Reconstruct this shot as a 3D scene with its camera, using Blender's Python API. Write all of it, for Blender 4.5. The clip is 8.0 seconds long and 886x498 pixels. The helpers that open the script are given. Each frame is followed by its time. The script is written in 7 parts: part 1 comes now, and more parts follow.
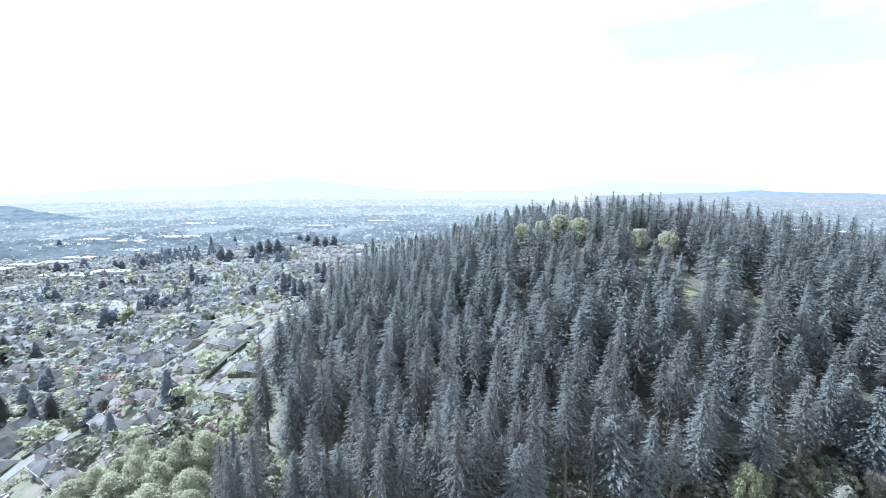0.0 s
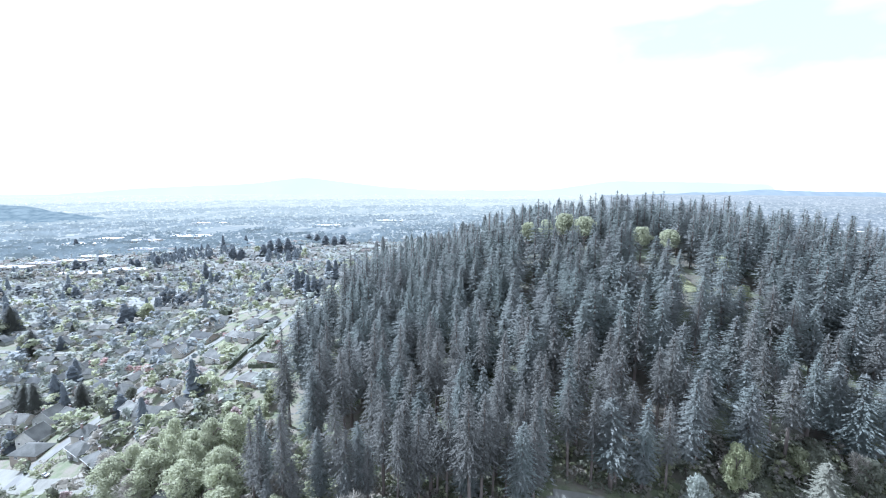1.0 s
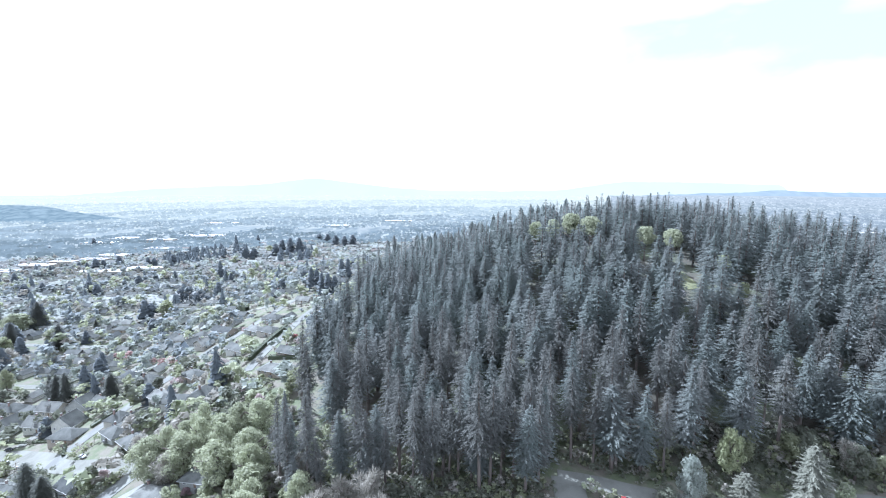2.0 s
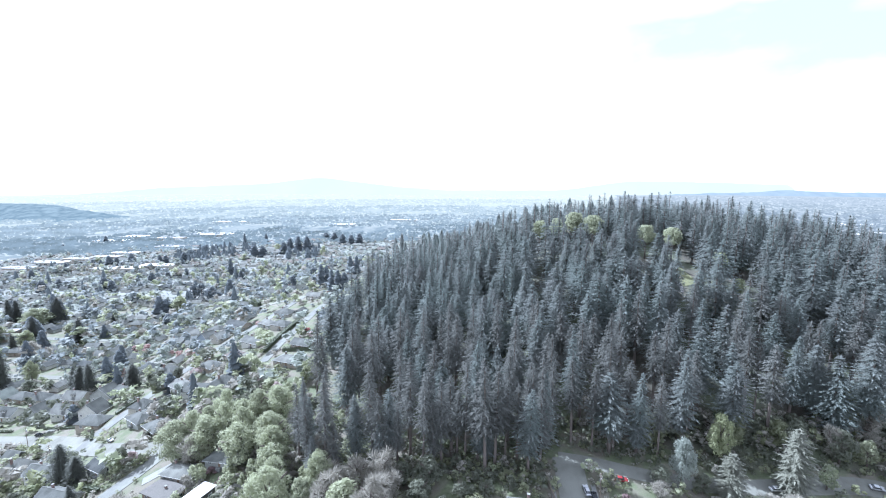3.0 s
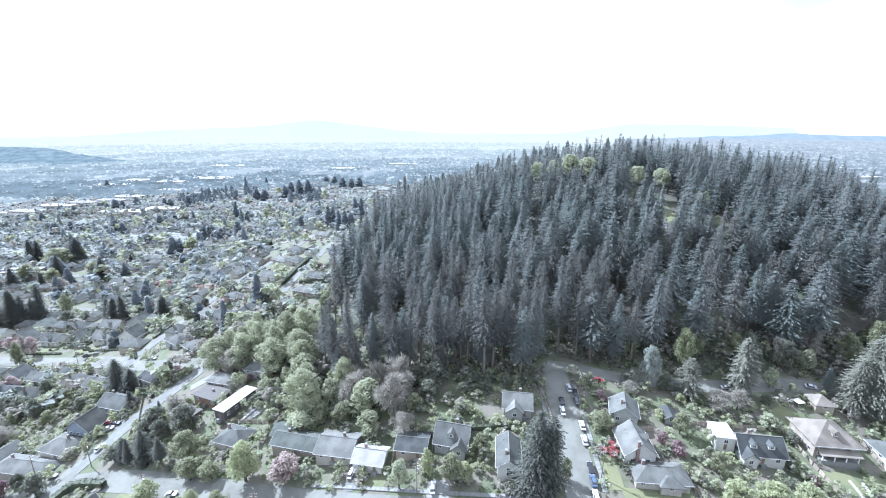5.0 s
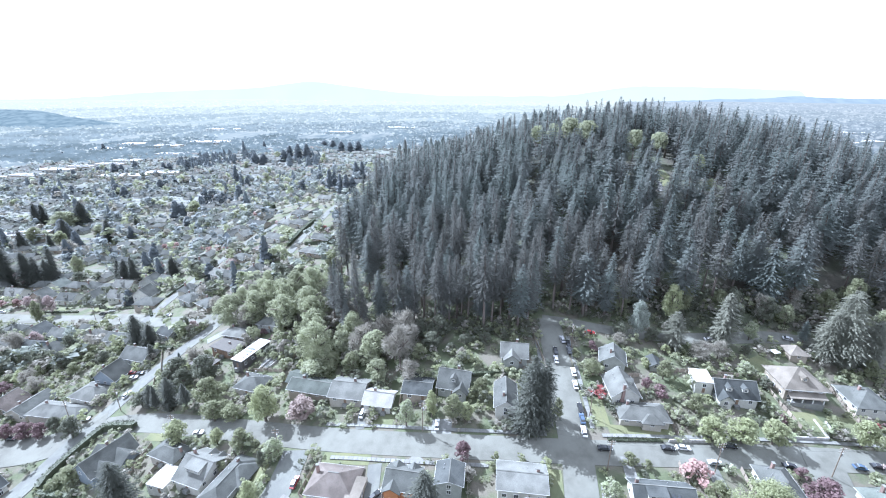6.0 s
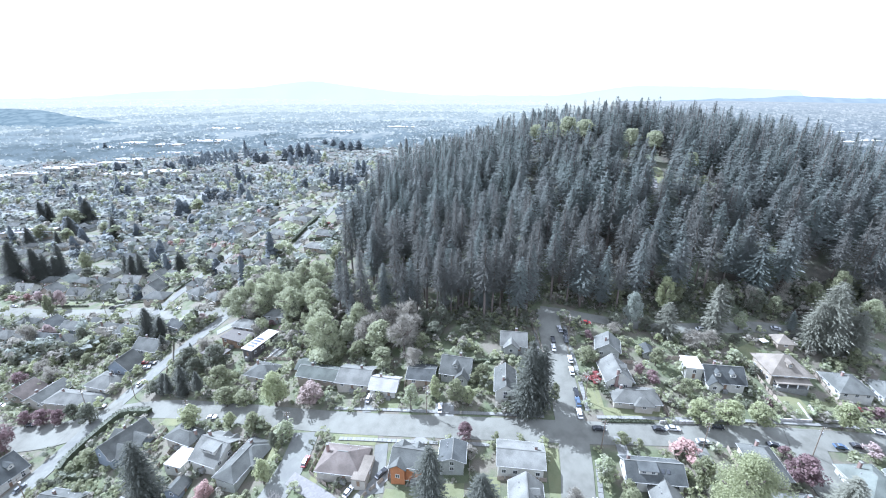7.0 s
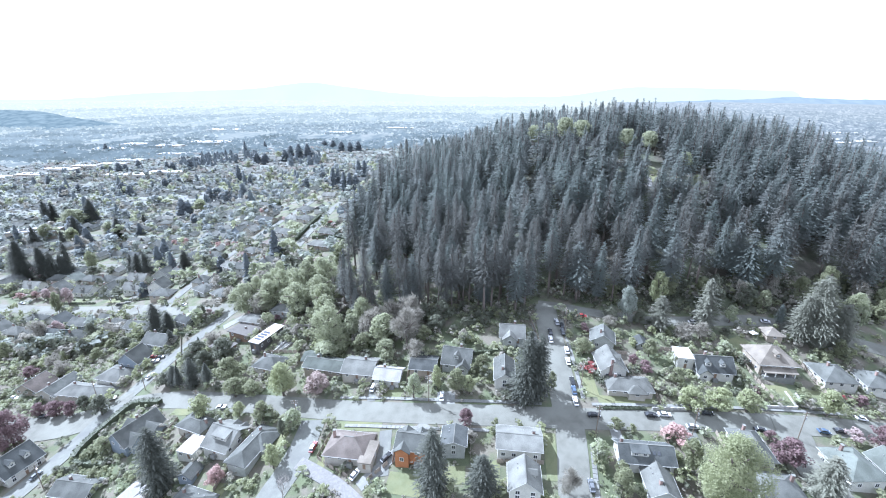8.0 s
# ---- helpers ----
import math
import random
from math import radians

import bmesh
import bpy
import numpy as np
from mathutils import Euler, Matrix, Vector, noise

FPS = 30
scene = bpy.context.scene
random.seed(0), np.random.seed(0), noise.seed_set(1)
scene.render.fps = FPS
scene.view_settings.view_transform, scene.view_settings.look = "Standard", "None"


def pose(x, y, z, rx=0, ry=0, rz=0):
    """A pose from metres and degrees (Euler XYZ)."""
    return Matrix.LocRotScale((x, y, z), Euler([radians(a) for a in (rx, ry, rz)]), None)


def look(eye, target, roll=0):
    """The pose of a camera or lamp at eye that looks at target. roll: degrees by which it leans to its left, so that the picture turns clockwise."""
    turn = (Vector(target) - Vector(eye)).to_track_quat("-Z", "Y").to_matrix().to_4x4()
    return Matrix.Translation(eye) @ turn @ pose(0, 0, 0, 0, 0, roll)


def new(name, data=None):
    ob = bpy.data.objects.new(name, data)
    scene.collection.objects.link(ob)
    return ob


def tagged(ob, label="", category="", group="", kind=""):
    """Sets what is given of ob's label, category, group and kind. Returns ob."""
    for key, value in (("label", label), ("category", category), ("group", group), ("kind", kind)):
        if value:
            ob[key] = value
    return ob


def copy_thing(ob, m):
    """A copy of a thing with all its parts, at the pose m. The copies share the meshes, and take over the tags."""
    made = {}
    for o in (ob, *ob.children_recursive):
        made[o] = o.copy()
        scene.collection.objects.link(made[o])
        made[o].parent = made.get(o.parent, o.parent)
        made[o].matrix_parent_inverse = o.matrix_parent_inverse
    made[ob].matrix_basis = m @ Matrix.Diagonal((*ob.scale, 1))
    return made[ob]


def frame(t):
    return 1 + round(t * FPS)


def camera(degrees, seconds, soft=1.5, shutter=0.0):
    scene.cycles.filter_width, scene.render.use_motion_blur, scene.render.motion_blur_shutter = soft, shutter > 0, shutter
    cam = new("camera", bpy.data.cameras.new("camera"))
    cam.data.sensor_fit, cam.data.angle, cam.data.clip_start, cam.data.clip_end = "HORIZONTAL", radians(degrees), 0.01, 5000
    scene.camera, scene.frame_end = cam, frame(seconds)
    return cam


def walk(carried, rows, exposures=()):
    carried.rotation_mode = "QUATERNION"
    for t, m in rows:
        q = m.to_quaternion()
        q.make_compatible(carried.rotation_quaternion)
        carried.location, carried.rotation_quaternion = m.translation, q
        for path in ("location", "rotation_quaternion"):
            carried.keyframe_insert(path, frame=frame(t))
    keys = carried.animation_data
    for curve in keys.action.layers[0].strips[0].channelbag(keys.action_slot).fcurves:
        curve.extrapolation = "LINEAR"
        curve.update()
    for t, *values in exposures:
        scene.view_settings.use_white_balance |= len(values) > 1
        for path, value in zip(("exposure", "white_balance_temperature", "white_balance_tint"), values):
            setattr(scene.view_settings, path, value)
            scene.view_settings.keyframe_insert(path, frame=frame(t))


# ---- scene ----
# ---- camera ----
cam = camera(91.2, 8.0, 1.1)
PATH = [
    (0, (0.04, 0.016, 115.982), (-0.016, 1.994, 115.691), 0.1),
    (0.5, (-0.44, -5.604, 116.07), (-0.508, -3.626, 115.778), 0.1),
    (1, (-0.92, -11.225, 116.108), (-1.008, -9.249, 115.816), 0.0),
    (1.5, (-1.419, -16.753, 116.165), (-1.525, -14.777, 115.874), 0.0),
    (2, (-1.872, -22.335, 116.215), (-1.997, -20.36, 115.926), 0.0),
    (3.5, (-2.944, -38.437, 116.448), (-3.094, -36.465, 116.15), 0.1),
    (4, (-3.327, -43.705, 116.474), (-3.474, -41.737, 116.15), 0.1),
    (4.5, (-3.708, -49.137, 116.276), (-3.85, -47.18, 115.889), 0.1),
    (5, (-4.201, -54.464, 116.085), (-4.336, -52.543, 115.547), 0.1),
    (5.2, (-4.383, -56.526, 116.117), (-4.514, -54.628, 115.499), 0.1),
    (6.3, (-5.296, -66.556, 116.585), (-5.422, -64.684, 115.893), 0.2),
    (6.5, (-5.425, -68.209, 116.602), (-5.551, -66.338, 115.908), 0.2),
    (7, (-5.739, -72.48, 116.64), (-5.862, -70.607, 115.949), 0.2),
    (7.5, (-6.021, -76.394, 116.664), (-6.141, -74.52, 115.976), 0.2),
    (8, (-6.308, -79.782, 116.683), (-6.425, -77.907, 115.997), 0.2),
]
STOPS, KELVIN, TINT = 1.36, 5030, 12.2
walk(cam, [(t, look(eye, target, roll)) for t, eye, target, roll in PATH], [(0.0, STOPS, KELVIN, TINT), (8.0, STOPS, KELVIN, TINT)])

# ---- sky and sun ----
SUN_FROM = Vector((-0.85, 0.53, 0.0)).normalized()
SUN_UP = 44.0
world = bpy.data.worlds.new("sky")
scene.world = world
world.use_nodes = True
wn = world.node_tree.nodes
wl = world.node_tree.links
wn.clear()
sky = wn.new("ShaderNodeTexSky")
sky.sky_type = "NISHITA"
sky.sun_disc = False
sky.sun_elevation = radians(SUN_UP)
sky.sun_rotation = math.atan2(SUN_FROM.x, SUN_FROM.y)
sky.air_density, sky.dust_density, sky.ozone_density = 1.0, 1.0, 1.0
coord = wn.new("ShaderNodeTexCoord")
stretch = wn.new("ShaderNodeMapping")
stretch.inputs["Scale"].default_value = (1.3, 1.0, 3.0)
stretch.inputs["Rotation"].default_value = (0.0, 0.0, 0.5)
cloud = wn.new("ShaderNodeTexNoise")
cloud.inputs["Scale"].default_value = 2.6
cloud.inputs["Detail"].default_value = 6.0
cloud.inputs["Roughness"].default_value = 0.5
cover = wn.new("ShaderNodeMapRange")
cover.inputs["From Min"].default_value, cover.inputs["From Max"].default_value = 0.42, 0.62
cover.inputs["To Min"].default_value, cover.inputs["To Max"].default_value = 0.52, 0.8
veil = wn.new("ShaderNodeMix")
veil.data_type = "RGBA"
veil.inputs[7].default_value = (13.6, 13.2, 13.1, 1.0)
back = wn.new("ShaderNodeBackground")
back.inputs["Strength"].default_value = 0.05
wout = wn.new("ShaderNodeOutputWorld")
wl.new(coord.outputs["Generated"], stretch.inputs["Vector"])
wl.new(stretch.outputs["Vector"], cloud.inputs["Vector"])
wl.new(cloud.outputs["Fac"], cover.inputs["Value"])
# thin cloud hides the sky but for one frayed streak of blue in the north-east
def sky_part(axis, reach, wide_from, wide_to, flat):
    """0 where the direction lies near the plane (flat) or the axis, 1 away from it, frayed by the cloud's noise."""
    dot = wn.new("ShaderNodeVectorMath")
    dot.operation = "DOT_PRODUCT"
    dot.inputs[1].default_value = axis
    wl.new(coord.outputs["Generated"], dot.inputs[0])
    value = dot.outputs["Value"]
    if flat:
        size = wn.new("ShaderNodeMath")
        size.operation = "ABSOLUTE"
        wl.new(value, size.inputs[0])
        value = size.outputs["Value"]
    frayed = wn.new("ShaderNodeMath")
    frayed.operation = "MULTIPLY_ADD"
    frayed.inputs[1].default_value = reach
    wl.new(cloud.outputs["Fac"], frayed.inputs[0])
    wl.new(value, frayed.inputs[2])
    fade = wn.new("ShaderNodeMapRange")
    fade.interpolation_type = "SMOOTHSTEP"
    fade.inputs["From Min"].default_value, fade.inputs["From Max"].default_value = wide_from, wide_to
    wl.new(frayed.outputs["Value"], fade.inputs["Value"])
    return fade.outputs["Result"]


off_streak = sky_part((-0.147, -0.207, 0.967), -0.16, -0.08, 0.05, True)
off_east = sky_part((0.649, 0.718, 0.252), -0.10, 0.97, 0.80, False)
near_gap = wn.new("ShaderNodeMath")
near_gap.operation = "MAXIMUM"
wl.new(off_streak, near_gap.inputs[0])
wl.new(off_east, near_gap.inputs[1])
most = wn.new("ShaderNodeMath")
most.operation = "MAXIMUM"
wl.new(cover.outputs["Result"], most.inputs[0])
wl.new(near_gap.outputs["Value"], most.inputs[1])
wl.new(most.outputs["Value"], veil.inputs[0])
wl.new(sky.outputs["Color"], veil.inputs[6])
wl.new(veil.outputs[2], back.inputs["Color"])
wl.new(back.outputs["Background"], wout.inputs["Surface"])

sun_data = bpy.data.lights.new("sun", "SUN")
sun_data.energy, sun_data.angle, sun_data.color = 5.0, radians(0.6), (1.0, 0.96, 0.91)
sun = new("sun", sun_data)
ray_up = SUN_FROM * math.cos(radians(SUN_UP)) + Vector((0, 0, math.sin(radians(SUN_UP))))
sun.matrix_world = look(ray_up * 900, (0, 0, 0))

# ---- materials ----
def blend(nodes, links, fac, one, two):
    m = nodes.new("ShaderNodeMix")
    m.data_type = "RGBA"
    for socket, value in ((m.inputs[0], fac), (m.inputs[6], one), (m.inputs[7], two)):
        if isinstance(value, (tuple, float, int)):
            socket.default_value = (*value, 1.0) if isinstance(value, tuple) else value
        else:
            links.new(value, socket)
    return m.outputs[2]


def grain(nodes, links, scale, detail=4.0, lo=0.35, hi=0.65, stretch_by=None, local=False):
    where = nodes.new("ShaderNodeTexCoord").outputs["Object"] if local else nodes.new("ShaderNodeNewGeometry").outputs["Position"]
    if stretch_by:
        m = nodes.new("ShaderNodeMapping")
        m.inputs["Scale"].default_value = stretch_by
        links.new(where, m.inputs["Vector"])
        where = m.outputs["Vector"]
    n = nodes.new("ShaderNodeTexNoise")
    n.inputs["Scale"].default_value, n.inputs["Detail"].default_value = scale, detail
    links.new(where, n.inputs["Vector"])
    r = nodes.new("ShaderNodeMapRange")
    r.inputs["From Min"].default_value, r.inputs["From Max"].default_value = lo, hi
    links.new(n.outputs["Fac"], r.inputs["Value"])
    return r.outputs["Result"]


def surface(name, one, two, scale=1.0, fine=8.0, rough=0.85, metal=0.0, bump=0.15, third=None, coarse=0.05, spread=0.0, island=0.0, stripes=None, local=False, gloss=0.5):
    """A rough surface with stains at a coarse and a fine scale; spread: how far the shade differs from object to object."""
    m = bpy.data.materials.new(name)
    m.use_nodes = True
    nodes, links = m.node_tree.nodes, m.node_tree.links
    b = nodes["Principled BSDF"]
    b.inputs["Roughness"].default_value, b.inputs["Metallic"].default_value = rough, metal
    b.inputs["Specular IOR Level"].default_value = gloss
    mid = grain(nodes, links, scale, 5.0, local=local)
    colour = blend(nodes, links, mid, one, two)
    if third:
        colour = blend(nodes, links, grain(nodes, links, coarse, 4.0, 0.42, 0.6, local=local), colour, third)
    small = grain(nodes, links, fine, 3.0, 0.25, 0.75, local=local)
    hs = nodes.new("ShaderNodeHueSaturation")
    links.new(colour, hs.inputs["Color"])
    v = nodes.new("ShaderNodeMapRange")
    v.inputs["To Min"].default_value, v.inputs["To Max"].default_value = 0.8, 1.2
    links.new(small, v.inputs["Value"])
    value = v.outputs["Result"]
    for amount, node in ((spread, "ShaderNodeObjectInfo"), (island, "ShaderNodeNewGeometry")):
        if amount:
            r = nodes.new("ShaderNodeMapRange")
            r.inputs["To Min"].default_value, r.inputs["To Max"].default_value = 1 - amount, 1 + amount
            links.new(nodes.new(node).outputs["Random" if node == "ShaderNodeObjectInfo" else "Random Per Island"], r.inputs["Value"])
            times = nodes.new("ShaderNodeMath")
            times.operation = "MULTIPLY"
            links.new(value, times.inputs[0])
            links.new(r.outputs["Result"], times.inputs[1])
            value = times.outputs["Value"]
    links.new(value, hs.inputs["Value"])
    links.new(hs.outputs["Color"], b.inputs["Base Color"])
    height = small
    if stripes:
        w = nodes.new("ShaderNodeTexWave")
        w.bands_direction, w.wave_profile = stripes[0], "SAW"
        w.inputs["Scale"].default_value, w.inputs["Distortion"].default_value = stripes[1], 0.3
        links.new(nodes.new("ShaderNodeTexCoord").outputs["Object"], w.inputs["Vector"])
        add = nodes.new("ShaderNodeMath")
        links.new(w.outputs["Fac"], add.inputs[0])
        links.new(small, add.inputs[1])
        height = add.outputs["Value"]
    bp = nodes.new("ShaderNodeBump")
    bp.inputs["Strength"].default_value, bp.inputs["Distance"].default_value = bump, 0.1
    links.new(height, bp.inputs["Height"])
    links.new(bp.outputs["Normal"], b.inputs["Normal"])
    return m


def foliage(name, one, two, through_light=0.35, gloss=0.25, spread=0.2, third=None):
    """Leaves: diffuse with light passing through, differing from leaf to leaf and from tree to tree."""
    m = bpy.data.materials.new(name)
    m.use_nodes = True
    nodes, links = m.node_tree.nodes, m.node_tree.links
    b = nodes["Principled BSDF"]
    b.inputs["Roughness"].default_value = 0.6
    b.inputs["Specular IOR Level"].default_value = gloss
    geo = nodes.new("ShaderNodeNewGeometry")
    colour = blend(nodes, links, geo.outputs["Random Per Island"], one, two)
    hs = nodes.new("ShaderNodeHueSaturation")
    r = nodes.new("ShaderNodeMapRange")
    r.inputs["To Min"].default_value, r.inputs["To Max"].default_value = 1 - spread, 1 + spread
    links.new(nodes.new("ShaderNodeObjectInfo").outputs["Random"], r.inputs["Value"])
    links.new(r.outputs["Result"], hs.inputs["Value"])
    links.new(colour, hs.inputs["Color"])
    patch = grain(nodes, links, 0.35, 3.0)
    colour = blend(nodes, links, patch, hs.outputs["Color"], two)
    if third:
        colour = blend(nodes, links, grain(nodes, links, 0.045, 5.0, 0.4, 0.68), colour, third)
    links.new(colour, b.inputs["Base Color"])
    t = nodes.new("ShaderNodeBsdfTranslucent")
    links.new(colour, t.inputs["Color"])
    mix = nodes.new("ShaderNodeMixShader")
    mix.inputs["Fac"].default_value = through_light
    links.new(b.outputs["BSDF"], mix.inputs[1])
    links.new(t.outputs["BSDF"], mix.inputs[2])
    links.new(mix.outputs["Shader"], nodes["Material Output"].inputs["Surface"])
    return m


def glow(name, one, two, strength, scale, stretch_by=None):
    """The hazy distance, glowing: light of the air before it painted in as emission."""
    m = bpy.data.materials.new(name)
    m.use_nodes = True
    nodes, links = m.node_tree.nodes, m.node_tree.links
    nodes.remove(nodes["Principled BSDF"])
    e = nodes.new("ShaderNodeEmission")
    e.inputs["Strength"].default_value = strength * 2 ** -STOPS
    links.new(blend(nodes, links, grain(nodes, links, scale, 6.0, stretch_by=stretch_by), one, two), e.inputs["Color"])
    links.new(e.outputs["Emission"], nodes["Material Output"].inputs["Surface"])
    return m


YARD = surface("yard_soil_and_lawn", (0.108, 0.126, 0.068), (0.086, 0.10, 0.056), 0.35, 3.0, 0.95, third=(0.14, 0.128, 0.10), coarse=0.14, bump=0.5)
LAWN = surface("lawn_grass", (0.128, 0.142, 0.072), (0.158, 0.172, 0.094), 0.5, 12.0, 0.95, bump=0.6, third=(0.17, 0.175, 0.09), coarse=0.12)
FOREST_FLOOR = surface("forest_floor", (0.07, 0.068, 0.052), (0.105, 0.095, 0.075), 0.3, 2.0, 0.95, bump=0.8, third=(0.10, 0.115, 0.07), coarse=0.05)
# Ground colour lightened for the haze over the far town.
TOWN = surface("far_town_ground", (0.145, 0.158, 0.142), (0.195, 0.20, 0.194), 0.03, 0.3, 0.95, third=(0.13, 0.145, 0.12), coarse=0.008, bump=0.1)
ASPHALT = surface("worn_asphalt", (0.132, 0.133, 0.114), (0.162, 0.163, 0.141), 0.4, 20.0, 0.92, third=(0.183, 0.186, 0.161), coarse=0.09, bump=0.1, gloss=0.2)
PALE_ROAD = surface("pale_concrete_road", (0.150, 0.156, 0.139), (0.185, 0.190, 0.169), 0.5, 10.0, 0.92, third=(0.140, 0.143, 0.133), coarse=0.12, bump=0.1, gloss=0.2)
CONCRETE = surface("concrete_pavement", (0.175, 0.178, 0.165), (0.215, 0.218, 0.202), 0.8, 12.0, 0.9, spread=0.08, bump=0.15)
GRAVEL = surface("gravel_drive", (0.165, 0.163, 0.155), (0.215, 0.21, 0.20), 1.2, 16.0, 0.95, bump=0.5)
STONE = surface("stone_wall", (0.32, 0.31, 0.29), (0.42, 0.41, 0.38), 1.0, 6.0, 0.9, spread=0.15, bump=0.5)
BRICK = surface("brick_chimney", (0.20, 0.14, 0.12), (0.26, 0.19, 0.165), 2.0, 9.0, 0.9, spread=0.2, bump=0.3)
# Darker and greener than the other garden stone.
DARK_STONE = surface("mossy_stone", (0.13, 0.14, 0.105), (0.19, 0.19, 0.16), 0.8, 5.0, 0.95, spread=0.15, bump=0.6)
WOOD = surface("weathered_wood", (0.24, 0.20, 0.16), (0.33, 0.29, 0.24), 1.5, 12.0, 0.85, spread=0.2, bump=0.3)
POLE_WOOD = surface("pole_wood", (0.15, 0.12, 0.09), (0.21, 0.17, 0.13), 2.0, 14.0, 0.85, bump=0.3)
WIRE = surface("black_wire", (0.05, 0.05, 0.05), (0.07, 0.07, 0.07), 1.0, 4.0, 0.6)
BARK = surface("bark", (0.12, 0.10, 0.085), (0.19, 0.165, 0.14), 1.5, 6.0, 0.95, bump=0.6, local=True)
PALE_BARK = surface("pale_bark", (0.24, 0.225, 0.20), (0.33, 0.31, 0.28), 1.5, 6.0, 0.95, bump=0.4, local=True)
TRIM = surface("white_trim_paint", (0.78, 0.78, 0.76), (0.70, 0.70, 0.68), 1.0, 8.0, 0.55, bump=0.05)
EDGE = surface("grey_white_edge_paint", (0.50, 0.505, 0.48), (0.40, 0.405, 0.385), 0.7, 6.0, 0.7, bump=0.05)
GLASS = surface("dark_window_glass", (0.03, 0.035, 0.04), (0.05, 0.055, 0.06), 0.5, 2.0, 0.08, bump=0.0, gloss=0.8)
RUBBER = surface("tyre_rubber", (0.03, 0.03, 0.03), (0.05, 0.05, 0.05), 5.0, 20.0, 0.85)
RIM = surface("wheel_metal", (0.5, 0.5, 0.5), (0.6, 0.6, 0.6), 5.0, 20.0, 0.35, metal=0.9)
SOLAR = surface("solar_panel_glass", (0.03, 0.04, 0.07), (0.05, 0.06, 0.09), 1.0, 4.0, 0.12, gloss=0.8, bump=0.0)
METAL = surface("grey_metal", (0.4, 0.4, 0.41), (0.5, 0.5, 0.51), 2.0, 8.0, 0.45, metal=0.6)

WALLS = {
    "white": surface("white_siding", (0.530, 0.525, 0.470), (0.459, 0.455, 0.408), 0.6, 6.0, 0.7, stripes=("Z", 1.6), bump=0.15),
    "cream": surface("cream_siding", (0.40, 0.375, 0.32), (0.34, 0.32, 0.275), 0.6, 6.0, 0.75, stripes=("Z", 1.6), bump=0.15),
    "grey": surface("grey_siding", (0.350, 0.360, 0.328), (0.288, 0.300, 0.271), 0.6, 6.0, 0.75, stripes=("Z", 1.6), bump=0.15),
    "blue": surface("blue_grey_siding", (0.25, 0.285, 0.315), (0.21, 0.245, 0.275), 0.6, 6.0, 0.75, stripes=("Z", 1.6), bump=0.15),
    "orange": surface("orange_siding", (0.40, 0.175, 0.075), (0.34, 0.145, 0.06), 0.6, 6.0, 0.75, stripes=("Z", 1.6), bump=0.15),
    "brown": surface("brown_siding", (0.22, 0.15, 0.10), (0.17, 0.12, 0.08), 0.6, 6.0, 0.8, stripes=("Z", 1.6), bump=0.15),
    "tan": surface("tan_siding", (0.34, 0.30, 0.24), (0.29, 0.255, 0.205), 0.6, 6.0, 0.8, stripes=("Z", 1.6), bump=0.15),
    "dark": surface("dark_stained_siding", (0.075, 0.07, 0.068), (0.10, 0.095, 0.09), 0.6, 6.0, 0.75, stripes=("Z", 1.6), bump=0.15),
    "red": surface("dark_red_siding", (0.22, 0.125, 0.105), (0.18, 0.10, 0.085), 0.6, 6.0, 0.8, stripes=("Z", 1.6), bump=0.15),
}


def shingles(name, one, two):
    return surface(name, one, two, 0.5, 5.0, 0.88, third=tuple(c * 0.8 for c in one), coarse=0.25, spread=0.15, stripes=("Z", 3.0), bump=0.45, local=True, gloss=0.15)


ROOFS = {
    "slate": shingles("blue_grey_shingles", (0.110, 0.115, 0.105), (0.144, 0.149, 0.137)),
    "charcoal": shingles("charcoal_shingles", (0.077, 0.083, 0.080), (0.107, 0.113, 0.108)),
    "pale": shingles("pale_grey_shingles", (0.155, 0.158, 0.143), (0.193, 0.197, 0.178)),
    "brown": shingles("brown_shingles", (0.145, 0.126, 0.11), (0.18, 0.158, 0.14)),
    "tan": shingles("tan_shingles", (0.195, 0.176, 0.146), (0.24, 0.216, 0.182)),
    "green": shingles("grey_green_shingles", (0.121, 0.134, 0.117), (0.150, 0.164, 0.145)),
    "white": surface("white_membrane_roof", (0.536, 0.520, 0.490), (0.464, 0.450, 0.422), 0.4, 4.0, 0.7, bump=0.05, third=(0.494, 0.480, 0.451), coarse=0.2),
    "felt": surface("dark_felt_roof", (0.105, 0.10, 0.092), (0.14, 0.132, 0.122), 0.4, 4.0, 0.9, bump=0.1, third=(0.12, 0.115, 0.105), coarse=0.2, gloss=0.2),
    "flat": surface("grey_felt_roof", (0.278, 0.275, 0.269), (0.340, 0.335, 0.326), 0.4, 4.0, 0.9, bump=0.1, third=(0.227, 0.220, 0.211), coarse=0.2),
}
CAR_PAINT = {}
for tone, rgb in (("white", (0.75, 0.75, 0.75)), ("silver", (0.45, 0.46, 0.47)), ("black", (0.025, 0.027, 0.03)), ("grey", (0.14, 0.15, 0.16)), ("blue", (0.08, 0.12, 0.19)), ("red", (0.23, 0.04, 0.04))):
    CAR_PAINT[tone] = surface(tone + "_car_paint", rgb, tuple(c * 0.9 for c in rgb), 2.0, 10.0, 0.25, bump=0.0, gloss=0.6)

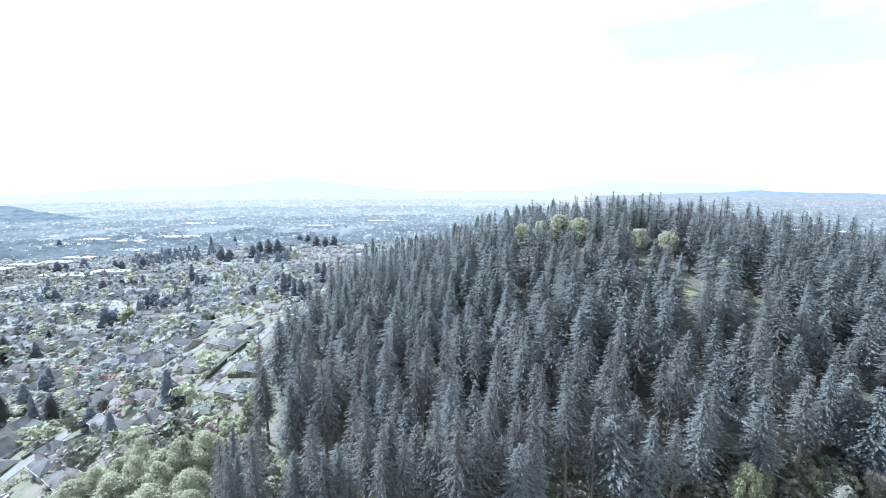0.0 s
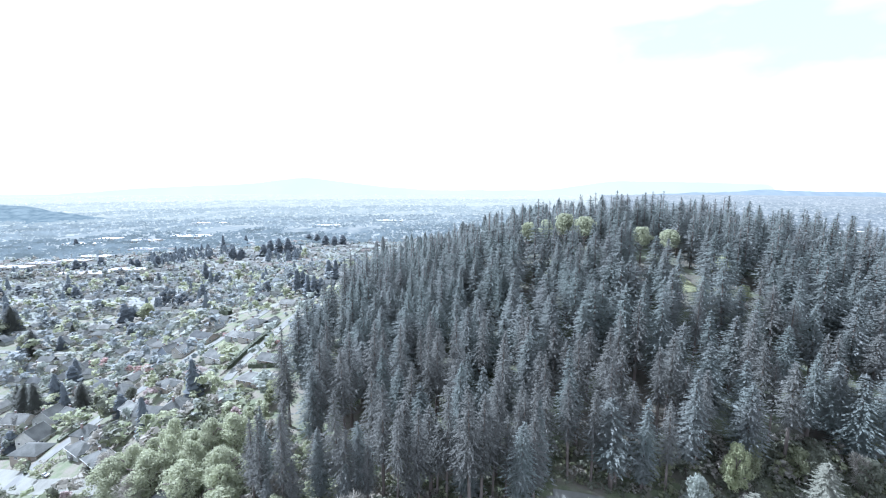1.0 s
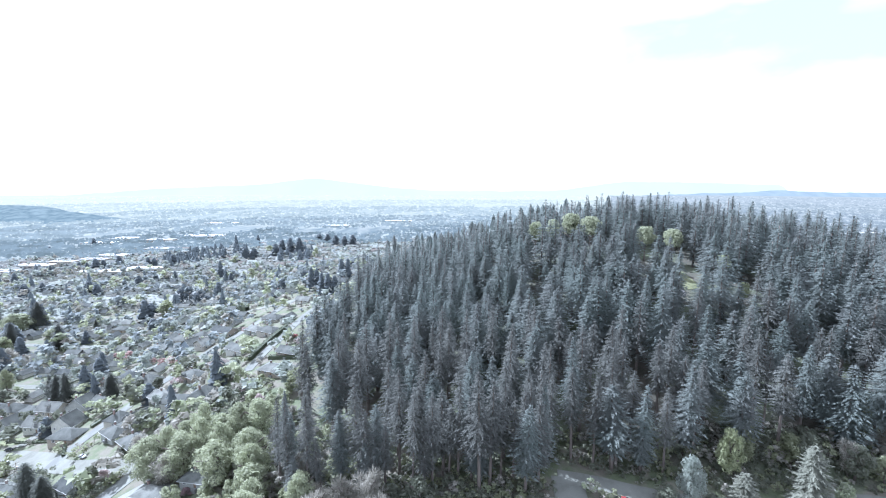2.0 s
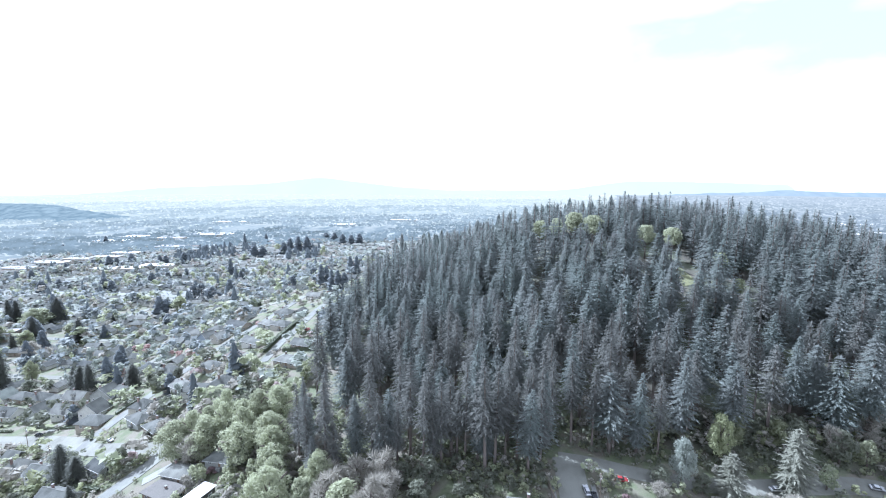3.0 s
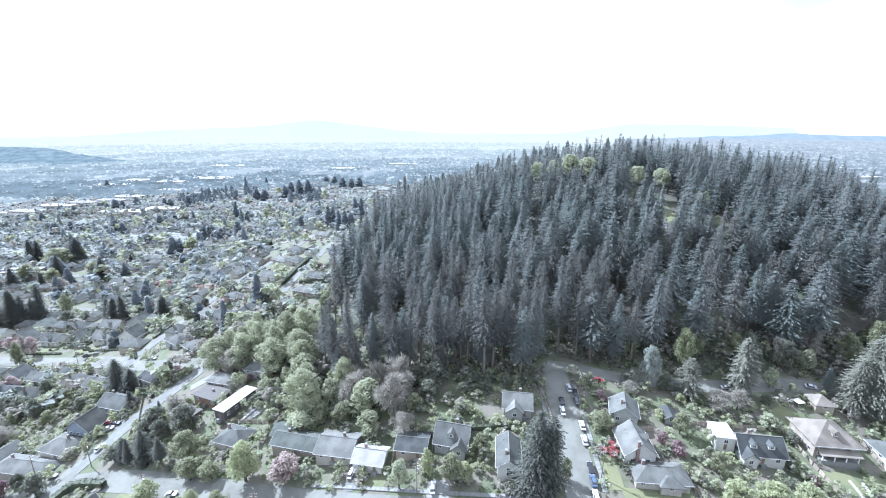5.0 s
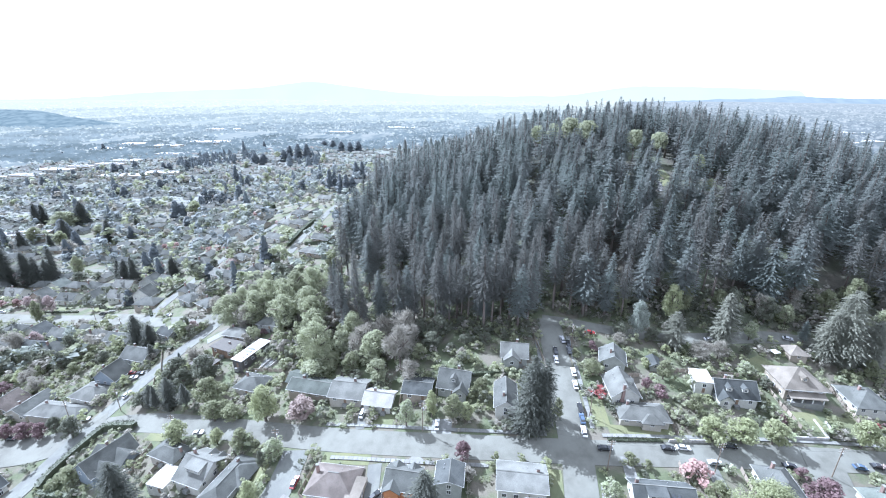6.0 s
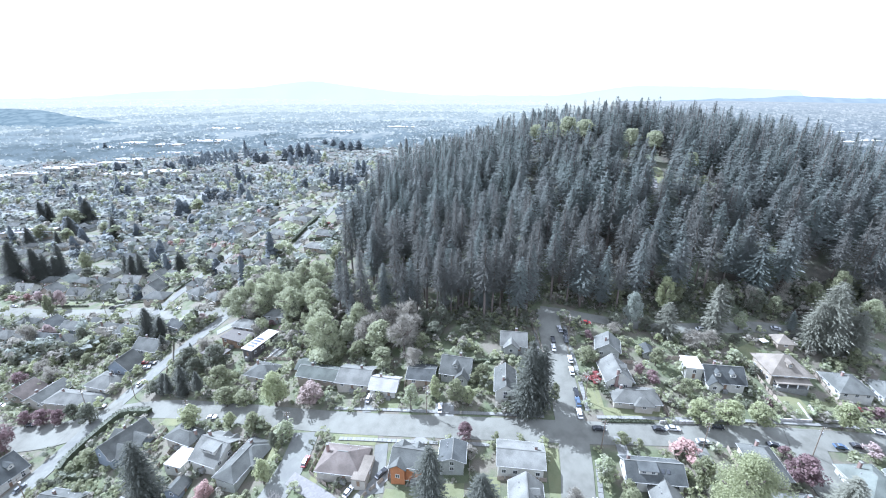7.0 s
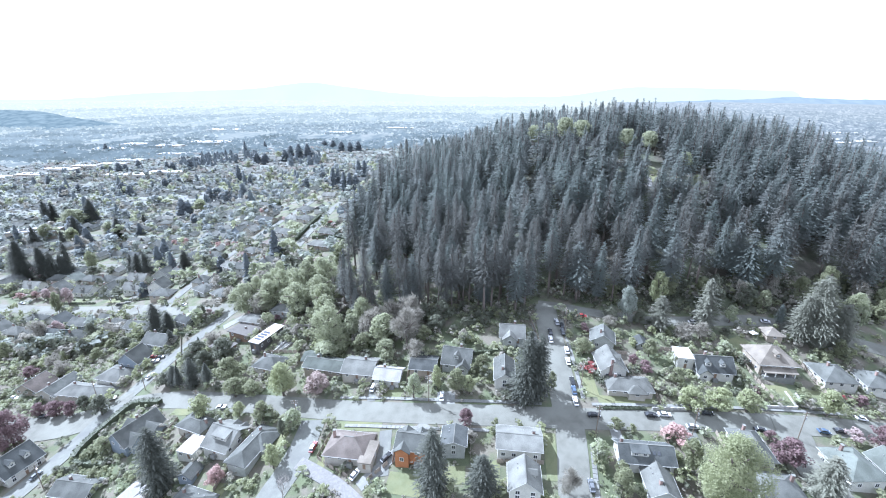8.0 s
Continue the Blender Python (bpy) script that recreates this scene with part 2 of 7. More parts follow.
LEAF = {
    # Needle colours lightened to stand in for haze over the hill.
    "fir": foliage("fir_needles", (0.200, 0.228, 0.212), (0.232, 0.262, 0.242), 0.5, gloss=0.04, spread=0.16, third=(0.226, 0.234, 0.220)),
    "openfir": foliage("brown_grey_needles", (0.143, 0.148, 0.135), (0.184, 0.188, 0.171), 0.42, gloss=0.04, spread=0.2),
    "cedar": foliage("dark_cedar_sprays", (0.080, 0.087, 0.073), (0.122, 0.129, 0.108), 0.3, gloss=0.1),
    "palefir": foliage("grey_green_needles", (0.142, 0.150, 0.116), (0.212, 0.216, 0.172), 0.25),
    "maple": foliage("spring_green_leaves", (0.20, 0.216, 0.128), (0.29, 0.304, 0.19), 0.5),
    "elm": foliage("yellow_green_leaves", (0.30, 0.325, 0.18), (0.40, 0.422, 0.255), 0.5),
    "willow": foliage("pale_green_leaves", (0.295, 0.318, 0.20), (0.40, 0.418, 0.285), 0.5),
    "alder": foliage("grey_budding_twigs", (0.265, 0.25, 0.212), (0.365, 0.348, 0.295), 0.45),
    "oak": foliage("dark_green_leaves", (0.115, 0.124, 0.09), (0.17, 0.18, 0.132), 0.4),
    "cherry": foliage("pink_blossom", (0.37, 0.295, 0.28), (0.47, 0.39, 0.37), 0.4),
    "blossom": foliage("white_blossom_and_leaves", (0.44, 0.44, 0.37), (0.31, 0.345, 0.205), 0.4),
    "plum": foliage("dark_red_leaves", (0.155, 0.105, 0.108), (0.235, 0.165, 0.165), 0.35),
    "coral": foliage("coral_pink_blossom", (0.36, 0.235, 0.215), (0.46, 0.33, 0.30), 0.4),
    "dusk": foliage("faded_pink_blossom", (0.32, 0.255, 0.228), (0.41, 0.34, 0.305), 0.4),
    "azalea": foliage("red_blossom", (0.31, 0.10, 0.095), (0.24, 0.085, 0.08), 0.3),
    # Haze of the distance is put into the next four leaf colours.
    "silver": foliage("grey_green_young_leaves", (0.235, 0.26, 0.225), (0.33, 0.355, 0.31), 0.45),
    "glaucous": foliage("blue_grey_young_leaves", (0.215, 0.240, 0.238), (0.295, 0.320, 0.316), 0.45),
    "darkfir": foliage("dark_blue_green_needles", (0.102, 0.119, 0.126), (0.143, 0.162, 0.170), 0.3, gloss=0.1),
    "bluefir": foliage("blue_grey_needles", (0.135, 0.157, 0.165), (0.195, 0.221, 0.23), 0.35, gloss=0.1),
    "hedge": foliage("clipped_hedge_leaves", (0.075, 0.09, 0.06), (0.115, 0.13, 0.085), 0.2),
}

# ---- building blocks ----
def ground(x, y):
    """The height of the land: a plain in the west, a slope up to the butte, and its dome."""
    u, v = x / 100, y / 100
    s = 2.925 + 1.032 * u + 2.217 * v - 0.937 * u * u - 0.52 * u * v - 0.38 * v * v
    low = -34 + 10 * np.logaddexp(0, s)
    qx = (x - 130) / np.where(x < 130, 220.0, 255.0)
    qy = (y - 310) / np.where(y < 310, 195.0, 260.0)
    dome = 10 + 66 * np.cos(np.minimum(np.hypot(qx, qy), 1.6) * math.pi / 2)
    return low + 5 * np.logaddexp(0, (dome - low) / 5)


def butte(x, y):
    """0 at the top of the butte, 1 at its foot."""
    return np.hypot((x - 130) / np.where(x < 130, 220.0, 255.0), (y - 310) / np.where(y < 310, 195.0, 260.0))


def land(x, y):
    return float(ground(np.float64(x), np.float64(y)))


class Geo:
    """Collects corners and faces of one mesh."""

    def __init__(self):
        self.v, self.f = [], []

    def face(self, *pts):
        n = len(self.v)
        self.v += [tuple(p) for p in pts]
        self.f.append(tuple(range(n, n + len(pts))))
        return self

    def solid(self, pts, faces):
        n = len(self.v)
        self.v += [tuple(p) for p in pts]
        self.f += [tuple(n + i for i in f) for f in faces]
        return self

    def box(self, x0, y0, z0, x1, y1, z1, top=1.0):
        cx, cy = (x0 + x1) / 2, (y0 + y1) / 2
        low = [(x0, y0, z0), (x1, y0, z0), (x1, y1, z0), (x0, y1, z0)]
        high = [(cx + (x - cx) * top, cy + (y - cy) * top, z1) for x, y, _ in low]
        return self.solid(low + high, [(3, 2, 1, 0), (4, 5, 6, 7), (0, 1, 5, 4), (1, 2, 6, 5), (2, 3, 7, 6), (3, 0, 4, 7)])

    def rod(self, a, b, r0, r1, sides=6):
        a, b = Vector(a), Vector(b)
        way = (b - a).normalized()
        side = way.cross(Vector((0.3, 0.9, 0.1))).normalized()
        other = way.cross(side)
        ring = [(math.cos(2 * math.pi * i / sides), math.sin(2 * math.pi * i / sides)) for i in range(sides)]
        pts = [a + (side * c + other * s) * r0 for c, s in ring] + [b + (side * c + other * s) * r1 for c, s in ring]
        faces = [(i, (i + 1) % sides, sides + (i + 1) % sides, sides + i) for i in range(sides)]
        return self.solid(pts, faces + [tuple(range(sides))[::-1], tuple(range(sides, 2 * sides))])

    def disc(self, x, y, z, r, width, sides=12):
        """A wheel about the y axis."""
        self.rod((x, y - width / 2, z), (x, y + width / 2, z), r, r, sides)
        return self

    def mesh(self, name, material):
        m = bpy.data.meshes.new(name)
        m.from_pydata(self.v, [], self.f)
        m.materials.append(material)
        return m


def thing(name, m, label, category, group="", kind=""):
    ob = new(name)
    ob.matrix_world = m
    ob.empty_display_size = 0.5
    return tagged(ob, label, category, group, kind)


def part(name, geo, material, parent, label="", at=None):
    """One mesh under a thing or under a part; geo: a Geo or a ready mesh."""
    ob = new(name, geo.mesh(name, material) if isinstance(geo, Geo) else geo)
    ob.parent = parent
    if at is not None:
        ob.matrix_basis = at
    return tagged(ob, label)


def raw_mesh(name, corners, triangles, materials, index=None):
    """A mesh from arrays of corners and triangles."""
    m = bpy.data.meshes.new(name)
    m.vertices.add(len(corners))
    m.vertices.foreach_set("co", np.asarray(corners, np.float32).ravel())
    m.loops.add(3 * len(triangles))
    m.loops.foreach_set("vertex_index", np.asarray(triangles, np.int32).ravel())
    m.polygons.add(len(triangles))
    m.polygons.foreach_set("loop_start", np.arange(0, 3 * len(triangles), 3, dtype=np.int32))
    for mat in materials:
        m.materials.append(mat)
    if index is not None:
        m.polygons.foreach_set("material_index", np.asarray(index, np.int32))
    m.update(calc_edges=True)
    return m


def scatter(shapes, places):
    """Corners and triangles of many copies: places are rows of x, y, z, width, height, turn, shape number."""
    cs, ts, n = [], [], 0
    for x, y, z, w, h, a, k in places:
        v, t = shapes[int(k) % len(shapes)]
        c, s = math.cos(a), math.sin(a)
        p = np.empty_like(v)
        p[:, 0] = x + w * (c * v[:, 0] - s * v[:, 1])
        p[:, 1] = y + w * (s * v[:, 0] + c * v[:, 1])
        p[:, 2] = z + h * v[:, 2]
        cs.append(p)
        ts.append(t + n)
        n += len(v)
    return np.concatenate(cs), np.concatenate(ts)


# ---- the land ----
def axis_steps(lo, hi, step, far_lo, far_hi, growth=1.22):
    mid = list(np.arange(lo, hi + 0.1, step))
    up, down, d = [], [], step
    p = hi
    while p < far_hi:
        d *= growth
        p = min(p + d, far_hi)
        up.append(p)
    p, d = lo, step
    while p > far_lo:
        d *= growth
        p = max(p - d, far_lo)
        down.append(p)
    return np.array(down[::-1] + mid + up)


gx, gy = axis_steps(-430, 430, 5, -5200, 5200), axis_steps(-130, 560, 5, -2500, 5200)
mx, my = np.meshgrid(gx, gy)
mz = ground(mx, my)
nx, ny = len(gx), len(gy)
ids = np.arange(nx * ny).reshape(ny, nx)
a, b, c, d = ids[:-1, :-1].ravel(), ids[:-1, 1:].ravel(), ids[1:, 1:].ravel(), ids[1:, :-1].ravel()
cxs, cys = (mx[:-1, :-1] + mx[1:, 1:]).ravel() / 2, (my[:-1, :-1] + my[1:, 1:]).ravel() / 2
kind_of = np.where((butte(cxs, cys) < 0.98) & (cys > 118), 1, np.where((np.abs(cxs) > 440) | (cys > 480), 2, 0))
land_mesh = raw_mesh("ground", np.stack([mx, my, mz], -1).reshape(-1, 3), np.concatenate([np.stack([a, b, c], -1), np.stack([a, c, d], -1)]), [YARD, FOREST_FLOOR, TOWN], np.r_[kind_of, kind_of])
land_mesh.polygons.foreach_set("use_smooth", np.ones(len(land_mesh.polygons), bool))
tagged(new("ground", land_mesh), "sloping ground of lawns, soil and forest floor", "ground", kind="structure")


def smooth_line(pts, step=3.0, rounds=2):
    p = np.array(pts, float)
    for _ in range(rounds):
        if len(p) > 2:
            q = [p[0]]
            for i in range(len(p) - 1):
                q += [0.75 * p[i] + 0.25 * p[i + 1], 0.25 * p[i] + 0.75 * p[i + 1]]
            p = np.array(q[:1] + q[2:-1] + [p[-1]]) if len(q) > 3 else p
    run = np.r_[0, np.cumsum(np.hypot(*np.diff(p, axis=0).T))]
    s = np.linspace(0, run[-1], max(2, int(run[-1] / step) + 1))
    return np.stack([np.interp(s, run, p[:, 0]), np.interp(s, run, p[:, 1])], -1)


def normals_of(p):
    d = np.gradient(p, axis=0)
    d /= np.hypot(d[:, 0], d[:, 1])[:, None]
    return np.stack([-d[:, 1], d[:, 0]], -1)


PAVED, BUILT = [], []


def ribbon(name, pts, width, lift, material, label, category, offset=0.0, skirt=0.6, kind="structure", across=5):
    """A strip laid over the land, with sides that go down into it."""
    p = smooth_line(pts)
    PAVED.extend((float(q[0]), float(q[1]), width / 2 + abs(offset)) for q in p)
    n = normals_of(p)
    g, cols = Geo(), np.linspace(-width / 2, width / 2, across) + offset
    rows = []
    for i in range(len(p)):
        line = [(p[i][0] + n[i][0] * o, p[i][1] + n[i][1] * o) for o in cols]
        zs = [land(x, y) + lift for x, y in line]
        rows.append([(line[0][0], line[0][1], zs[0] - skirt)] + [(x, y, z) for (x, y), z in zip(line, zs)] + [(line[-1][0], line[-1][1], zs[-1] - skirt)])
    w = across + 2
    g.v = [q for r in rows for q in r]
    g.f = [(i * w + j + 1, i * w + j, (i + 1) * w + j, (i + 1) * w + j + 1) for i in range(len(rows) - 1) for j in range(w - 1)]
    g.f += [tuple(range(w)), tuple(range((len(rows) - 1) * w, len(rows) * w))[::-1]]
    return tagged(new(name, g.mesh(name, material)), label, category, kind=kind)


AVENUE = ((190, 65), (135, 57), (104, 53), (65, 49), (31, 47.5), (-15, 49.5), (-55, 54), (-103, 65), (-142, 75), (-170, 77))
NORTH = ((31, 48), (31.5, 73), (31.5, 98), (32, 117))
SOUTH = ((31, 48), (30, 35), (27.5, 20), (24, -25))
FOOT = ((29, 117), (42, 115), (58, 111), (81, 109), (110, 113), (132, 116.5), (155, 113), (205, 103))
WEST = ((-170, 76), (-163, 97), (-157, 113), (-148, 127), (-142, 139))
UPPER = ((-470, 183), (-346, 181), (-258, 180), (-225, 170), (-203, 160))
LINK = ((-208, 162.5), (-197, 156.5), (-172, 149.5), (-143, 140.5))
CLIMB = ((-205, 158), (-207, 171), (-202, 193), (-197.5, 212), (-190, 236), (-183, 257), (-174, 275), (-166, 300), (-158, 345))
LANE = ((-130, 208), (-130.5, 232), (-127.5, 247), (-127.2, 273), (-125.5, 303), (-117, 318), (-98, 325))
for i, (name, pts, width, mat, label) in enumerate((
    ("road_avenue", AVENUE, 9.0, ASPHALT, "grey asphalt avenue crossing the suburb"),
    ("road_north", NORTH, 10.5, ASPHALT, "asphalt street up to the forest"),
    ("road_south", SOUTH, 10.0, ASPHALT, "asphalt street going on past the crossing"),
    ("road_foot", FOOT, 6.2, ASPHALT, "asphalt road along the foot of the wooded hill"),
    ("road_alley", ((-64, 51), (-65, 36), (-71, 20), (-78, -5)), 10.0, PALE_ROAD, "pale concrete alley off the avenue"),
    ("road_west", WEST, 8.5, PALE_ROAD, "pale concrete street climbing between gardens"),
    ("road_upper", UPPER, 11.0, ASPHALT, "wide grey street past a row of houses"),
    ("road_link", LINK, 8.0, ASPHALT, "grey street curving down to the gardens"),
    ("road_climb", CLIMB, 8.0, PALE_ROAD, "pale road climbing through the suburb"),
    ("road_lane", LANE, 6.5, PALE_ROAD, "narrow pale lane beside the forest"),
    ("road_bend", ((-163, 78), (-181, 68), (-220, 66), (-330, 72)), 15.0, ASPHALT, "wide asphalt street at a bend"),
    ("road_descent", ((-170, 77), (-173, 56), (-176, 41), (-180, 25), (-187, -10)), 9.0, PALE_ROAD, "pale street going downhill"),
    ("road_east", ((112, 55), (107, 38), (108, 26), (113, -10)), 12.0, ASPHALT, "wide asphalt side street"),
    ("road_gravel", ((-64, 34), (-47, 25), (-36, 16)), 4.5, GRAVEL, "pale gravel drive behind a garden"),
)):
    ribbon(name, pts, width, 0.14 + 0.012 * i, mat, label, "road")


# ---- the far distance ----
def far_ridge(name, line, depth, label, material, seed):
    """A distant range: its skyline as stations of x and height, sloping up from the plain behind it."""
    xs, hs = zip(*line)
    x = np.linspace(xs[0], xs[-1], 260)
    h = np.interp(x, xs, hs)
    h = np.convolve(np.pad(h, 4, mode="edge"), np.ones(9) / 9, "valid")
    h = h + np.array([noise.noise((u * 0.004, seed, 0.0)) * 9 + noise.noise((u * 0.02, seed, 3.0)) * 3 for u in x])
    rows = [(0.0, -60.0, 0.0), (0.35, -20.0, 0.45), (0.7, 0.0, 0.85), (1.0, 0.0, 1.0), (1.3, 0.0, 0.5)]
    pts = np.concatenate([np.stack([x, np.full_like(x, depth + 240 * f), np.where(k < 1, -34 + (h + 34) * k, h)], -1) for f, _, k in rows])
    n = len(x)
    i = np.arange(n - 1)
    tris = np.concatenate([np.concatenate([np.stack([r * n + i, r * n + i + 1, (r + 1) * n + i + 1], -1), np.stack([r * n + i, (r + 1) * n + i + 1, (r + 1) * n + i], -1)]) for r in range(4)])
    return tagged(new(name, raw_mesh(name, pts, tris, [material])), label, "hills", kind="structure")


# No air is modelled: the hills glow in painted haze colours.
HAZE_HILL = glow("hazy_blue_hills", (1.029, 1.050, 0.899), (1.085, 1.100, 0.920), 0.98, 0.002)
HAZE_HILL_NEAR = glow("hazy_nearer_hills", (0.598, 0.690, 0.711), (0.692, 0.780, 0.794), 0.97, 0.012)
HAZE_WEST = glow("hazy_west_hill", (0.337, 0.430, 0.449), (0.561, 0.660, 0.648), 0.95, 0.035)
# Haze painted as emission: paler ring by ring, brighter in the west.
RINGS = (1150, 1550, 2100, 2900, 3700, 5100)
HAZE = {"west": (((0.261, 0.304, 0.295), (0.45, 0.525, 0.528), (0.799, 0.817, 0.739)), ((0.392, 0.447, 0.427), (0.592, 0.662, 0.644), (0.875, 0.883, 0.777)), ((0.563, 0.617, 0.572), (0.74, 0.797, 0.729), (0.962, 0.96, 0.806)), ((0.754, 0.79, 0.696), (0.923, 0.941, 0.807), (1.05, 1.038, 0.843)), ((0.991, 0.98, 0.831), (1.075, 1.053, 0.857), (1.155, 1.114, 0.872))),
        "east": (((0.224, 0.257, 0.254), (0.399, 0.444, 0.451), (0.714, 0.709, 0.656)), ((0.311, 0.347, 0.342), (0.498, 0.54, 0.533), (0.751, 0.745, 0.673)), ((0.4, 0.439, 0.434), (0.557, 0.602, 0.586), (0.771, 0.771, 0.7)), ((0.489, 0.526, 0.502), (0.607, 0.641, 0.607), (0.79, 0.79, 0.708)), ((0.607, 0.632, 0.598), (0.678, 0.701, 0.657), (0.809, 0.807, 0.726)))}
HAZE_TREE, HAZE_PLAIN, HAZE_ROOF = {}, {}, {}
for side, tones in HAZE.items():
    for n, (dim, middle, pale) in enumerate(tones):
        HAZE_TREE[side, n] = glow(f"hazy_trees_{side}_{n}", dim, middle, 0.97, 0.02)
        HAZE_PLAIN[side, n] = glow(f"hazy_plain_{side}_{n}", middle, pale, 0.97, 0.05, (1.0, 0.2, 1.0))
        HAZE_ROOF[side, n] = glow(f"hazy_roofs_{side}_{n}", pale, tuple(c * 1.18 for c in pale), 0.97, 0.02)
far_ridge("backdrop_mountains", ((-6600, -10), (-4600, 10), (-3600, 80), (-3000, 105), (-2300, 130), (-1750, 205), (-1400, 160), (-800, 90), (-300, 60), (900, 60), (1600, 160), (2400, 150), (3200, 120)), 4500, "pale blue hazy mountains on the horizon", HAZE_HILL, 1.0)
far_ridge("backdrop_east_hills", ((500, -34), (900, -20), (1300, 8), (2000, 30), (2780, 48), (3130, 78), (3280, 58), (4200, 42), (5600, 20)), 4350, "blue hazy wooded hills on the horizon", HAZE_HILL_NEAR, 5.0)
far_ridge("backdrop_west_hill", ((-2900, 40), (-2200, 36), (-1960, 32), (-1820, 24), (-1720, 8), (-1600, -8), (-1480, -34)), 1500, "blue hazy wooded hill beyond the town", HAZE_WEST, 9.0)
PLAIN_HEIGHT = (-33.0, -32.0, -31.0, -24, -6, 20)


def plain_height(away):
    return float(np.interp(away, RINGS, PLAIN_HEIGHT))


def ring_of(away):
    return min(4, max(0, sum(away > r for r in RINGS) - 1))


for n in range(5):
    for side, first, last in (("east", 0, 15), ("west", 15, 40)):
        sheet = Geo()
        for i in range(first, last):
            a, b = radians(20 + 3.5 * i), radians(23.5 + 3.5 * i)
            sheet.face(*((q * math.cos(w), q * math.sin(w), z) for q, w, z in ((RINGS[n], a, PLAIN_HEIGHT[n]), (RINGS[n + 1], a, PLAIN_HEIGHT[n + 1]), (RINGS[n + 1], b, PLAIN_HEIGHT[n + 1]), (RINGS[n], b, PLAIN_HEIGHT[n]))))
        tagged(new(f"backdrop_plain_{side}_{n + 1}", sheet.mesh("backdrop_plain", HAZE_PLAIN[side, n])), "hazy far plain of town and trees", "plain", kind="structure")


# ---- trees ----
def fir_shape(seed, tiers, per, twigs, base, full=0.86, fat=1.0, sag=0.04, gaps=0.1, fine=1.0):
    """Boughs of a conifer one high and one in radius: tiers of drooping branches, each a spine with narrow needle twigs on both sides."""
    r = random.Random(seed)
    v, t = [], []
    lean = [r.uniform(0.8, 1.15) for k in range(8)]

    def blade(root, way, long, wide, fall):
        x, y, z = root
        c, s = math.cos(way), math.sin(way)
        n = len(v)
        roll = wide * r.uniform(-0.16, 0.16)
        v.extend(((x + s * wide, y - c * wide, z + roll), (x - s * wide, y + c * wide, z - roll), (x + c * long, y + s * long, z - fall)))
        t.append((n, n + 1, n + 2))

    for i in range(tiers):
        f = min(max((i + r.uniform(-0.45, 0.45)) / tiers, 0.0), 0.985)
        reach = ((1 - f) ** full * min(1.0, 0.5 + f * 2.2) + 0.06) * r.uniform(0.85, 1.15)
        turn = r.uniform(0, 6.28)
        for j in range(per if f < 0.9 else max(4, per * 2 // 3)):
            if r.random() < gaps:
                continue
            a = turn + 6.283 * (j + r.uniform(-0.4, 0.4)) / per
            long = reach * (r.uniform(0.66, 1.02) + (0.25 if r.random() < 0.12 else 0.0)) * lean[int(a / 0.7854) % 8]
            z = base + (1 - base) * f + r.uniform(-0.014, 0.014)
            drop = sag * long * r.uniform(0.3, 1.4)
            lift = 0.018 * long * r.uniform(-0.3, 1.0)
            for k in range(twigs):
                s = 0.12 + 0.8 * (k + r.uniform(0.2, 0.8)) / twigs
                c = a + r.uniform(-0.06, 0.06)
                root = (s * long * math.cos(c), s * long * math.sin(c), z + lift * s - drop * s * s)
                size = (0.05 + 0.27 * long * (1.12 - s)) * r.uniform(0.65, 1.35) * fine
                for side in (-1, 1):
                    blade(root, c + side * r.uniform(0.55, 1.05), size, 0.13 * size * fat + 0.006, r.uniform(-0.2, 1.0) * 0.1 * size + 0.002)
            s = 1 - r.uniform(0.22, 0.38) * fine
            blade((s * long * math.cos(a), s * long * math.sin(a), z + lift * s - drop * s * s), a, long * (1.06 - s), (0.035 * long * fine + 0.006) * fat, drop * (1 - s * s) - lift * (1 - s))
    for k in range(3):
        blade((0, 0, 0.93), 2.1 * k, 0.05, 0.03, -0.02)
    n = len(v)
    v += [(0, 0, 1.0), (0.05, 0, 0.95), (-0.03, 0.045, 0.95), (-0.03, -0.045, 0.95)]
    t += [(n, n + 1, n + 2), (n, n + 2, n + 3), (n, n + 3, n + 1)]
    return np.array(v, float), np.array(t, int)


def skirt_shape(seed, layers, per, base=0.06, full=0.75):
    """A small or distant fir: ragged skirts of hanging boughs, one above the other."""
    r = random.Random(seed)
    v, t = [], []
    for i in range(layers):
        f = i / layers
        reach = (1 - f) ** full * r.uniform(0.85, 1.1) + 0.03
        lo, hi = base + (1 - base) * f, base + (1 - base) * min(1.0, f + 1.9 / layers)
        turn = r.uniform(0, 6.28)
        for j in range(per):
            a = turn + 6.283 * j / per + r.uniform(-0.2, 0.2)
            long, wide = reach * r.uniform(0.72, 1.16), 3.9 / per
            z, n = lo + r.uniform(-0.5, 0.4) / layers, len(v)
            v += [(0.12 * reach * math.cos(a), 0.12 * reach * math.sin(a), hi + r.uniform(-0.2, 0.2) / layers),
                  (long * math.cos(a - wide), long * math.sin(a - wide), z),
                  (long * 0.92 * math.cos(a + wide), long * 0.92 * math.sin(a + wide), z + r.uniform(-0.3, 0.5) / layers)]
            t.append((n, n + 1, n + 2))
    n = len(v)
    v += [(0, 0, 1.0), (0.1, 0, 0.9), (-0.06, 0.08, 0.9), (-0.06, -0.08, 0.9)]
    t += [(n, n + 1, n + 2), (n, n + 2, n + 3), (n, n + 3, n + 1)]
    return np.array(v, float), np.array(t, int)


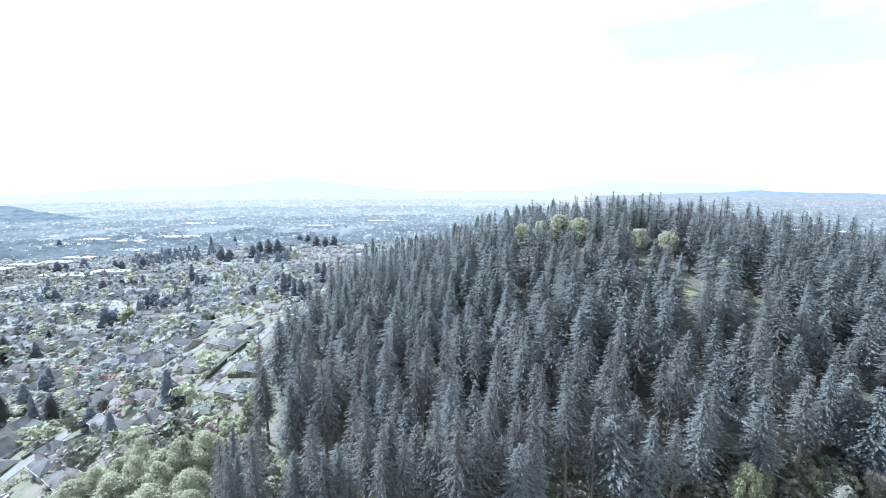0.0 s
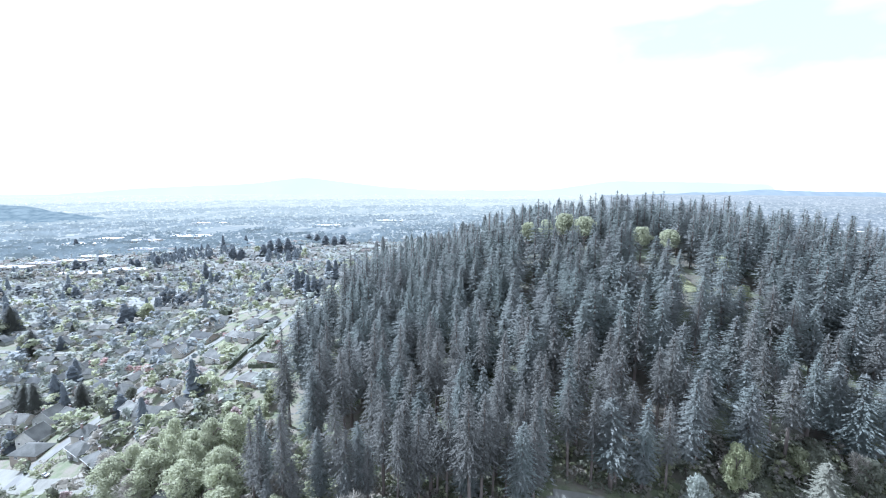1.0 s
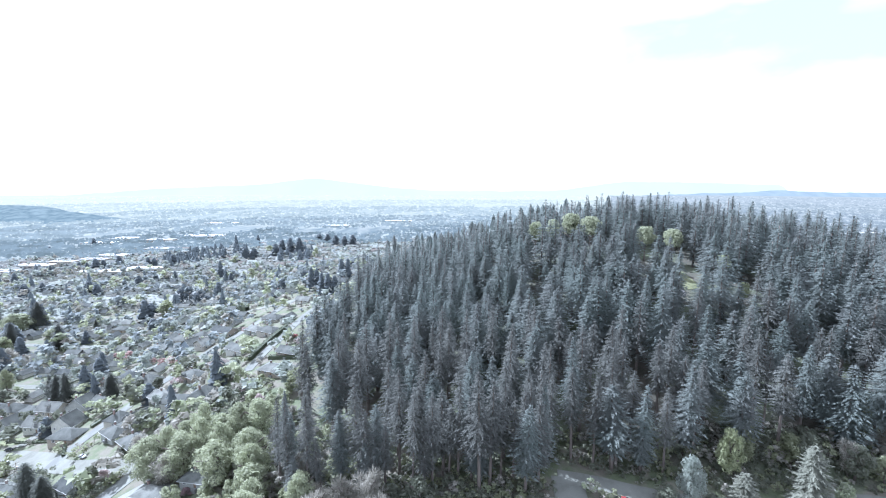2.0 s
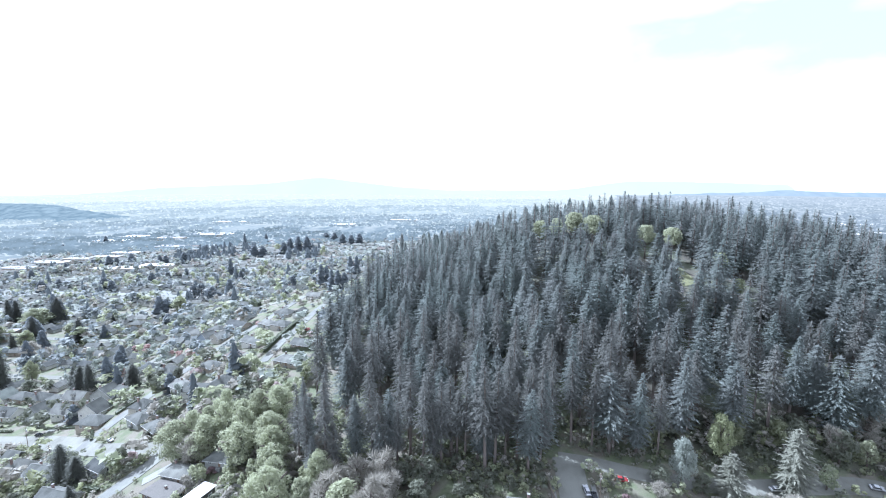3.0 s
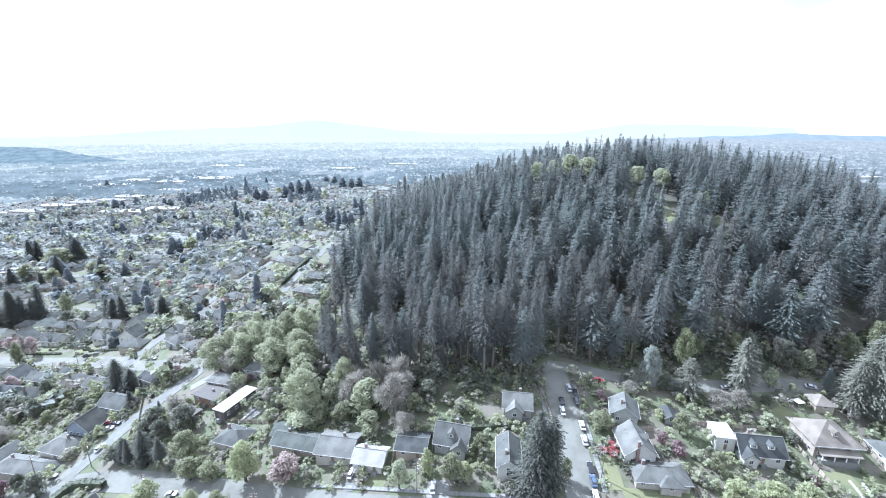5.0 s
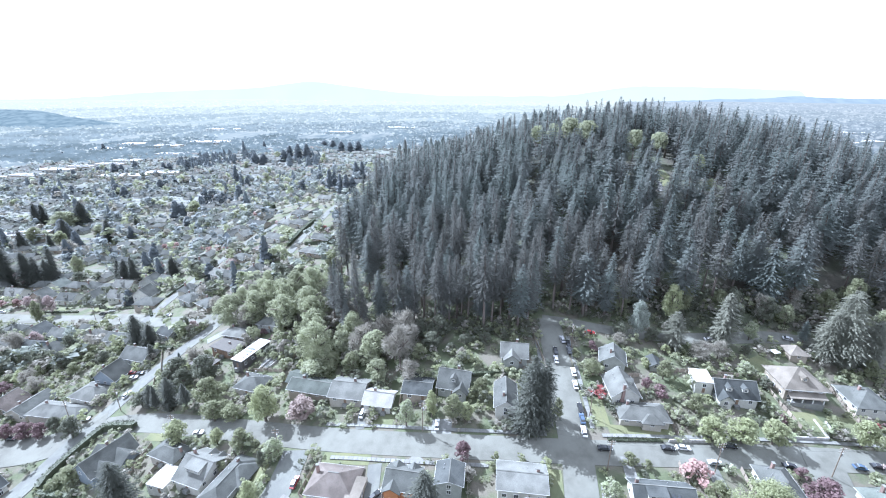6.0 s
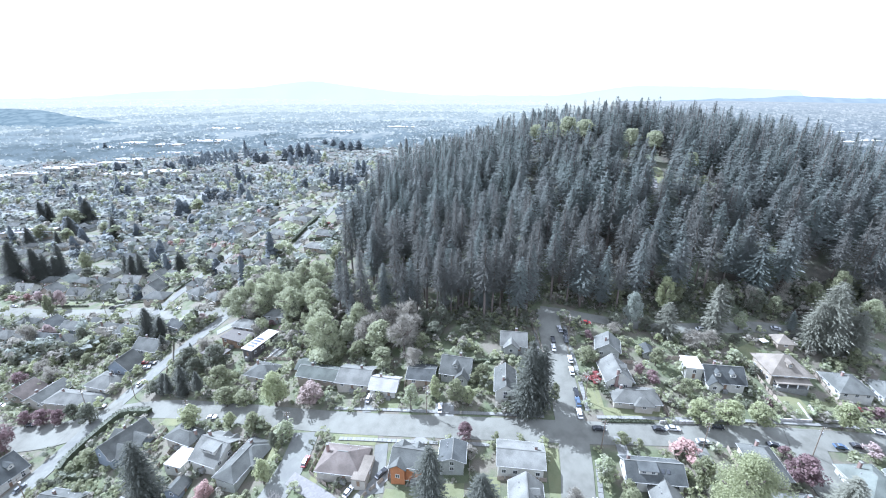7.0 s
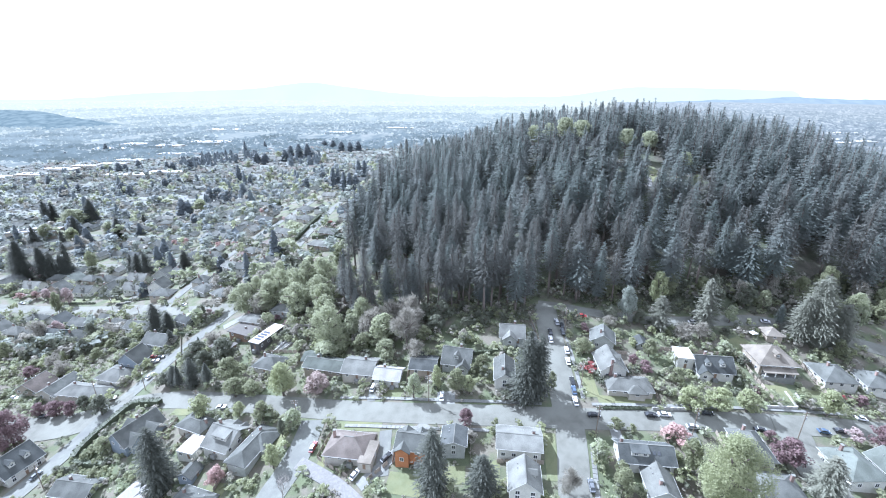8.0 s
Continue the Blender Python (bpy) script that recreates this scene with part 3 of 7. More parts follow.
def trunk_shape(height=0.9, thick=0.085, limbs=0, seed=0):
    r = random.Random(seed)
    g = Geo().rod((0, 0, -0.03), (0, 0, height), thick, thick * 0.25, 7)
    for i in range(limbs):
        a, z = r.uniform(0, 6.28), r.uniform(0.28, 0.6)
        k = r.uniform(0.35, 0.65)
        g.rod((0, 0, z), (k * math.cos(a), k * math.sin(a), z + r.uniform(0.12, 0.3)), thick * 0.5, thick * 0.15, 5)
    v, t = np.array(g.v, float), []
    for f in g.f:
        t += [(f[0], f[i], f[i + 1]) for i in range(1, len(f) - 1)]
    return v, np.array(t, int)


def leafy_shape(seed, clumps, leaves, size, low=0.22, tall=1.0, droop=0.0, twigs=False, lump=1.0):
    """A crown one high and one in radius: many small leaf sprays on uneven clumps, with gaps between."""
    r = random.Random(seed)
    v, t = [], []
    for i in range(clumps):
        a, f = r.uniform(0, 6.283), r.random()
        up = low + (1 - low) * (0.12 + 0.76 * f)
        span = math.sqrt(max(0.05, 1 - (2 * f - 0.85) ** 2)) * 0.72
        k = span * math.sqrt(r.uniform(0.2, 1.0)) * (0.86 + 0.22 * math.sin(3 * a + seed))
        bx, by, bz = k * math.cos(a), k * math.sin(a), up * tall
        br, bh = r.uniform(0.17, 0.38) * lump, r.uniform(0.07, 0.15) * lump
        for j in range(leaves):
            d = Vector((r.gauss(0, 1), r.gauss(0, 1), r.gauss(0.15, 1))).normalized()
            q = r.uniform(0.72, 1.08)
            p = Vector((bx + d.x * br * q, by + d.y * br * q, 0))
            z = bz + d.z * bh * q - droop * r.random() * 0.1
            side = Vector((r.gauss(0, 1), r.gauss(0, 1), r.gauss(0, 0.5))).normalized()
            face = (d + Vector((r.gauss(0, 0.5), r.gauss(0, 0.5), r.gauss(0.2, 0.5)))).normalized()
            one = face.cross(side).normalized() * size * r.uniform(0.6, 1.3)
            two = face.cross(one).normalized() * size * r.uniform(0.6, 1.3)
            if twigs:
                one, two = d * size * r.uniform(1.6, 3.2) + one * 0.7, two * 0.22
            n = len(v)
            for s, w in ((-1.0, -0.5), (0.9, -0.6), (0.1, 1.1)):
                o = one * s + two * w
                v.append((p.x + o.x, p.y + o.y, min(1.0, max(0.02, z + o.z * 0.42))))
            t.append((n, n + 1, n + 2))
    return np.array(v, float), np.array(t, int)


HABIT = ((0.14, 0.86, 0.05, 0.06), (0.26, 0.72, 0.035, 0.14), (0.3, 0.95, 0.06, 0.1), (0.2, 0.8, 0.045, 0.05), (0.24, 0.7, 0.05, 0.3), (0.16, 1.0, 0.03, 0.08))
FIR_NEAR = [fir_shape(1 + n, 46, 12, 9, b, f, 1.55, d, g, 0.52) for n, (b, f, d, g) in enumerate(HABIT)]
FIR_FINE = [fir_shape(81 + n, 42, 11, 6, b, f, 1.7, d, g, 0.62) for n, (b, f, d, g) in enumerate(HABIT)]
FIR_MID = [fir_shape(11 + n, 33, 10, 3, b * 0.8, f, 2.0, d, g * 0.6, 0.82) for n, (b, f, d, g) in enumerate(HABIT)]
FIR_FAR = [fir_shape(21 + n, 24, 9, 1, b * 0.8, f, 3.0, d, 0.03) for n, (b, f, d, g) in enumerate(HABIT)]
FULL_FIR = [skirt_shape(s, 14, 11, 0.03, 0.5) for s in (67, 68, 69)]
TINY_FIR = [skirt_shape(s, 7, 6) for s in (61, 62, 63)]
CEDAR = [fir_shape(s, 58, 14, 7, 0.02, 0.46, 1.5, 0.07, 0.05, 0.58) for s in (5, 6, 7)]
BIG_CEDAR = [fir_shape(15, 90, 24, 14, 0.02, 0.52, 1.4, 0.06, 0.05, 0.3)] * 3
LOOSE = [fir_shape(s, 44, 11, 8, 0.06, 0.6, 1.3, 0.08, 0.16, 0.65) for s in (8, 9, 10)]
OPEN_FIR = [fir_shape(s, 44, 9, 8, b, 0.75, 1.25, 0.06, 0.26, 0.55) for s, b in ((91, 0.34), (92, 0.26), (93, 0.4))]
LEAFY = [leafy_shape(s, 44, 58, 0.062, low=0.08, lump=0.8) for s in (31, 32, 33)]
LEAFY_LOW = [leafy_shape(s, 14, 44, 0.105, low=0.0) for s in (41, 42, 43)]
LEAFY_SMALL = [leafy_shape(s, 6, 16, 0.17, low=0.0) for s in (44, 45, 46)]
LEAFY_BIG = [leafy_shape(s, 70, 84, 0.043, low=0.12, lump=0.75) for s in (34, 35, 36)]
WEEPING = [leafy_shape(97, 240, 110, 0.019, low=0.03, droop=0.6, lump=0.55)] * 3
TWIGGY = [leafy_shape(s, 26, 90, 0.075, low=0.08, twigs=True) for s in (47, 48, 49)]
LEAFY_HUGE = [leafy_shape(s, 130, 84, 0.029, low=0.06, lump=0.62) for s in (87, 88, 89)]
LEAFY_TOP = [leafy_shape(s, 40, 80, 0.06, low=0.5) for s in (37, 38, 39)]
LEAFY_MID = [leafy_shape(s, 7, 9, 0.22, low=0.0, lump=0.9) for s in (51, 52, 53)]
LEAFY_FAR = [leafy_shape(s, 5, 6, 0.3, low=0.0) for s in (54, 55, 56)]
TRUNK_FIR, TRUNK_TREE, TRUNK_LOW = trunk_shape(0.93, 0.085), trunk_shape(0.6, 0.075, 6, 5), trunk_shape(0.4, 0.06, 4, 6)
TRUNK_BARE = trunk_shape(0.8, 0.06, 16, 8)
made = {}


def shared(key, shape, material):
    if key not in made:
        made[key] = raw_mesh(key.split("|")[0], shape[0], shape[1], [material])
    return made[key]


WORDS = {
    "fir": ("fir_tree", "dark grey-green fir with drooping branches", "tree"),
    "openfir": ("fir_tree", "brownish-grey fir with a high open crown on a bare trunk", "tree"),
    "cedar": ("cedar_tree", "tall dark cedar with dense drooping sprays", "tree"),
    "palefir": ("conifer_tree", "pale grey-green conifer with loose branches", "tree"),
    "maple": ("broadleaf_tree", "rounded tree in fresh spring green leaf", "tree"),
    "elm": ("broadleaf_tree", "rounded tree in bright yellow-green leaf", "tree"),
    "willow": ("broadleaf_tree", "tall pale green tree in young leaf", "tree"),
    "alder": ("budding_tree", "grey twiggy tree just coming into bud", "tree"),
    "oak": ("evergreen_tree", "dense dark green rounded evergreen tree", "tree"),
    "cherry": ("cherry_tree", "pink cherry tree in full blossom", "tree"),
    "blossom": ("blossom_tree", "small tree with white blossom", "tree"),
    "plum": ("plum_tree", "dark red-leaved ornamental plum tree", "tree"),
    "azalea": ("azalea_shrub", "low shrub covered in red blossom", "shrub"),
    "bush": ("shrub", "rounded green garden shrub", "shrub"),
}


def tree(sort, x, y, h, r, group="", material=None, high=False, near=True):
    name, label, category = WORDS[sort]
    rnd = random.Random(int(x * 71 + y * 37))
    needle = sort in ("fir", "openfir", "cedar", "palefir")
    k = rnd.randrange(6 if sort == "fir" else 3)
    shapes = BIG_CEDAR if sort == "cedar" and r > 10 else CEDAR if sort == "cedar" else LOOSE if sort == "palefir" else OPEN_FIR if sort == "openfir" else FIR_NEAR if needle and near else FIR_FINE if needle else LEAFY_TOP if high else TWIGGY if sort == "alder" else WEEPING if r > 12 else LEAFY_HUGE if r > 7.4 and h > 17 else LEAFY_BIG if h > 16 else (LEAFY_LOW if h < 7 or sort == "azalea" else LEAFY)
    trunk = TRUNK_FIR if needle else TRUNK_BARE if sort == "alder" else (TRUNK_LOW if h < 7 else TRUNK_TREE)
    m = Matrix.LocRotScale((x, y, land(x, y) - 0.05), Euler((rnd.uniform(-0.04, 0.04), rnd.uniform(-0.04, 0.04), rnd.uniform(0, 6.28))), (r * rnd.uniform(0.9, 1.1), r * rnd.uniform(0.9, 1.1), h))
    ob = thing(name, m, label, category, group)
    leaf = LEAF[material or ("maple" if sort == "bush" else sort)]
    part("trunk", shared(f"trunk|{needle}{h < 7}{sort == 'alder'}", trunk, BARK), None, ob)
    part("crown", shared(f"crown|{leaf.name}{k}{needle}{r > 10 and needle}{r > 12}{near}{r > 7.4 and h > 17}{h < 7}{h > 16}{high}", shapes[k], leaf), None, ob)
    return ob


def bare_tree(x, y, h):
    """A leafless tree: a forked trunk whose limbs divide into fine twigs."""
    r = random.Random(3)
    trunk, twigs = Geo(), Geo()

    def grow(at, way, long, thick, level):
        end = at + way * long
        (trunk if level < 2 else twigs).rod(at, end, thick, thick * 0.62, 6 if level < 2 else 3)
        if level < 5:
            for k in range(3 if level else 5):
                side = Vector((r.gauss(0, 1), r.gauss(0, 1), r.gauss(0.25, 0.5))).normalized()
                grow(at + way * long * r.uniform(0.55, 1.0), (way * 0.75 + side * r.uniform(0.45, 0.8)).normalized(), long * r.uniform(0.62, 0.82), thick * 0.58, level + 1)

    grow(Vector((0, 0, -0.3)), Vector((0, 0, 1)), h * 0.26, 0.2, 0)
    ob = thing("bare_tree", pose(x, y, land(x, y)), "leafless pale grey tree with fine bare twigs", "tree")
    part("trunk", trunk, PALE_BARK, ob)
    part("twigs", twigs, PALE_BARK, ob, "pale fine leafless twigs")
    return ob


GLADE_TREES = ((46, 300, 26, 6.4), (58, 296, 25, 5.8), (71, 294, 27, 8.2), (81, 282, 25, 8.2), (108, 256, 22, 6.8), (123, 252, 21, 7.2), (136, 222, 19, 5.0), (137, 202, 15, 4.0))


def in_forest(x, y):
    front = np.interp(x, (-92, -78, -66, 24, 33, 48, 62, 80, 150, 220, 300, 420), (140, 118, 106, 107.5, 122, 121, 121, 126, 131, 134, 145, 210))
    west = np.interp(y, (110, 150, 250, 350, 450, 560), (-64, -79, -84, -90, -54, 60))
    open_hill = np.hypot((x - 113) / 11, (y - 219) / 23) < 1
    for tx, ty, _, tr in GLADE_TREES:
        open_hill = open_hill | (np.hypot((x - tx), (y - ty + 9) / 2.4) < tr + 2.0)
    return (y > front) & (x > west) & (butte(x, y) < 1.22) & ~open_hill


rng = random.Random(7)
stand = []
for i in range(-11, 49):
    for j in range(0, 47):
        x, y = i * 10.3 + rng.uniform(-5.0, 5.0), 100 + j * 10.3 + rng.uniform(-5.0, 5.0)
        thin = rng.random()
        if in_forest(np.float64(x), np.float64(y)) and thin > 0.05:
            q = float(butte(np.float64(x), np.float64(y)))
            tall = 31 + 7.5 * min(1.0, q) + rng.uniform(-9.5, 6.0)
            stand.append((x, y, tall, rng.uniform(6.6, 11.0)))
for n in range(24):
    x = -68 + 3.9 * n + rng.uniform(-1.0, 1.0)
    y = float(np.interp(x, (-68, -60, 24), (112, 107, 109))) + rng.uniform(0.0, 11.0)
    stand.append((x, y, rng.uniform(21, 41), rng.uniform(5.6, 9.0)))
for x, y in ((21.5, 111.5), (22.5, 118), (27.5, 125.5), (35, 124.5), (42.5, 123), (50, 121.5), (58, 120.5), (66, 121)):
    stand.append((x, y, rng.uniform(29, 38), rng.uniform(6.2, 8.2)))
stand.sort(key=lambda s: math.hypot(s[0] - 30, s[1] + 40))
for n, (x, y, tall, r) in enumerate(stand[:290]):
    edge_tree = (x < 32 and y < 135 and n % 6) or (y < 172 and n % 3)
    tree("openfir" if edge_tree else "fir", x, y, tall, r * (0.85 if edge_tree else 1.0), "firs of the wooded hill", near=n < 105)
rest = [(x, y, land(x, y) - 0.3, r, tall, rng.uniform(0, 6.28), rng.randrange(12)) for x, y, tall, r in stand[290:]]
near_rest, far_rest, last_rest = [s for s in rest if s[1] < 325], [s for s in rest if 325 <= s[1] < 375], [s for s in rest if s[1] >= 375]
for name, shapes, places in (("fir_forest", FIR_MID, near_rest), ("fir_forest_beyond", FIR_FAR, far_rest), ("fir_forest_back", TINY_FIR, last_rest)):
    c, t = scatter(shapes, places)
    tagged(new(name, raw_mesh(name, c, t, [LEAF["fir"]])), "dense dark fir forest covering the hill", "forest", kind="stuff")
    c, t = scatter([TRUNK_FIR], places)
    tagged(new(name + "_trunks", raw_mesh(name, c, t, [BARK])), "brown trunks of the fir forest", "tree trunks", kind="stuff")


# ---- houses ----
def window_mesh(w, h):
    key = f"window|{w}{h}"
    if key not in made:
        g = Geo()
        for x0, z0, x1, z1 in ((-w / 2 - 0.1, -h / 2 - 0.1, w / 2 + 0.1, -h / 2), (-w / 2 - 0.1, h / 2, w / 2 + 0.1, h / 2 + 0.1), (-w / 2 - 0.1, -h / 2, -w / 2, h / 2), (w / 2, -h / 2, w / 2 + 0.1, h / 2), (-0.03, -h / 2, 0.03, h / 2)):
            g.box(x0, -0.09, z0, x1, 0.02, z1)
        made[key] = g.mesh("window", TRIM)
        made["pane" + key] = Geo().box(-w / 2, -0.04, -h / 2, w / 2, 0.01, h / 2).mesh("pane", GLASS)
    return made[key], made["pane" + key]


def put_window(house_ob, x, y, z, turn, w=1.2, h=1.3):
    f, p = window_mesh(w, h)
    ob = part("window", f, None, house_ob, at=pose(x, y, z, 0, 0, turn))
    part("pane", p, None, ob)


def gable_roof(w, d, e, rise, over, thick=0.2):
    s = rise / (d / 2)
    big, zl, zr = d / 2 + over, e - over * s, e + rise
    line = [(-big, zl), (0, zr), (big, zl), (big, zl - thick), (0, zr - thick * 1.1), (-big, zl - thick)]
    a, b = -w / 2 - over, w / 2 + over
    pts = [(a, y, z) for y, z in line] + [(b, y, z) for y, z in line]
    faces = [(i, i + 6, (i + 1) % 6 + 6, (i + 1) % 6) for i in range(6)]
    return pts, faces + [(0, 1, 4, 5), (1, 2, 3, 4), (11, 10, 7, 6), (10, 9, 8, 7)]


def hip_roof(w, d, e, rise, over, thick=0.2):
    s = rise / (d / 2)
    bw, bd, zl, zr = w / 2 + over, d / 2 + over, e - over * s, e + rise
    run = max(w / 2 - d / 2, 0.2)
    pts = [(-bw, -bd, zl), (bw, -bd, zl), (bw, bd, zl), (-bw, bd, zl), (-run, 0, zr), (run, 0, zr)]
    pts += [(x, y, zl - thick) for x, y, _ in pts[:4]]
    return pts, [(0, 1, 5, 4), (1, 2, 5), (2, 3, 4, 5), (3, 0, 4), (0, 6, 7, 1), (1, 7, 8, 2), (2, 8, 9, 3), (3, 9, 6, 0), (9, 8, 7, 6)]


def house(x, y, w, d, ang, walls, roof, label, shape="gable", axis="x", eave=2.6, pitch=0.5, over=0.7, chimney=0.25, dormers=0, porch=False, porch_end=False, wing=None, skylights=0, end_chimney=False, shed_dormer=None, rear_gables=(), group="", few=False, name="house"):
    """A house of w by d metres; axis: the way its ridge runs. Parts: wall, roof, gutters, chimney, windows, door."""
    if axis == "y":
        w, d, ang = d, w, ang + 90
    c, s = math.cos(radians(ang)), math.sin(radians(ang))
    base = max(land(x + c * i * w / 2 - s * j * d / 2, y + s * i * w / 2 + c * j * d / 2) for i in (-1, 0, 1) for j in (-1, 0, 1)) * 0.3 + land(x, y) * 0.7 + 0.1
    ob = thing(name, pose(x, y, base, 0, 0, ang), label, "house" if name == "house" else name.replace("_", " "), group)
    BUILT.append((x, y, w / 2, d / 2, ang))
    wall, top = WALLS[walls], ROOFS[roof]
    rise = pitch * d / 2
    g = Geo()
    if shape == "gable":
        line = [(-d / 2, -4), (d / 2, -4), (d / 2, eave - 0.05), (0, eave + rise - 0.12), (-d / 2, eave - 0.05)]
        pts = [(-w / 2, yy, z) for yy, z in line] + [(w / 2, yy, z) for yy, z in line]
        g.solid(pts, [(4, 3, 2, 1, 0), (5, 6, 7, 8, 9)] + [(i, (i + 1) % 5, (i + 1) % 5 + 5, i + 5) for i in range(5)])
        shell = gable_roof(w, d, eave, rise, over)
    elif shape == "hip":
        g.box(-w / 2, -d / 2, -4, w / 2, d / 2, eave - 0.05)
        shell = hip_roof(w, d, eave, rise, over)
    else:
        g.box(-w / 2, -d / 2, -4, w / 2, d / 2, eave)
        shell = Geo().box(-w / 2 - over, -d / 2 - over, eave, w / 2 + over, d / 2 + over, eave + 0.3)
        shell = (shell.v, shell.f)
        rise = 0.3
    part("wall", g, wall, ob)
    part("roof", Geo().solid(*shell), top, ob)
    if shape != "flat" and not few:
        s_, zl = rise / (d / 2), eave - over * rise / (d / 2)
        for side in (-1, 1):
            yy = side * (d / 2 + over + 0.06)
            part("gutter", Geo().box(-w / 2 - over, yy - 0.06, zl - 0.18, w / 2 + over, yy + 0.06, zl - 0.05), EDGE, ob)
        if shape == "gable":
            for side in (-1, 1):
                xx = side * (w / 2 + over + 0.03)
                p0, p1, p2 = (xx, -d / 2 - over, zl), (xx, 0, eave + rise), (xx, d / 2 + over, zl)
                bb = Geo()
                for a_, b_ in ((p0, p1), (p1, p2)):
                    lo_, hi_ = [(q[0] - 0.03, q[1], q[2] - 0.22) for q in (a_, b_)], [(q[0] - 0.03, q[1], q[2] - 0.02) for q in (a_, b_)]
                    far_ = [(q[0] + 0.06, q[1], q[2]) for q in lo_ + hi_]
                    bb.solid(lo_ + hi_ + far_, [(0, 1, 3, 2), (4, 6, 7, 5), (0, 4, 5, 1), (2, 3, 7, 6), (0, 2, 6, 4), (1, 5, 7, 3)])
                part("bargeboard", bb, EDGE, ob)
    if shape != "flat" and not few:
        run = w / 2 + over - 0.05 if shape == "gable" else max(w / 2 - d / 2, 0.3)
        part("ridge_cap", Geo().box(-run, -0.16, eave + rise - 0.06, run, 0.16, eave + rise + 0.06), ROOFS["pale"], ob)
    for k in range(skylights):
        s_ = rise / (d / 2)
        xx, yy = (k - skylights / 2 + 1.2) * 1.5 + w * 0.12, -d * 0.24
        zz = eave + rise - abs(yy) * s_
        part("skylight", Geo().box(-0.45, -0.6, 0.0, 0.45, 0.6, 0.14), GLASS, ob, at=pose(xx, yy, zz, math.degrees(math.atan(s_)), 0, 0))
    if end_chimney:
        stack = part("chimney", Geo().box(-w / 2 - 0.75, 0.5, -2.0, -w / 2 - 0.01, 1.9, 2.6).box(-w / 2 - 0.7, 0.75, 2.6, -w / 2 - 0.01, 1.65, eave + rise + 1.0), BRICK, ob)
        part("chimney_cap", Geo().box(-w / 2 - 0.8, 0.65, eave + rise + 1.0, -w / 2 + 0.05, 1.75, eave + rise + 1.15), CONCRETE, stack)
    if chimney:
        cx, cy = (chimney - 0.5) * w, d * 0.12
        top_z = eave + rise + 0.9
        stack = part("chimney", Geo().box(cx - 0.42, cy - 0.35, eave - 0.5, cx + 0.42, cy + 0.35, top_z), BRICK, ob)
        part("chimney_cap", Geo().box(cx - 0.52, cy - 0.45, top_z, cx + 0.52, cy + 0.45, top_z + 0.12), CONCRETE, stack)
    if not few and shape != "flat":
        for k in (0.62, 0.8):
            xx = (k - 0.5) * w
            zz = eave + rise * 0.5
            part("vent_pipe", Geo().rod((xx, d * 0.25, zz - 0.3), (xx, d * 0.25, zz + 0.5), 0.1, 0.1, 6), METAL, ob)
    levels = [1.5] if eave < 4.4 else [1.5, eave - 1.35]
    for z in levels:
        n, m = max(1, int(w / 3.4)), max(1, int(d / 4.0))
        if few:
            n, m = min(n, 2), 1
        for i in range(n):
            xx = (i + 0.5) / n * w - w / 2
            if not (z == 1.5 and i == n // 2):
                put_window(ob, xx, -d / 2, z, 0)
            if not few:
                put_window(ob, xx, d / 2, z, 180)
        for i in range(m):
            yy = (i + 0.5) / m * d - d / 2
            put_window(ob, w / 2, yy, z, 90)
            put_window(ob, -w / 2, yy, z, -90)
    xx = (max(1, min(int(w / 3.4), 2 if few else 99)) // 2 + 0.5) / max(1, min(int(w / 3.4), 2 if few else 99)) * w - w / 2
    door = part("door", Geo().box(xx - 0.5, -d / 2 - 0.06, 0.05, xx + 0.5, -d / 2 + 0.02, 2.1), WALLS["brown"], ob)
    if not few:
        part("door_handle", Geo().box(xx + 0.34, -d / 2 - 0.12, 0.98, xx + 0.42, -d / 2 - 0.05, 1.1), METAL, door)
        part("step", Geo().box(xx - 0.9, -d / 2 - 1.3, -1.5, xx + 0.9, -d / 2 - 0.003, 0.02), CONCRETE, ob)
    for i in range(dormers):
        xx = ((i + 0.5) / dormers - 0.5) * w * 0.8
        for side in (-1,):
            y0, y1 = side * d * 0.36, side * d * 0.02
            z0, z1 = eave + rise * 0.22, eave + rise * 0.66
            body = Geo().box(xx - 1.0, min(y0, y1), z0 - 0.3, xx + 1.0, max(y0, y1), z1)
            body.face((xx - 1.0, y0, z1), (xx + 1.0, y0, z1), (xx, y0, z1 + 0.75))
            dm = part("dormer", body, wall, ob)
            part("dormer_roof", Geo().solid(*[[(xx + q[1], (y0 + y1) / 2 + q[0] - 0.15, q[2]) for q in gable_roof(abs(y1 - y0), 2.0, z1, 0.8, 0.3, 0.12)[0]], gable_roof(abs(y1 - y0), 2.0, z1, 0.8, 0.3, 0.12)[1]]), top, dm)
            put_window(dm, xx, y0, (z0 + z1) / 2 + 0.1, 0, 0.9, 0.8)
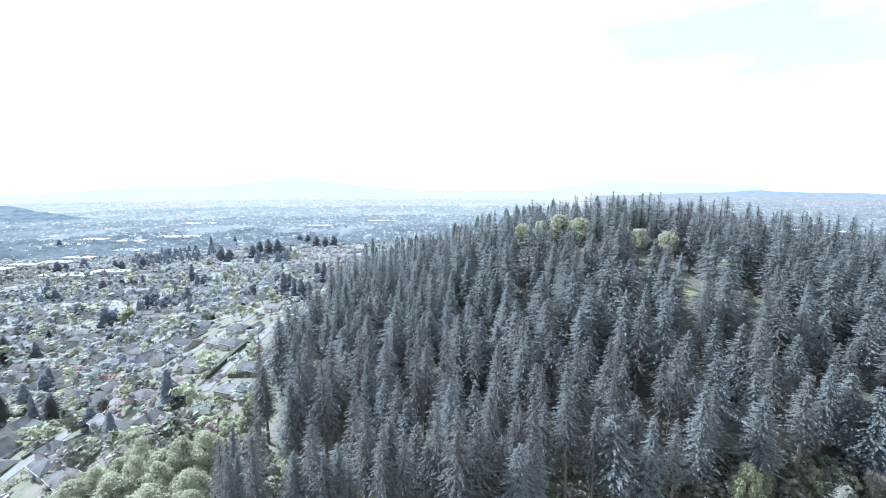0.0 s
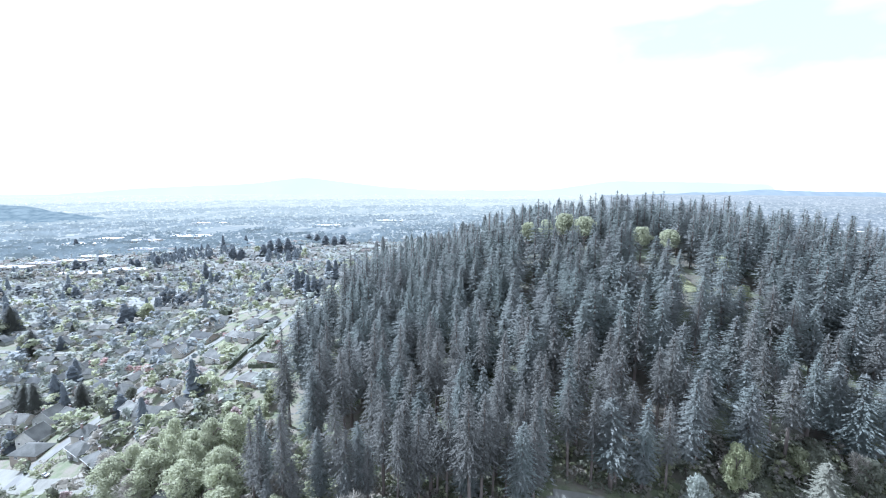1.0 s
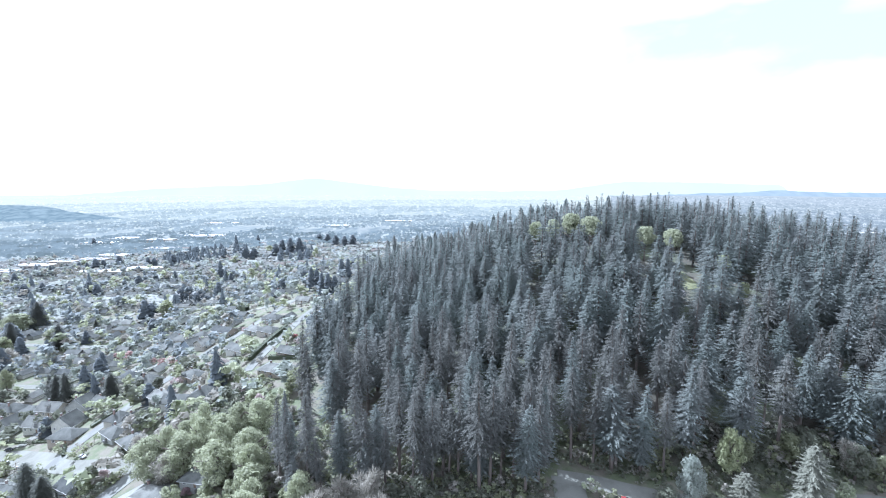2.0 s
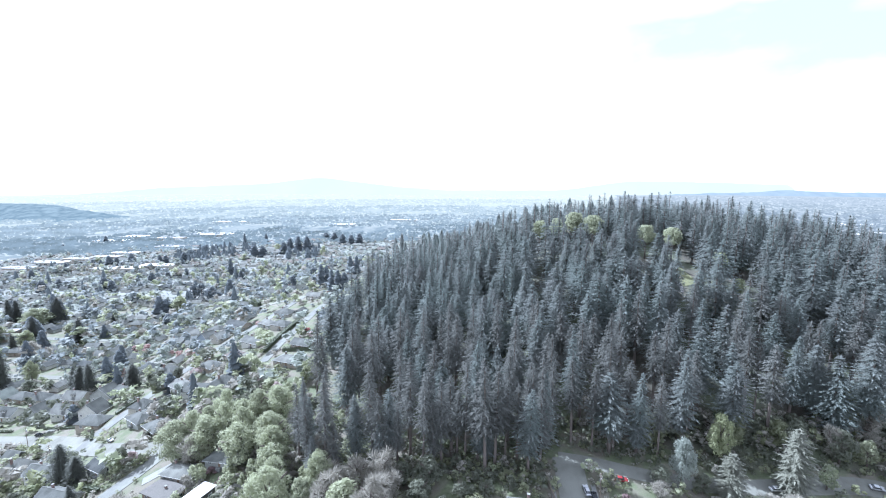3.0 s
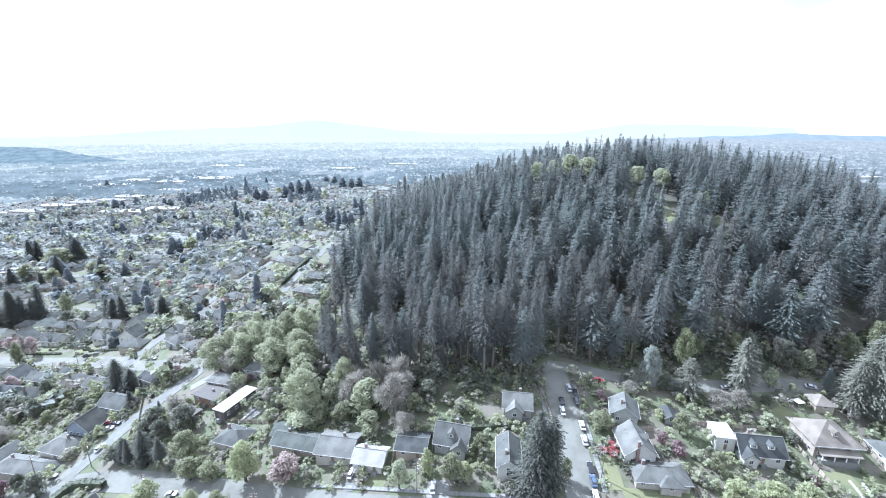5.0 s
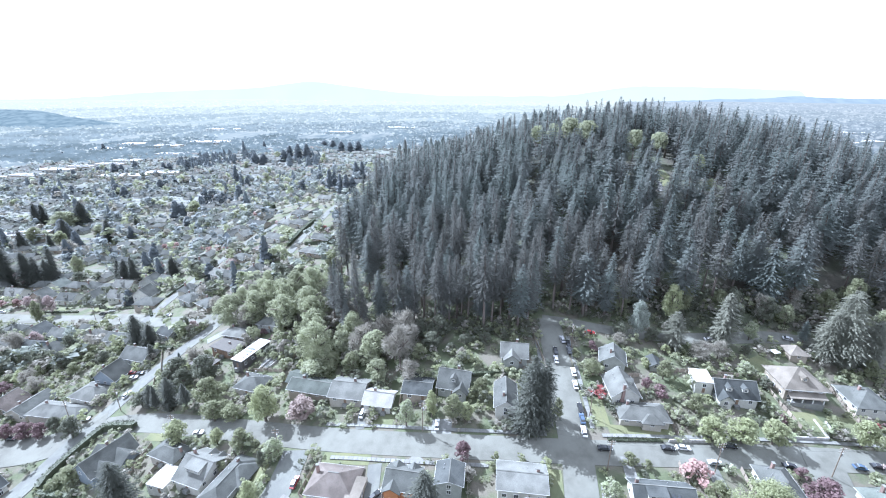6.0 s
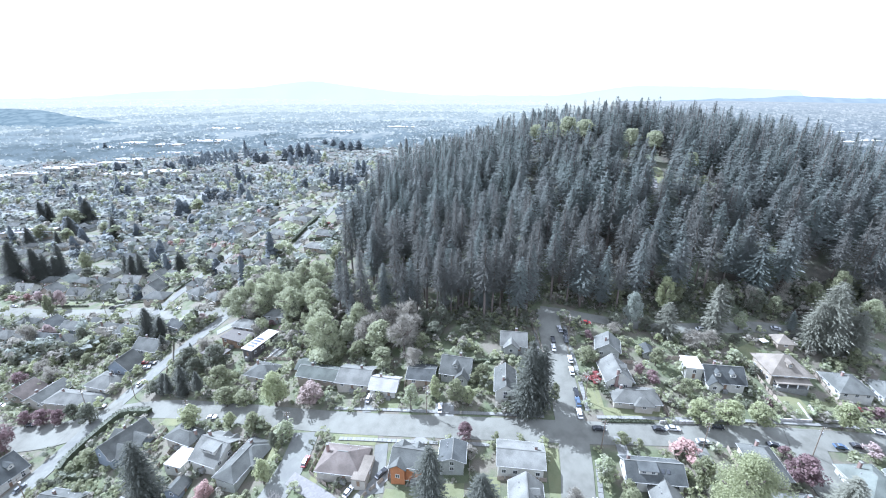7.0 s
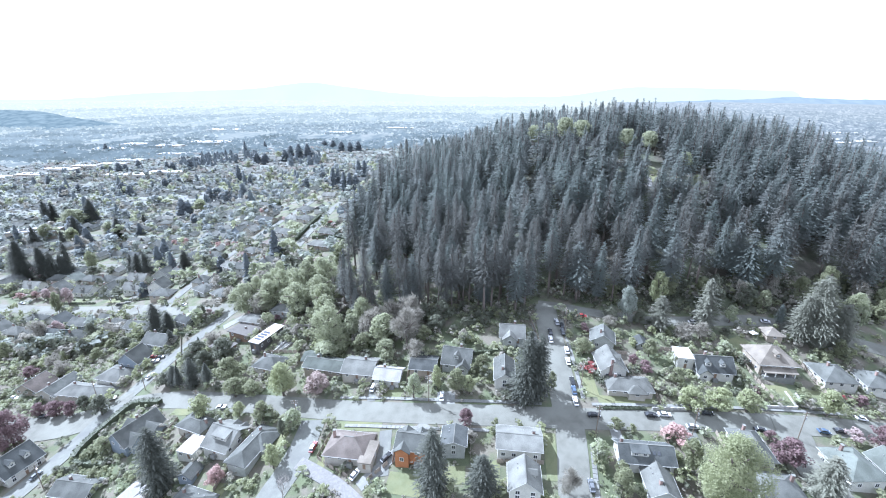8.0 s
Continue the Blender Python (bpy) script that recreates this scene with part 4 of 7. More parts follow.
    if porch or porch_end:
        full_w, full_d = w, d
        turned = pose(0, 0, 0, 0, 0, -90) if porch_end else Matrix()
        if porch_end:
            w, d = d, w
        part("porch", Geo().box(-w * 0.42, -d / 2 - 2.6, -3, w * 0.42, -d / 2 - 0.003, 0.25), CONCRETE, ob, at=turned)
        pr = Geo().solid([(-w * 0.47, -d / 2 - 3.0, 2.55), (w * 0.47, -d / 2 - 3.0, 2.55), (w * 0.47, -d / 2 - 0.01, 3.5), (-w * 0.47, -d / 2 - 0.01, 3.5)] + [(-w * 0.47, -d / 2 - 3.0, 2.35), (w * 0.47, -d / 2 - 3.0, 2.35), (w * 0.47, -d / 2 - 0.01, 3.3), (-w * 0.47, -d / 2 - 0.01, 3.3)], [(0, 1, 2, 3), (7, 6, 5, 4), (0, 4, 5, 1), (1, 5, 6, 2), (2, 6, 7, 3), (3, 7, 4, 0)])
        part("porch_roof", pr, top, ob, at=turned)
        for k in (-0.4, -0.13, 0.13, 0.4):
            part("porch_post", Geo().box(k * w - 0.15, -d / 2 - 2.5, 0.25, k * w + 0.15, -d / 2 - 2.2, 2.45), TRIM, ob, at=turned)
        w, d = full_w, full_d
    for side, at, width in rear_gables:
        run, e2 = d / 2 * 0.95, eave + 0.25
        gp, gf = gable_roof(run, width, e2, width * 0.36, 0.3, 0.14)
        body = Geo().box(at - width / 2 + 0.15, min(side * 0.2, side * run), eave - 0.4, at + width / 2 - 0.15, max(side * 0.2, side * run), e2)
        body.face((at - width / 2, side * run, e2), (at + width / 2, side * run, e2), (at, side * run, e2 + width * 0.36 - 0.1))
        cross = part("cross_gable", body, wall, ob)
        part("cross_roof", Geo().solid([(at + q[1], side * run / 2 + q[0], q[2]) for q in gp], gf), top, cross)
        put_window(cross, at, side * run, e2 - 0.2, 0 if side < 0 else 180, 1.4, 1.0)
    if shed_dormer:
        at, width, low, up_ = shed_dormer
        s_ = rise / (d / 2)
        y0, y1 = -d / 2 * (1 - low), -d / 2 * (1 - up_)
        z0, z1 = eave + rise + y0 * s_, eave + rise + y1 * s_
        front = z0 + (z1 - z0) * 0.72
        body = Geo().solid([(at - width / 2, y0, z0 - 0.2), (at + width / 2, y0, z0 - 0.2), (at + width / 2, y1, z1 - 0.2), (at - width / 2, y1, z1 - 0.2), (at - width / 2, y0, front), (at + width / 2, y0, front), (at + width / 2, y1, z1), (at - width / 2, y1, z1)], [(0, 1, 5, 4), (1, 2, 6, 5), (2, 3, 7, 6), (3, 0, 4, 7), (4, 5, 6, 7)])
        dm = part("shed_dormer", body, wall, ob)
        lid = [(at - width / 2 - 0.3, y0 - 0.4, front + 0.02), (at + width / 2 + 0.3, y0 - 0.4, front + 0.02), (at + width / 2 + 0.3, y1 + 0.1, z1 + 0.1), (at - width / 2 - 0.3, y1 + 0.1, z1 + 0.1)]
        part("dormer_roof", Geo().solid(lid + [(q[0], q[1], q[2] + 0.14) for q in lid], [(3, 2, 1, 0), (4, 5, 6, 7), (0, 1, 5, 4), (1, 2, 6, 5), (2, 3, 7, 6), (3, 0, 4, 7)]), top, dm)
        for k in (-0.26, 0.26):
            put_window(dm, at + k * width, y0, (z0 + front) / 2, 0, 1.0, 0.7)
    for wx, wy, ww, wd in (wing if type(wing) is list else [wing] if wing else []):
        e2, r2 = eave - 0.12, pitch * min(ww, wd) / 2
        part("wing_wall", Geo().box(wx - ww / 2, wy - wd / 2, -4, wx + ww / 2, wy + wd / 2, e2 - 0.05), wall, ob)
        if ww >= wd:
            shape2 = (hip_roof if shape == "hip" else gable_roof)(ww, wd, e2, r2, over)
            pts2 = [(q[0] + wx, q[1] + wy, q[2]) for q in shape2[0]]
        else:
            shape2 = (hip_roof if shape == "hip" else gable_roof)(wd, ww, e2, r2, over)
            pts2 = [(-q[1] + wx, q[0] + wy, q[2]) for q in shape2[0]]
        part("wing_roof", Geo().solid(pts2, shape2[1]), top, ob)
        if shape == "gable":
            for k in (-1, 1):
                gw = Geo()
                if ww >= wd:
                    gw.face((wx + k * ww / 2, wy - wd / 2, e2 - 0.06), (wx + k * ww / 2, wy + wd / 2, e2 - 0.06), (wx + k * ww / 2, wy, e2 + r2 - 0.12))
                else:
                    gw.face((wx - ww / 2, wy + k * wd / 2, e2 - 0.06), (wx + ww / 2, wy + k * wd / 2, e2 - 0.06), (wx, wy + k * wd / 2, e2 + r2 - 0.12))
                part("wing_gable", gw, wall, ob)
        put_window(ob, wx, wy - wd / 2, 1.5, 0)
    return ob


# houses south of the avenue
house(-46, 37, 14.5, 11, -4, "cream", "brown", "low house with a brown hipped shingle roof", "hip", pitch=0.55, chimney=0.1)
house(-38.5, 33.5, 4.5, 10, -6, "cream", "tan", "cream flat-roofed carport beside a house", "flat", eave=2.4, chimney=0, few=True, name="carport", over=0.1)
house(-23.5, 35, 9.5, 8.5, -6, "orange", "slate", "two-storey orange house with grey roof", "gable", "x", eave=5.2, pitch=0.6, chimney=0, wing=(-2.5, -2.5, 4.5, 6), rear_gables=((1, -2.6, 4.2), (1, 2.4, 4.2)))
house(-9.5, 36, 7.5, 7.5, -2, "grey", "charcoal", "small grey two-storey house with dark roof", "gable", "y", eave=5.0, pitch=0.35, chimney=0)
house(12, 35.5, 13.8, 9.6, -3, "white", "pale", "two-storey white house with pale grey roof", "gable", "x", eave=4.3, pitch=0.3, chimney=0.85)
house(12.5, 22, 9, 9.5, -3, "white", "pale", "white gabled house with a dormer", "gable", "y", eave=4.6, pitch=0.8, chimney=0, dormers=1)
house(-83.4, 40.6, 7.6, 18.3, -14, "grey", "slate", "long low house with a blue-grey hipped roof", "hip", "y", eave=2.5, pitch=0.5, chimney=0.8, wing=(3.6, -1.2, 9.5, 8.6))
house(-96.4, 46.0, 10.6, 13.6, -15, "white", "pale", "white house with a broad pale roof and a shed dormer", "gable", "x", eave=2.7, pitch=0.6, chimney=0.12, shed_dormer=(0.6, 6.0, 0.38, 0.9), rear_gables=((1, -0.6, 4.6), (1, 3.2, 4.0)))
house(-115.0, 54.9, 12.2, 7.2, -17, "cream", "slate", "low house with a grey hipped roof", "hip", eave=2.5, pitch=0.45, chimney=0.9)
house(-109.9, 44.6, 7.2, 8.8, -11, "white", "white", "bright white flat patio roof", "flat", eave=2.4, chimney=0, over=0.05, few=True, name="patio_cover")
house(-142.2, 56.0, 10.2, 16.5, -21, "blue", "slate", "blue house with steep blue-grey cross gables", "gable", "y", eave=3.0, pitch=0.85, chimney=0.6, wing=[(3.0, -4.2, 6.6, 9.5), (-3.6, -3.4, 6.0, 7.6), (1.0, 3.8, 5.0, 6.0)])
house(-189, 45, 14, 13, -14, "white", "charcoal", "white house with a dark gabled roof and dormers", "gable", "y", eave=4.5, pitch=0.7, dormers=2)
house(-150, 33, 14, 8.5, -4, "grey", "slate", "low house with a blue-grey gabled roof", "gable", "x", pitch=0.55, chimney=0.3)
house(-104.6, 34.0, 5.6, 6.0, -8, "blue", "slate", "small grey garden shed with a gabled roof", "gable", "y", eave=2.1, pitch=0.6, over=0.4, chimney=0, few=True, name="shed")
house(-121.5, 27.0, 9.0, 8.0, -14, "grey", "flat", "low flat-roofed garage with a grey felt roof", "flat", eave=2.5, chimney=0, over=0.2, few=True, name="garage")
house(-97, 22, 13, 9, -14, "cream", "slate", "low house with a hipped slate roof", "hip", pitch=0.5)
house(51.5, 32.6, 16.0, 8.8, -2, "white", "charcoal", "white house with a slate roof and skylights", "gable", "x", eave=3.6, pitch=0.65, chimney=0.06, shed_dormer=(-2.2, 5.2, 0.3, 0.92), skylights=2)
house(53, 23, 8, 11, -4, "grey", "pale", "house with a pale grey gabled roof", "gable", "y", eave=3.4, pitch=0.6)
house(88, 38.5, 8.6, 13, -4, "white", "slate", "white house with a steep slate hipped roof", "hip", "y", eave=4.0, pitch=0.7, chimney=0.8)
house(89, 25.5, 12, 9, -4, "grey", "slate", "low house with a hipped slate roof", "hip", pitch=0.55, chimney=0.85)
house(119, 36, 11, 12.5, 4, "white", "green", "white house with a grey-green hipped roof", "hip", "y", eave=4.2, pitch=0.5, chimney=0.8)
house(134, 36, 10, 13, 2, "white", "green", "white house with a grey-green gabled roof", "gable", "y", eave=4.6, pitch=0.6)
# houses north of the avenue
house(-95, 83, 11.5, 9.5, -12, "cream", "slate", "low house with a blue-grey hipped roof", "hip", pitch=0.5, chimney=0.2)
house(-66.5, 77, 17.5, 8.5, -9, "tan", "green", "long low house with a grey-green roof", "gable", "x", pitch=0.45, wing=(-8, 3.5, 7.5, 7.5))
house(-50.5, 73.5, 12.5, 11.5, -5, "cream", "pale", "house with a broad pale grey roof", "gable", "x", eave=2.8, pitch=0.42, chimney=0.65)
house(-37.5, 68, 10, 8.4, -6, "white", "flat", "small white house with a pale roof", "gable", "x", eave=2.8, pitch=0.5, chimney=0.3)
house(-23.5, 72.5, 10, 9.5, -4, "tan", "charcoal", "low house with a dark felted roof", "gable", "x", eave=3.0, pitch=0.3, chimney=0, wing=(-3.0, 3.0, 4.5, 6))
house(-9.5, 74.5, 11, 10, -10, "grey", "slate", "grey house with steep slate roofs and a front gable", "gable", "x", eave=3.2, pitch=0.9, chimney=0.6, dormers=1, wing=(3.2, -3.6, 4.4, 6.5))
house(14, 90.5, 10, 9, -4, "grey", "pale", "grey house with pale gabled roofs and front gable", "gable", "x", eave=3.3, pitch=0.75, chimney=0.6, wing=(-1.0, -3.0, 5.5, 7.5))
house(9, 66, 7, 13, -3, "white", "slate", "white gabled house half hidden by a cedar", "gable", "y", eave=4.4, pitch=0.7)
house(53, 89, 9.0, 9.0, -14, "grey", "slate", "small grey house with slate gabled roof", "gable", "y", eave=3.8, pitch=0.7, chimney=0.3)
house(51.5, 72.5, 9.5, 11.5, 0, "white", "pale", "white house with a steep pale roof and brick chimney", "gable", "y", eave=4.2, pitch=0.8, chimney=0, dormers=1, end_chimney=True)
house(56, 63, 16, 8.2, -2, "cream", "pale", "low house with a blue-grey hipped roof", "hip", pitch=0.5, chimney=0.2, wing=(2, -3, 6, 5))
house(70, 90, 4, 6, -6, "grey", "charcoal", "small garden shed with dark roof", "gable", "y", eave=2.2, pitch=0.6, chimney=0, few=True, name="shed")
house(94, 77.5, 13.5, 9.5, -4, "white", "charcoal", "white house with slate roof, front dormers and gable", "gable", "x", eave=3.4, pitch=0.85, chimney=0.3, dormers=2, wing=(-4.6, -2.4, 4.2, 8.5))
house(84, 81, 6, 8, -6, "white", "white", "white flat-roofed house annex", "flat", eave=4.6, chimney=0, over=0.3, few=True, name="annex")
house(123, 87, 14, 13.5, -3, "tan", "tan", "large craftsman house with a tan hipped roof and deep porch", "hip", "x", eave=5.6, pitch=0.66, chimney=0, over=1.1, dormers=1, porch=True)
house(136, 107, 6.5, 7, -4, "tan", "tan", "small garage with a tan hipped roof", "hip", "y", eave=2.6, pitch=0.7, chimney=0, few=True, name="garage")
house(149, 85.5, 12, 13, -4, "white", "slate", "white house with a grey hipped roof", "hip", "y", eave=3.0, pitch=0.5, chimney=0.6)
house(168, 86, 12, 12, -8, "white", "slate", "white house with a slate-blue hipped roof", "hip", "y", eave=3.2, pitch=0.55, chimney=0.4)
house(187, 82, 12, 11, -8, "cream", "slate", "cream house with a slate hipped roof", "hip", eave=4.0, pitch=0.55)
# modern house and its neighbours
modern = house(-105, 102, 5.2, 17.5, -17, "dark", "white", "dark modern house with a white flat roof and solar panels", "flat", eave=3.6, chimney=0, over=0.5)
for i in range(4):
    part("solar_panel", Geo().box(-1.9, -0.55, 0, 1.9, 0.55, 0.08), SOLAR, modern, at=pose(-0.2, -6.0 + 2.1 * i, 4.1, 14, 0, 0))
house(-121, 110, 13, 8, -18, "brown", "felt", "low flat-roofed house with dark felt roof", "flat", eave=3.0, chimney=0.5)
house(-128, 101, 10, 7, -20, "brown", "felt", "low flat-roofed extension of dark felt", "flat", eave=2.8, chimney=0)
house(-120, 120, 14, 8.5, -10, "cream", "pale", "low house with a pale hipped roof", "hip", pitch=0.45, chimney=0.2)
house(-104, 124, 13, 8, -6, "grey", "slate", "low house with a slate roof under trees", "hip", pitch=0.45)
# houses beside the lane below the forest
house(-108, 199, 18, 9.5, -16, "tan", "pale", "long low house with a pale hipped roof", "hip", pitch=0.42, wing=(5, 3.5, 7, 6))
house(-109, 220, 13, 9, -16, "tan", "slate", "low tan house with a slate gabled roof", "gable", pitch=0.5)
house(-103, 249, 12, 9, -14, "cream", "slate", "low house with a slate hipped roof", "hip", pitch=0.45)
house(-112, 272, 10, 9, -14, "blue", "slate", "blue gabled house beside the lane", "gable", "y", pitch=0.65)
house(-122, 309, 9, 9, -10, "white", "slate", "bright white two-storey house at the lane's bend", "gable", "y", eave=5.0, pitch=0.7)
house(-103, 293, 14, 9, -8, "white", "pale", "white house with a pale gabled roof", "gable", pitch=0.5)
house(-142, 263, 15, 10, -24, "cream", "slate", "low house with a slate hipped roof", "hip", pitch=0.45)
house(-157, 272, 13, 9, -24, "grey", "pale", "grey house with a pale hipped roof", "hip", pitch=0.45)
house(-152, 240, 15, 9, -24, "white", "slate", "white house with a slate gabled roof", "gable", pitch=0.5)
house(-154, 222, 13, 9, -26, "tan", "brown", "low tan house with a brown hipped roof", "hip", pitch=0.45)
house(-143, 330, 12, 9, -10, "white", "pale", "white house with a pale gabled roof", "gable", pitch=0.5)
house(-153, 292, 14, 9.5, -16, "cream", "slate", "cream house with a slate hipped roof", "hip", pitch=0.5)
# houses on both sides of the climbing road
house(-173, 196, 13, 9, -26, "white", "pale", "white house with a pale gabled roof", "gable", pitch=0.5)
house(-180, 171, 13, 9, -28, "grey", "slate", "grey house with a slate hipped roof", "hip", pitch=0.5)
house(-168, 216, 13, 9, -26, "tan", "slate", "low house with a slate hipped roof", "hip", pitch=0.45)
house(-229, 216, 8, 7, -22, "white", "slate", "small white gabled house at a street corner", "gable", "x", eave=3.4, pitch=0.7)
house(-241, 252, 14, 9, -24, "grey", "charcoal", "grey house with a dark gabled roof", "gable", "x", pitch=0.5)
house(-232, 285, 15, 9, -24, "white", "slate", "white house with a slate gabled roof", "gable", "x", pitch=0.6, wing=(-3, -3, 6, 6))
house(-207, 273, 12, 9, -24, "blue", "slate", "blue-grey house with a slate gabled roof", "gable", "y", eave=3.8, pitch=0.75)
house(-194, 268, 11, 9, -24, "cream", "pale", "cream house with a pale gabled roof", "gable", "y", eave=3.4, pitch=0.6)
house(-254, 300, 14, 9, -24, "tan", "pale", "low tan house with a pale hipped roof", "hip", pitch=0.45)
house(-188, 284, 17, 10, -20, "tan", "charcoal", "long tan house with a dark gabled roof", "gable", "x", eave=4.0, pitch=0.5)
house(-195, 309, 13, 9, -20, "grey", "slate", "grey house with a slate gabled roof", "gable", "y", pitch=0.75)
house(-213, 296, 12, 9, -20, "grey", "slate", "grey house with a slate hipped roof", "hip", pitch=0.45)
house(-172, 176, 11, 9, -30, "white", "slate", "white house with slate roof beside a road", "gable", "y", eave=3.6, pitch=0.7)
house(-160, 158, 12, 9, -30, "tan", "slate", "low house with a slate hipped roof", "hip", pitch=0.5)
# houses in the west
house(-231, 96, 13, 11, -4, "tan", "brown", "house with a brown gabled roof", "gable", "y", pitch=0.6)
house(-214, 93, 11, 15, -8, "cream", "slate", "house with a long blue-grey gabled roof", "gable", "y", pitch=0.55, eave=3.2)
house(-193, 87, 26, 9, -4, "cream", "pale", "long low house with a pale grey hipped roof", "hip", pitch=0.5, chimney=0.2)
house(-185, 97, 15, 11, -10, "white", "pale", "low house with a pale grey hipped roof", "hip", pitch=0.5, chimney=0.6)
house(-182, 107, 12, 10, -6, "blue", "slate", "blue house with a steep slate roof", "gable", "y", eave=3.8, pitch=0.85, wing=(2, 4, 7, 6))
house(-176, 119, 14, 10, -10, "white", "slate", "white house with slate-grey gabled roofs", "gable", "x", eave=3.6, pitch=0.7)
for i, (x, y, wc, rc) in enumerate(((-373, 208, "cream", "slate"), (-349, 212, "white", "pale"), (-323, 207, "tan", "slate"), (-300, 206, "white", "slate"), (-279, 205, "grey", "slate"), (-256, 203, "white", "pale"), (-231, 196, "white", "slate"), (-268, 222, "cream", "pale"), (-240, 215, "grey", "slate"))):
    house(x, y, 13 + i % 3, 9.5, -3, wc, rc, "white-trimmed gabled house along a wide street", "gable", "x" if i % 2 else "y", eave=4.0, pitch=0.75, dormers=i % 2, group="houses along the upper street")
for i, (x, y, wc, rc) in enumerate(((-312, 150, "cream", "slate"), (-299, 164, "grey", "slate"), (-279, 161, "white", "charcoal"), (-260, 158, "blue", "slate"), (-229, 150, "cream", "pale"), (-205, 141, "white", "slate"), (-330, 160, "white", "slate"))):
    house(x, y, 12.5 + i % 3, 9, -6, wc, rc, "gabled house below a wide street", "hip" if i % 3 == 1 else "gable", "x" if i % 2 else "y", eave=3.4, pitch=0.6, group="houses below the upper street")
house(-171.5, 136.5, 9.5, 7.5, -20, "grey", "charcoal", "small house with a dark roof below the street", "gable", "x", eave=2.7, pitch=0.5)


# ---- the town beyond ----
def clear_of(x, y, gap=1.0):
    for px, py, w in PAVED:
        if abs(px - x) < w + gap and abs(py - y) < w + gap and math.hypot(px - x, py - y) < w + gap:
            return False
    for bx, by, w, d, ang in BUILT:
        if abs(bx - x) < 22 and abs(by - y) < 22:
            c, s = math.cos(radians(ang)), math.sin(radians(ang))
            u, v = c * (x - bx) + s * (y - by), -s * (x - bx) + c * (y - by)
            if abs(u) < w + gap and abs(v) < d + gap:
                return False
    return True


def landmark_tree(sort, x, y, h, r):
    """A large tree that stands out of the suburb's gardens."""
    name, shapes, leaf, label = {"fir": ("fir_tree", FULL_FIR, "darkfir", "tall dark blue-green fir among the suburb's houses"), "oak": ("evergreen_tree", LEAFY_LOW, "darkfir", "broad dark evergreen tree among the suburb's houses"), "willow": ("broadleaf_tree", LEAFY_LOW, "willow", "broad pale green tree among the suburb's houses")}[sort]
    k = int(abs(x * 7 + y * 3)) % 3
    ob = thing(name, Matrix.LocRotScale((x, y, land(x, y) - 0.1), Euler((0, 0, x * 0.37)), (1.2 * r, 1.2 * r, h)), label, "tree", "large trees of the suburb")
    part("trunk", shared(f"trunk|suburb{sort == 'fir'}", TRUNK_FIR if sort == "fir" else TRUNK_LOW, BARK), None, ob)
    part("crown", shared(f"crown|suburb{sort}{k}", shapes[k], LEAF[leaf]), None, ob)
    BUILT.append((x, y, 0.55 * r, 0.55 * r, 0))


landmark_tree("fir", -609, 518, 17, 7.5)
landmark_tree("fir", -612, 546, 13, 5.2)
landmark_tree("fir", -695, 583, 18, 5.5)
landmark_tree("fir", -703, 649, 17, 5.0)
landmark_tree("fir", -932, 986, 22, 7.2)
landmark_tree("fir", -966, 905, 11, 5.3)
landmark_tree("fir", -694, 692, 16, 6.3)
landmark_tree("fir", -670, 683, 17, 5.2)
landmark_tree("fir", -655, 684, 24, 9.4)
landmark_tree("fir", -650, 695, 20, 7.4)
landmark_tree("fir", -657, 737, 21, 7.7)
landmark_tree("fir", -593, 728, 20, 6.5)
landmark_tree("fir", -582, 729, 19, 7.6)
landmark_tree("fir", -569, 762, 20, 9.0)
landmark_tree("fir", -503, 591, 15, 6.4)
landmark_tree("fir", -504, 628, 11, 4.8)
landmark_tree("fir", -473, 630, 15, 3.8)
landmark_tree("fir", -535, 540, 18, 8.6)
landmark_tree("fir", -516, 531, 16, 6.8)
landmark_tree("fir", -464, 397, 31, 6.1)
landmark_tree("fir", -464, 404, 23, 5.5)
landmark_tree("fir", -506, 394, 14, 4.7)
landmark_tree("fir", -537, 416, 17, 4.9)
landmark_tree("fir", -555, 428, 13, 3.6)
landmark_tree("fir", -445, 354, 19, 8.1)
landmark_tree("fir", -389, 349, 16, 7.3)
landmark_tree("fir", -367, 353, 13, 3.7)
landmark_tree("fir", -371, 434, 21, 7.1)
landmark_tree("fir", -366, 438, 16, 7.2)
landmark_tree("fir", -323, 384, 13, 5.8)
landmark_tree("fir", -407, 647, 29, 5.9)
landmark_tree("fir", -335, 520, 20, 6.5)
landmark_tree("fir", -374, 619, 15, 4.7)
landmark_tree("fir", -553, 960, 35, 5.5)
landmark_tree("fir", -553, 1066, 23, 6.0)
landmark_tree("fir", -466, 837, 25, 10.9)
landmark_tree("fir", -448, 838, 23, 10.9)
landmark_tree("fir", -426, 923, 30, 11.8)
landmark_tree("fir", -400, 908, 36, 11.7)
landmark_tree("fir", -380, 909, 36, 11.7)
landmark_tree("fir", -422, 881, 26, 10.1)
landmark_tree("fir", -415, 1135, 19, 12.6)
landmark_tree("fir", -373, 1078, 26, 12.0)
landmark_tree("fir", -341, 1046, 27, 11.7)
landmark_tree("fir", -313, 1027, 27, 11.5)
landmark_tree("fir", -292, 1028, 30, 11.5)
landmark_tree("fir", -152, 372, 23, 4.8)
landmark_tree("fir", -149, 379, 20, 4.2)
landmark_tree("fir", -134, 349, 20, 4.0)
landmark_tree("fir", -127, 346, 19, 4.5)
landmark_tree("fir", -121, 346, 16, 4.5)
landmark_tree("fir", -132, 403, 23, 5.1)
landmark_tree("fir", -126, 406, 22, 4.4)
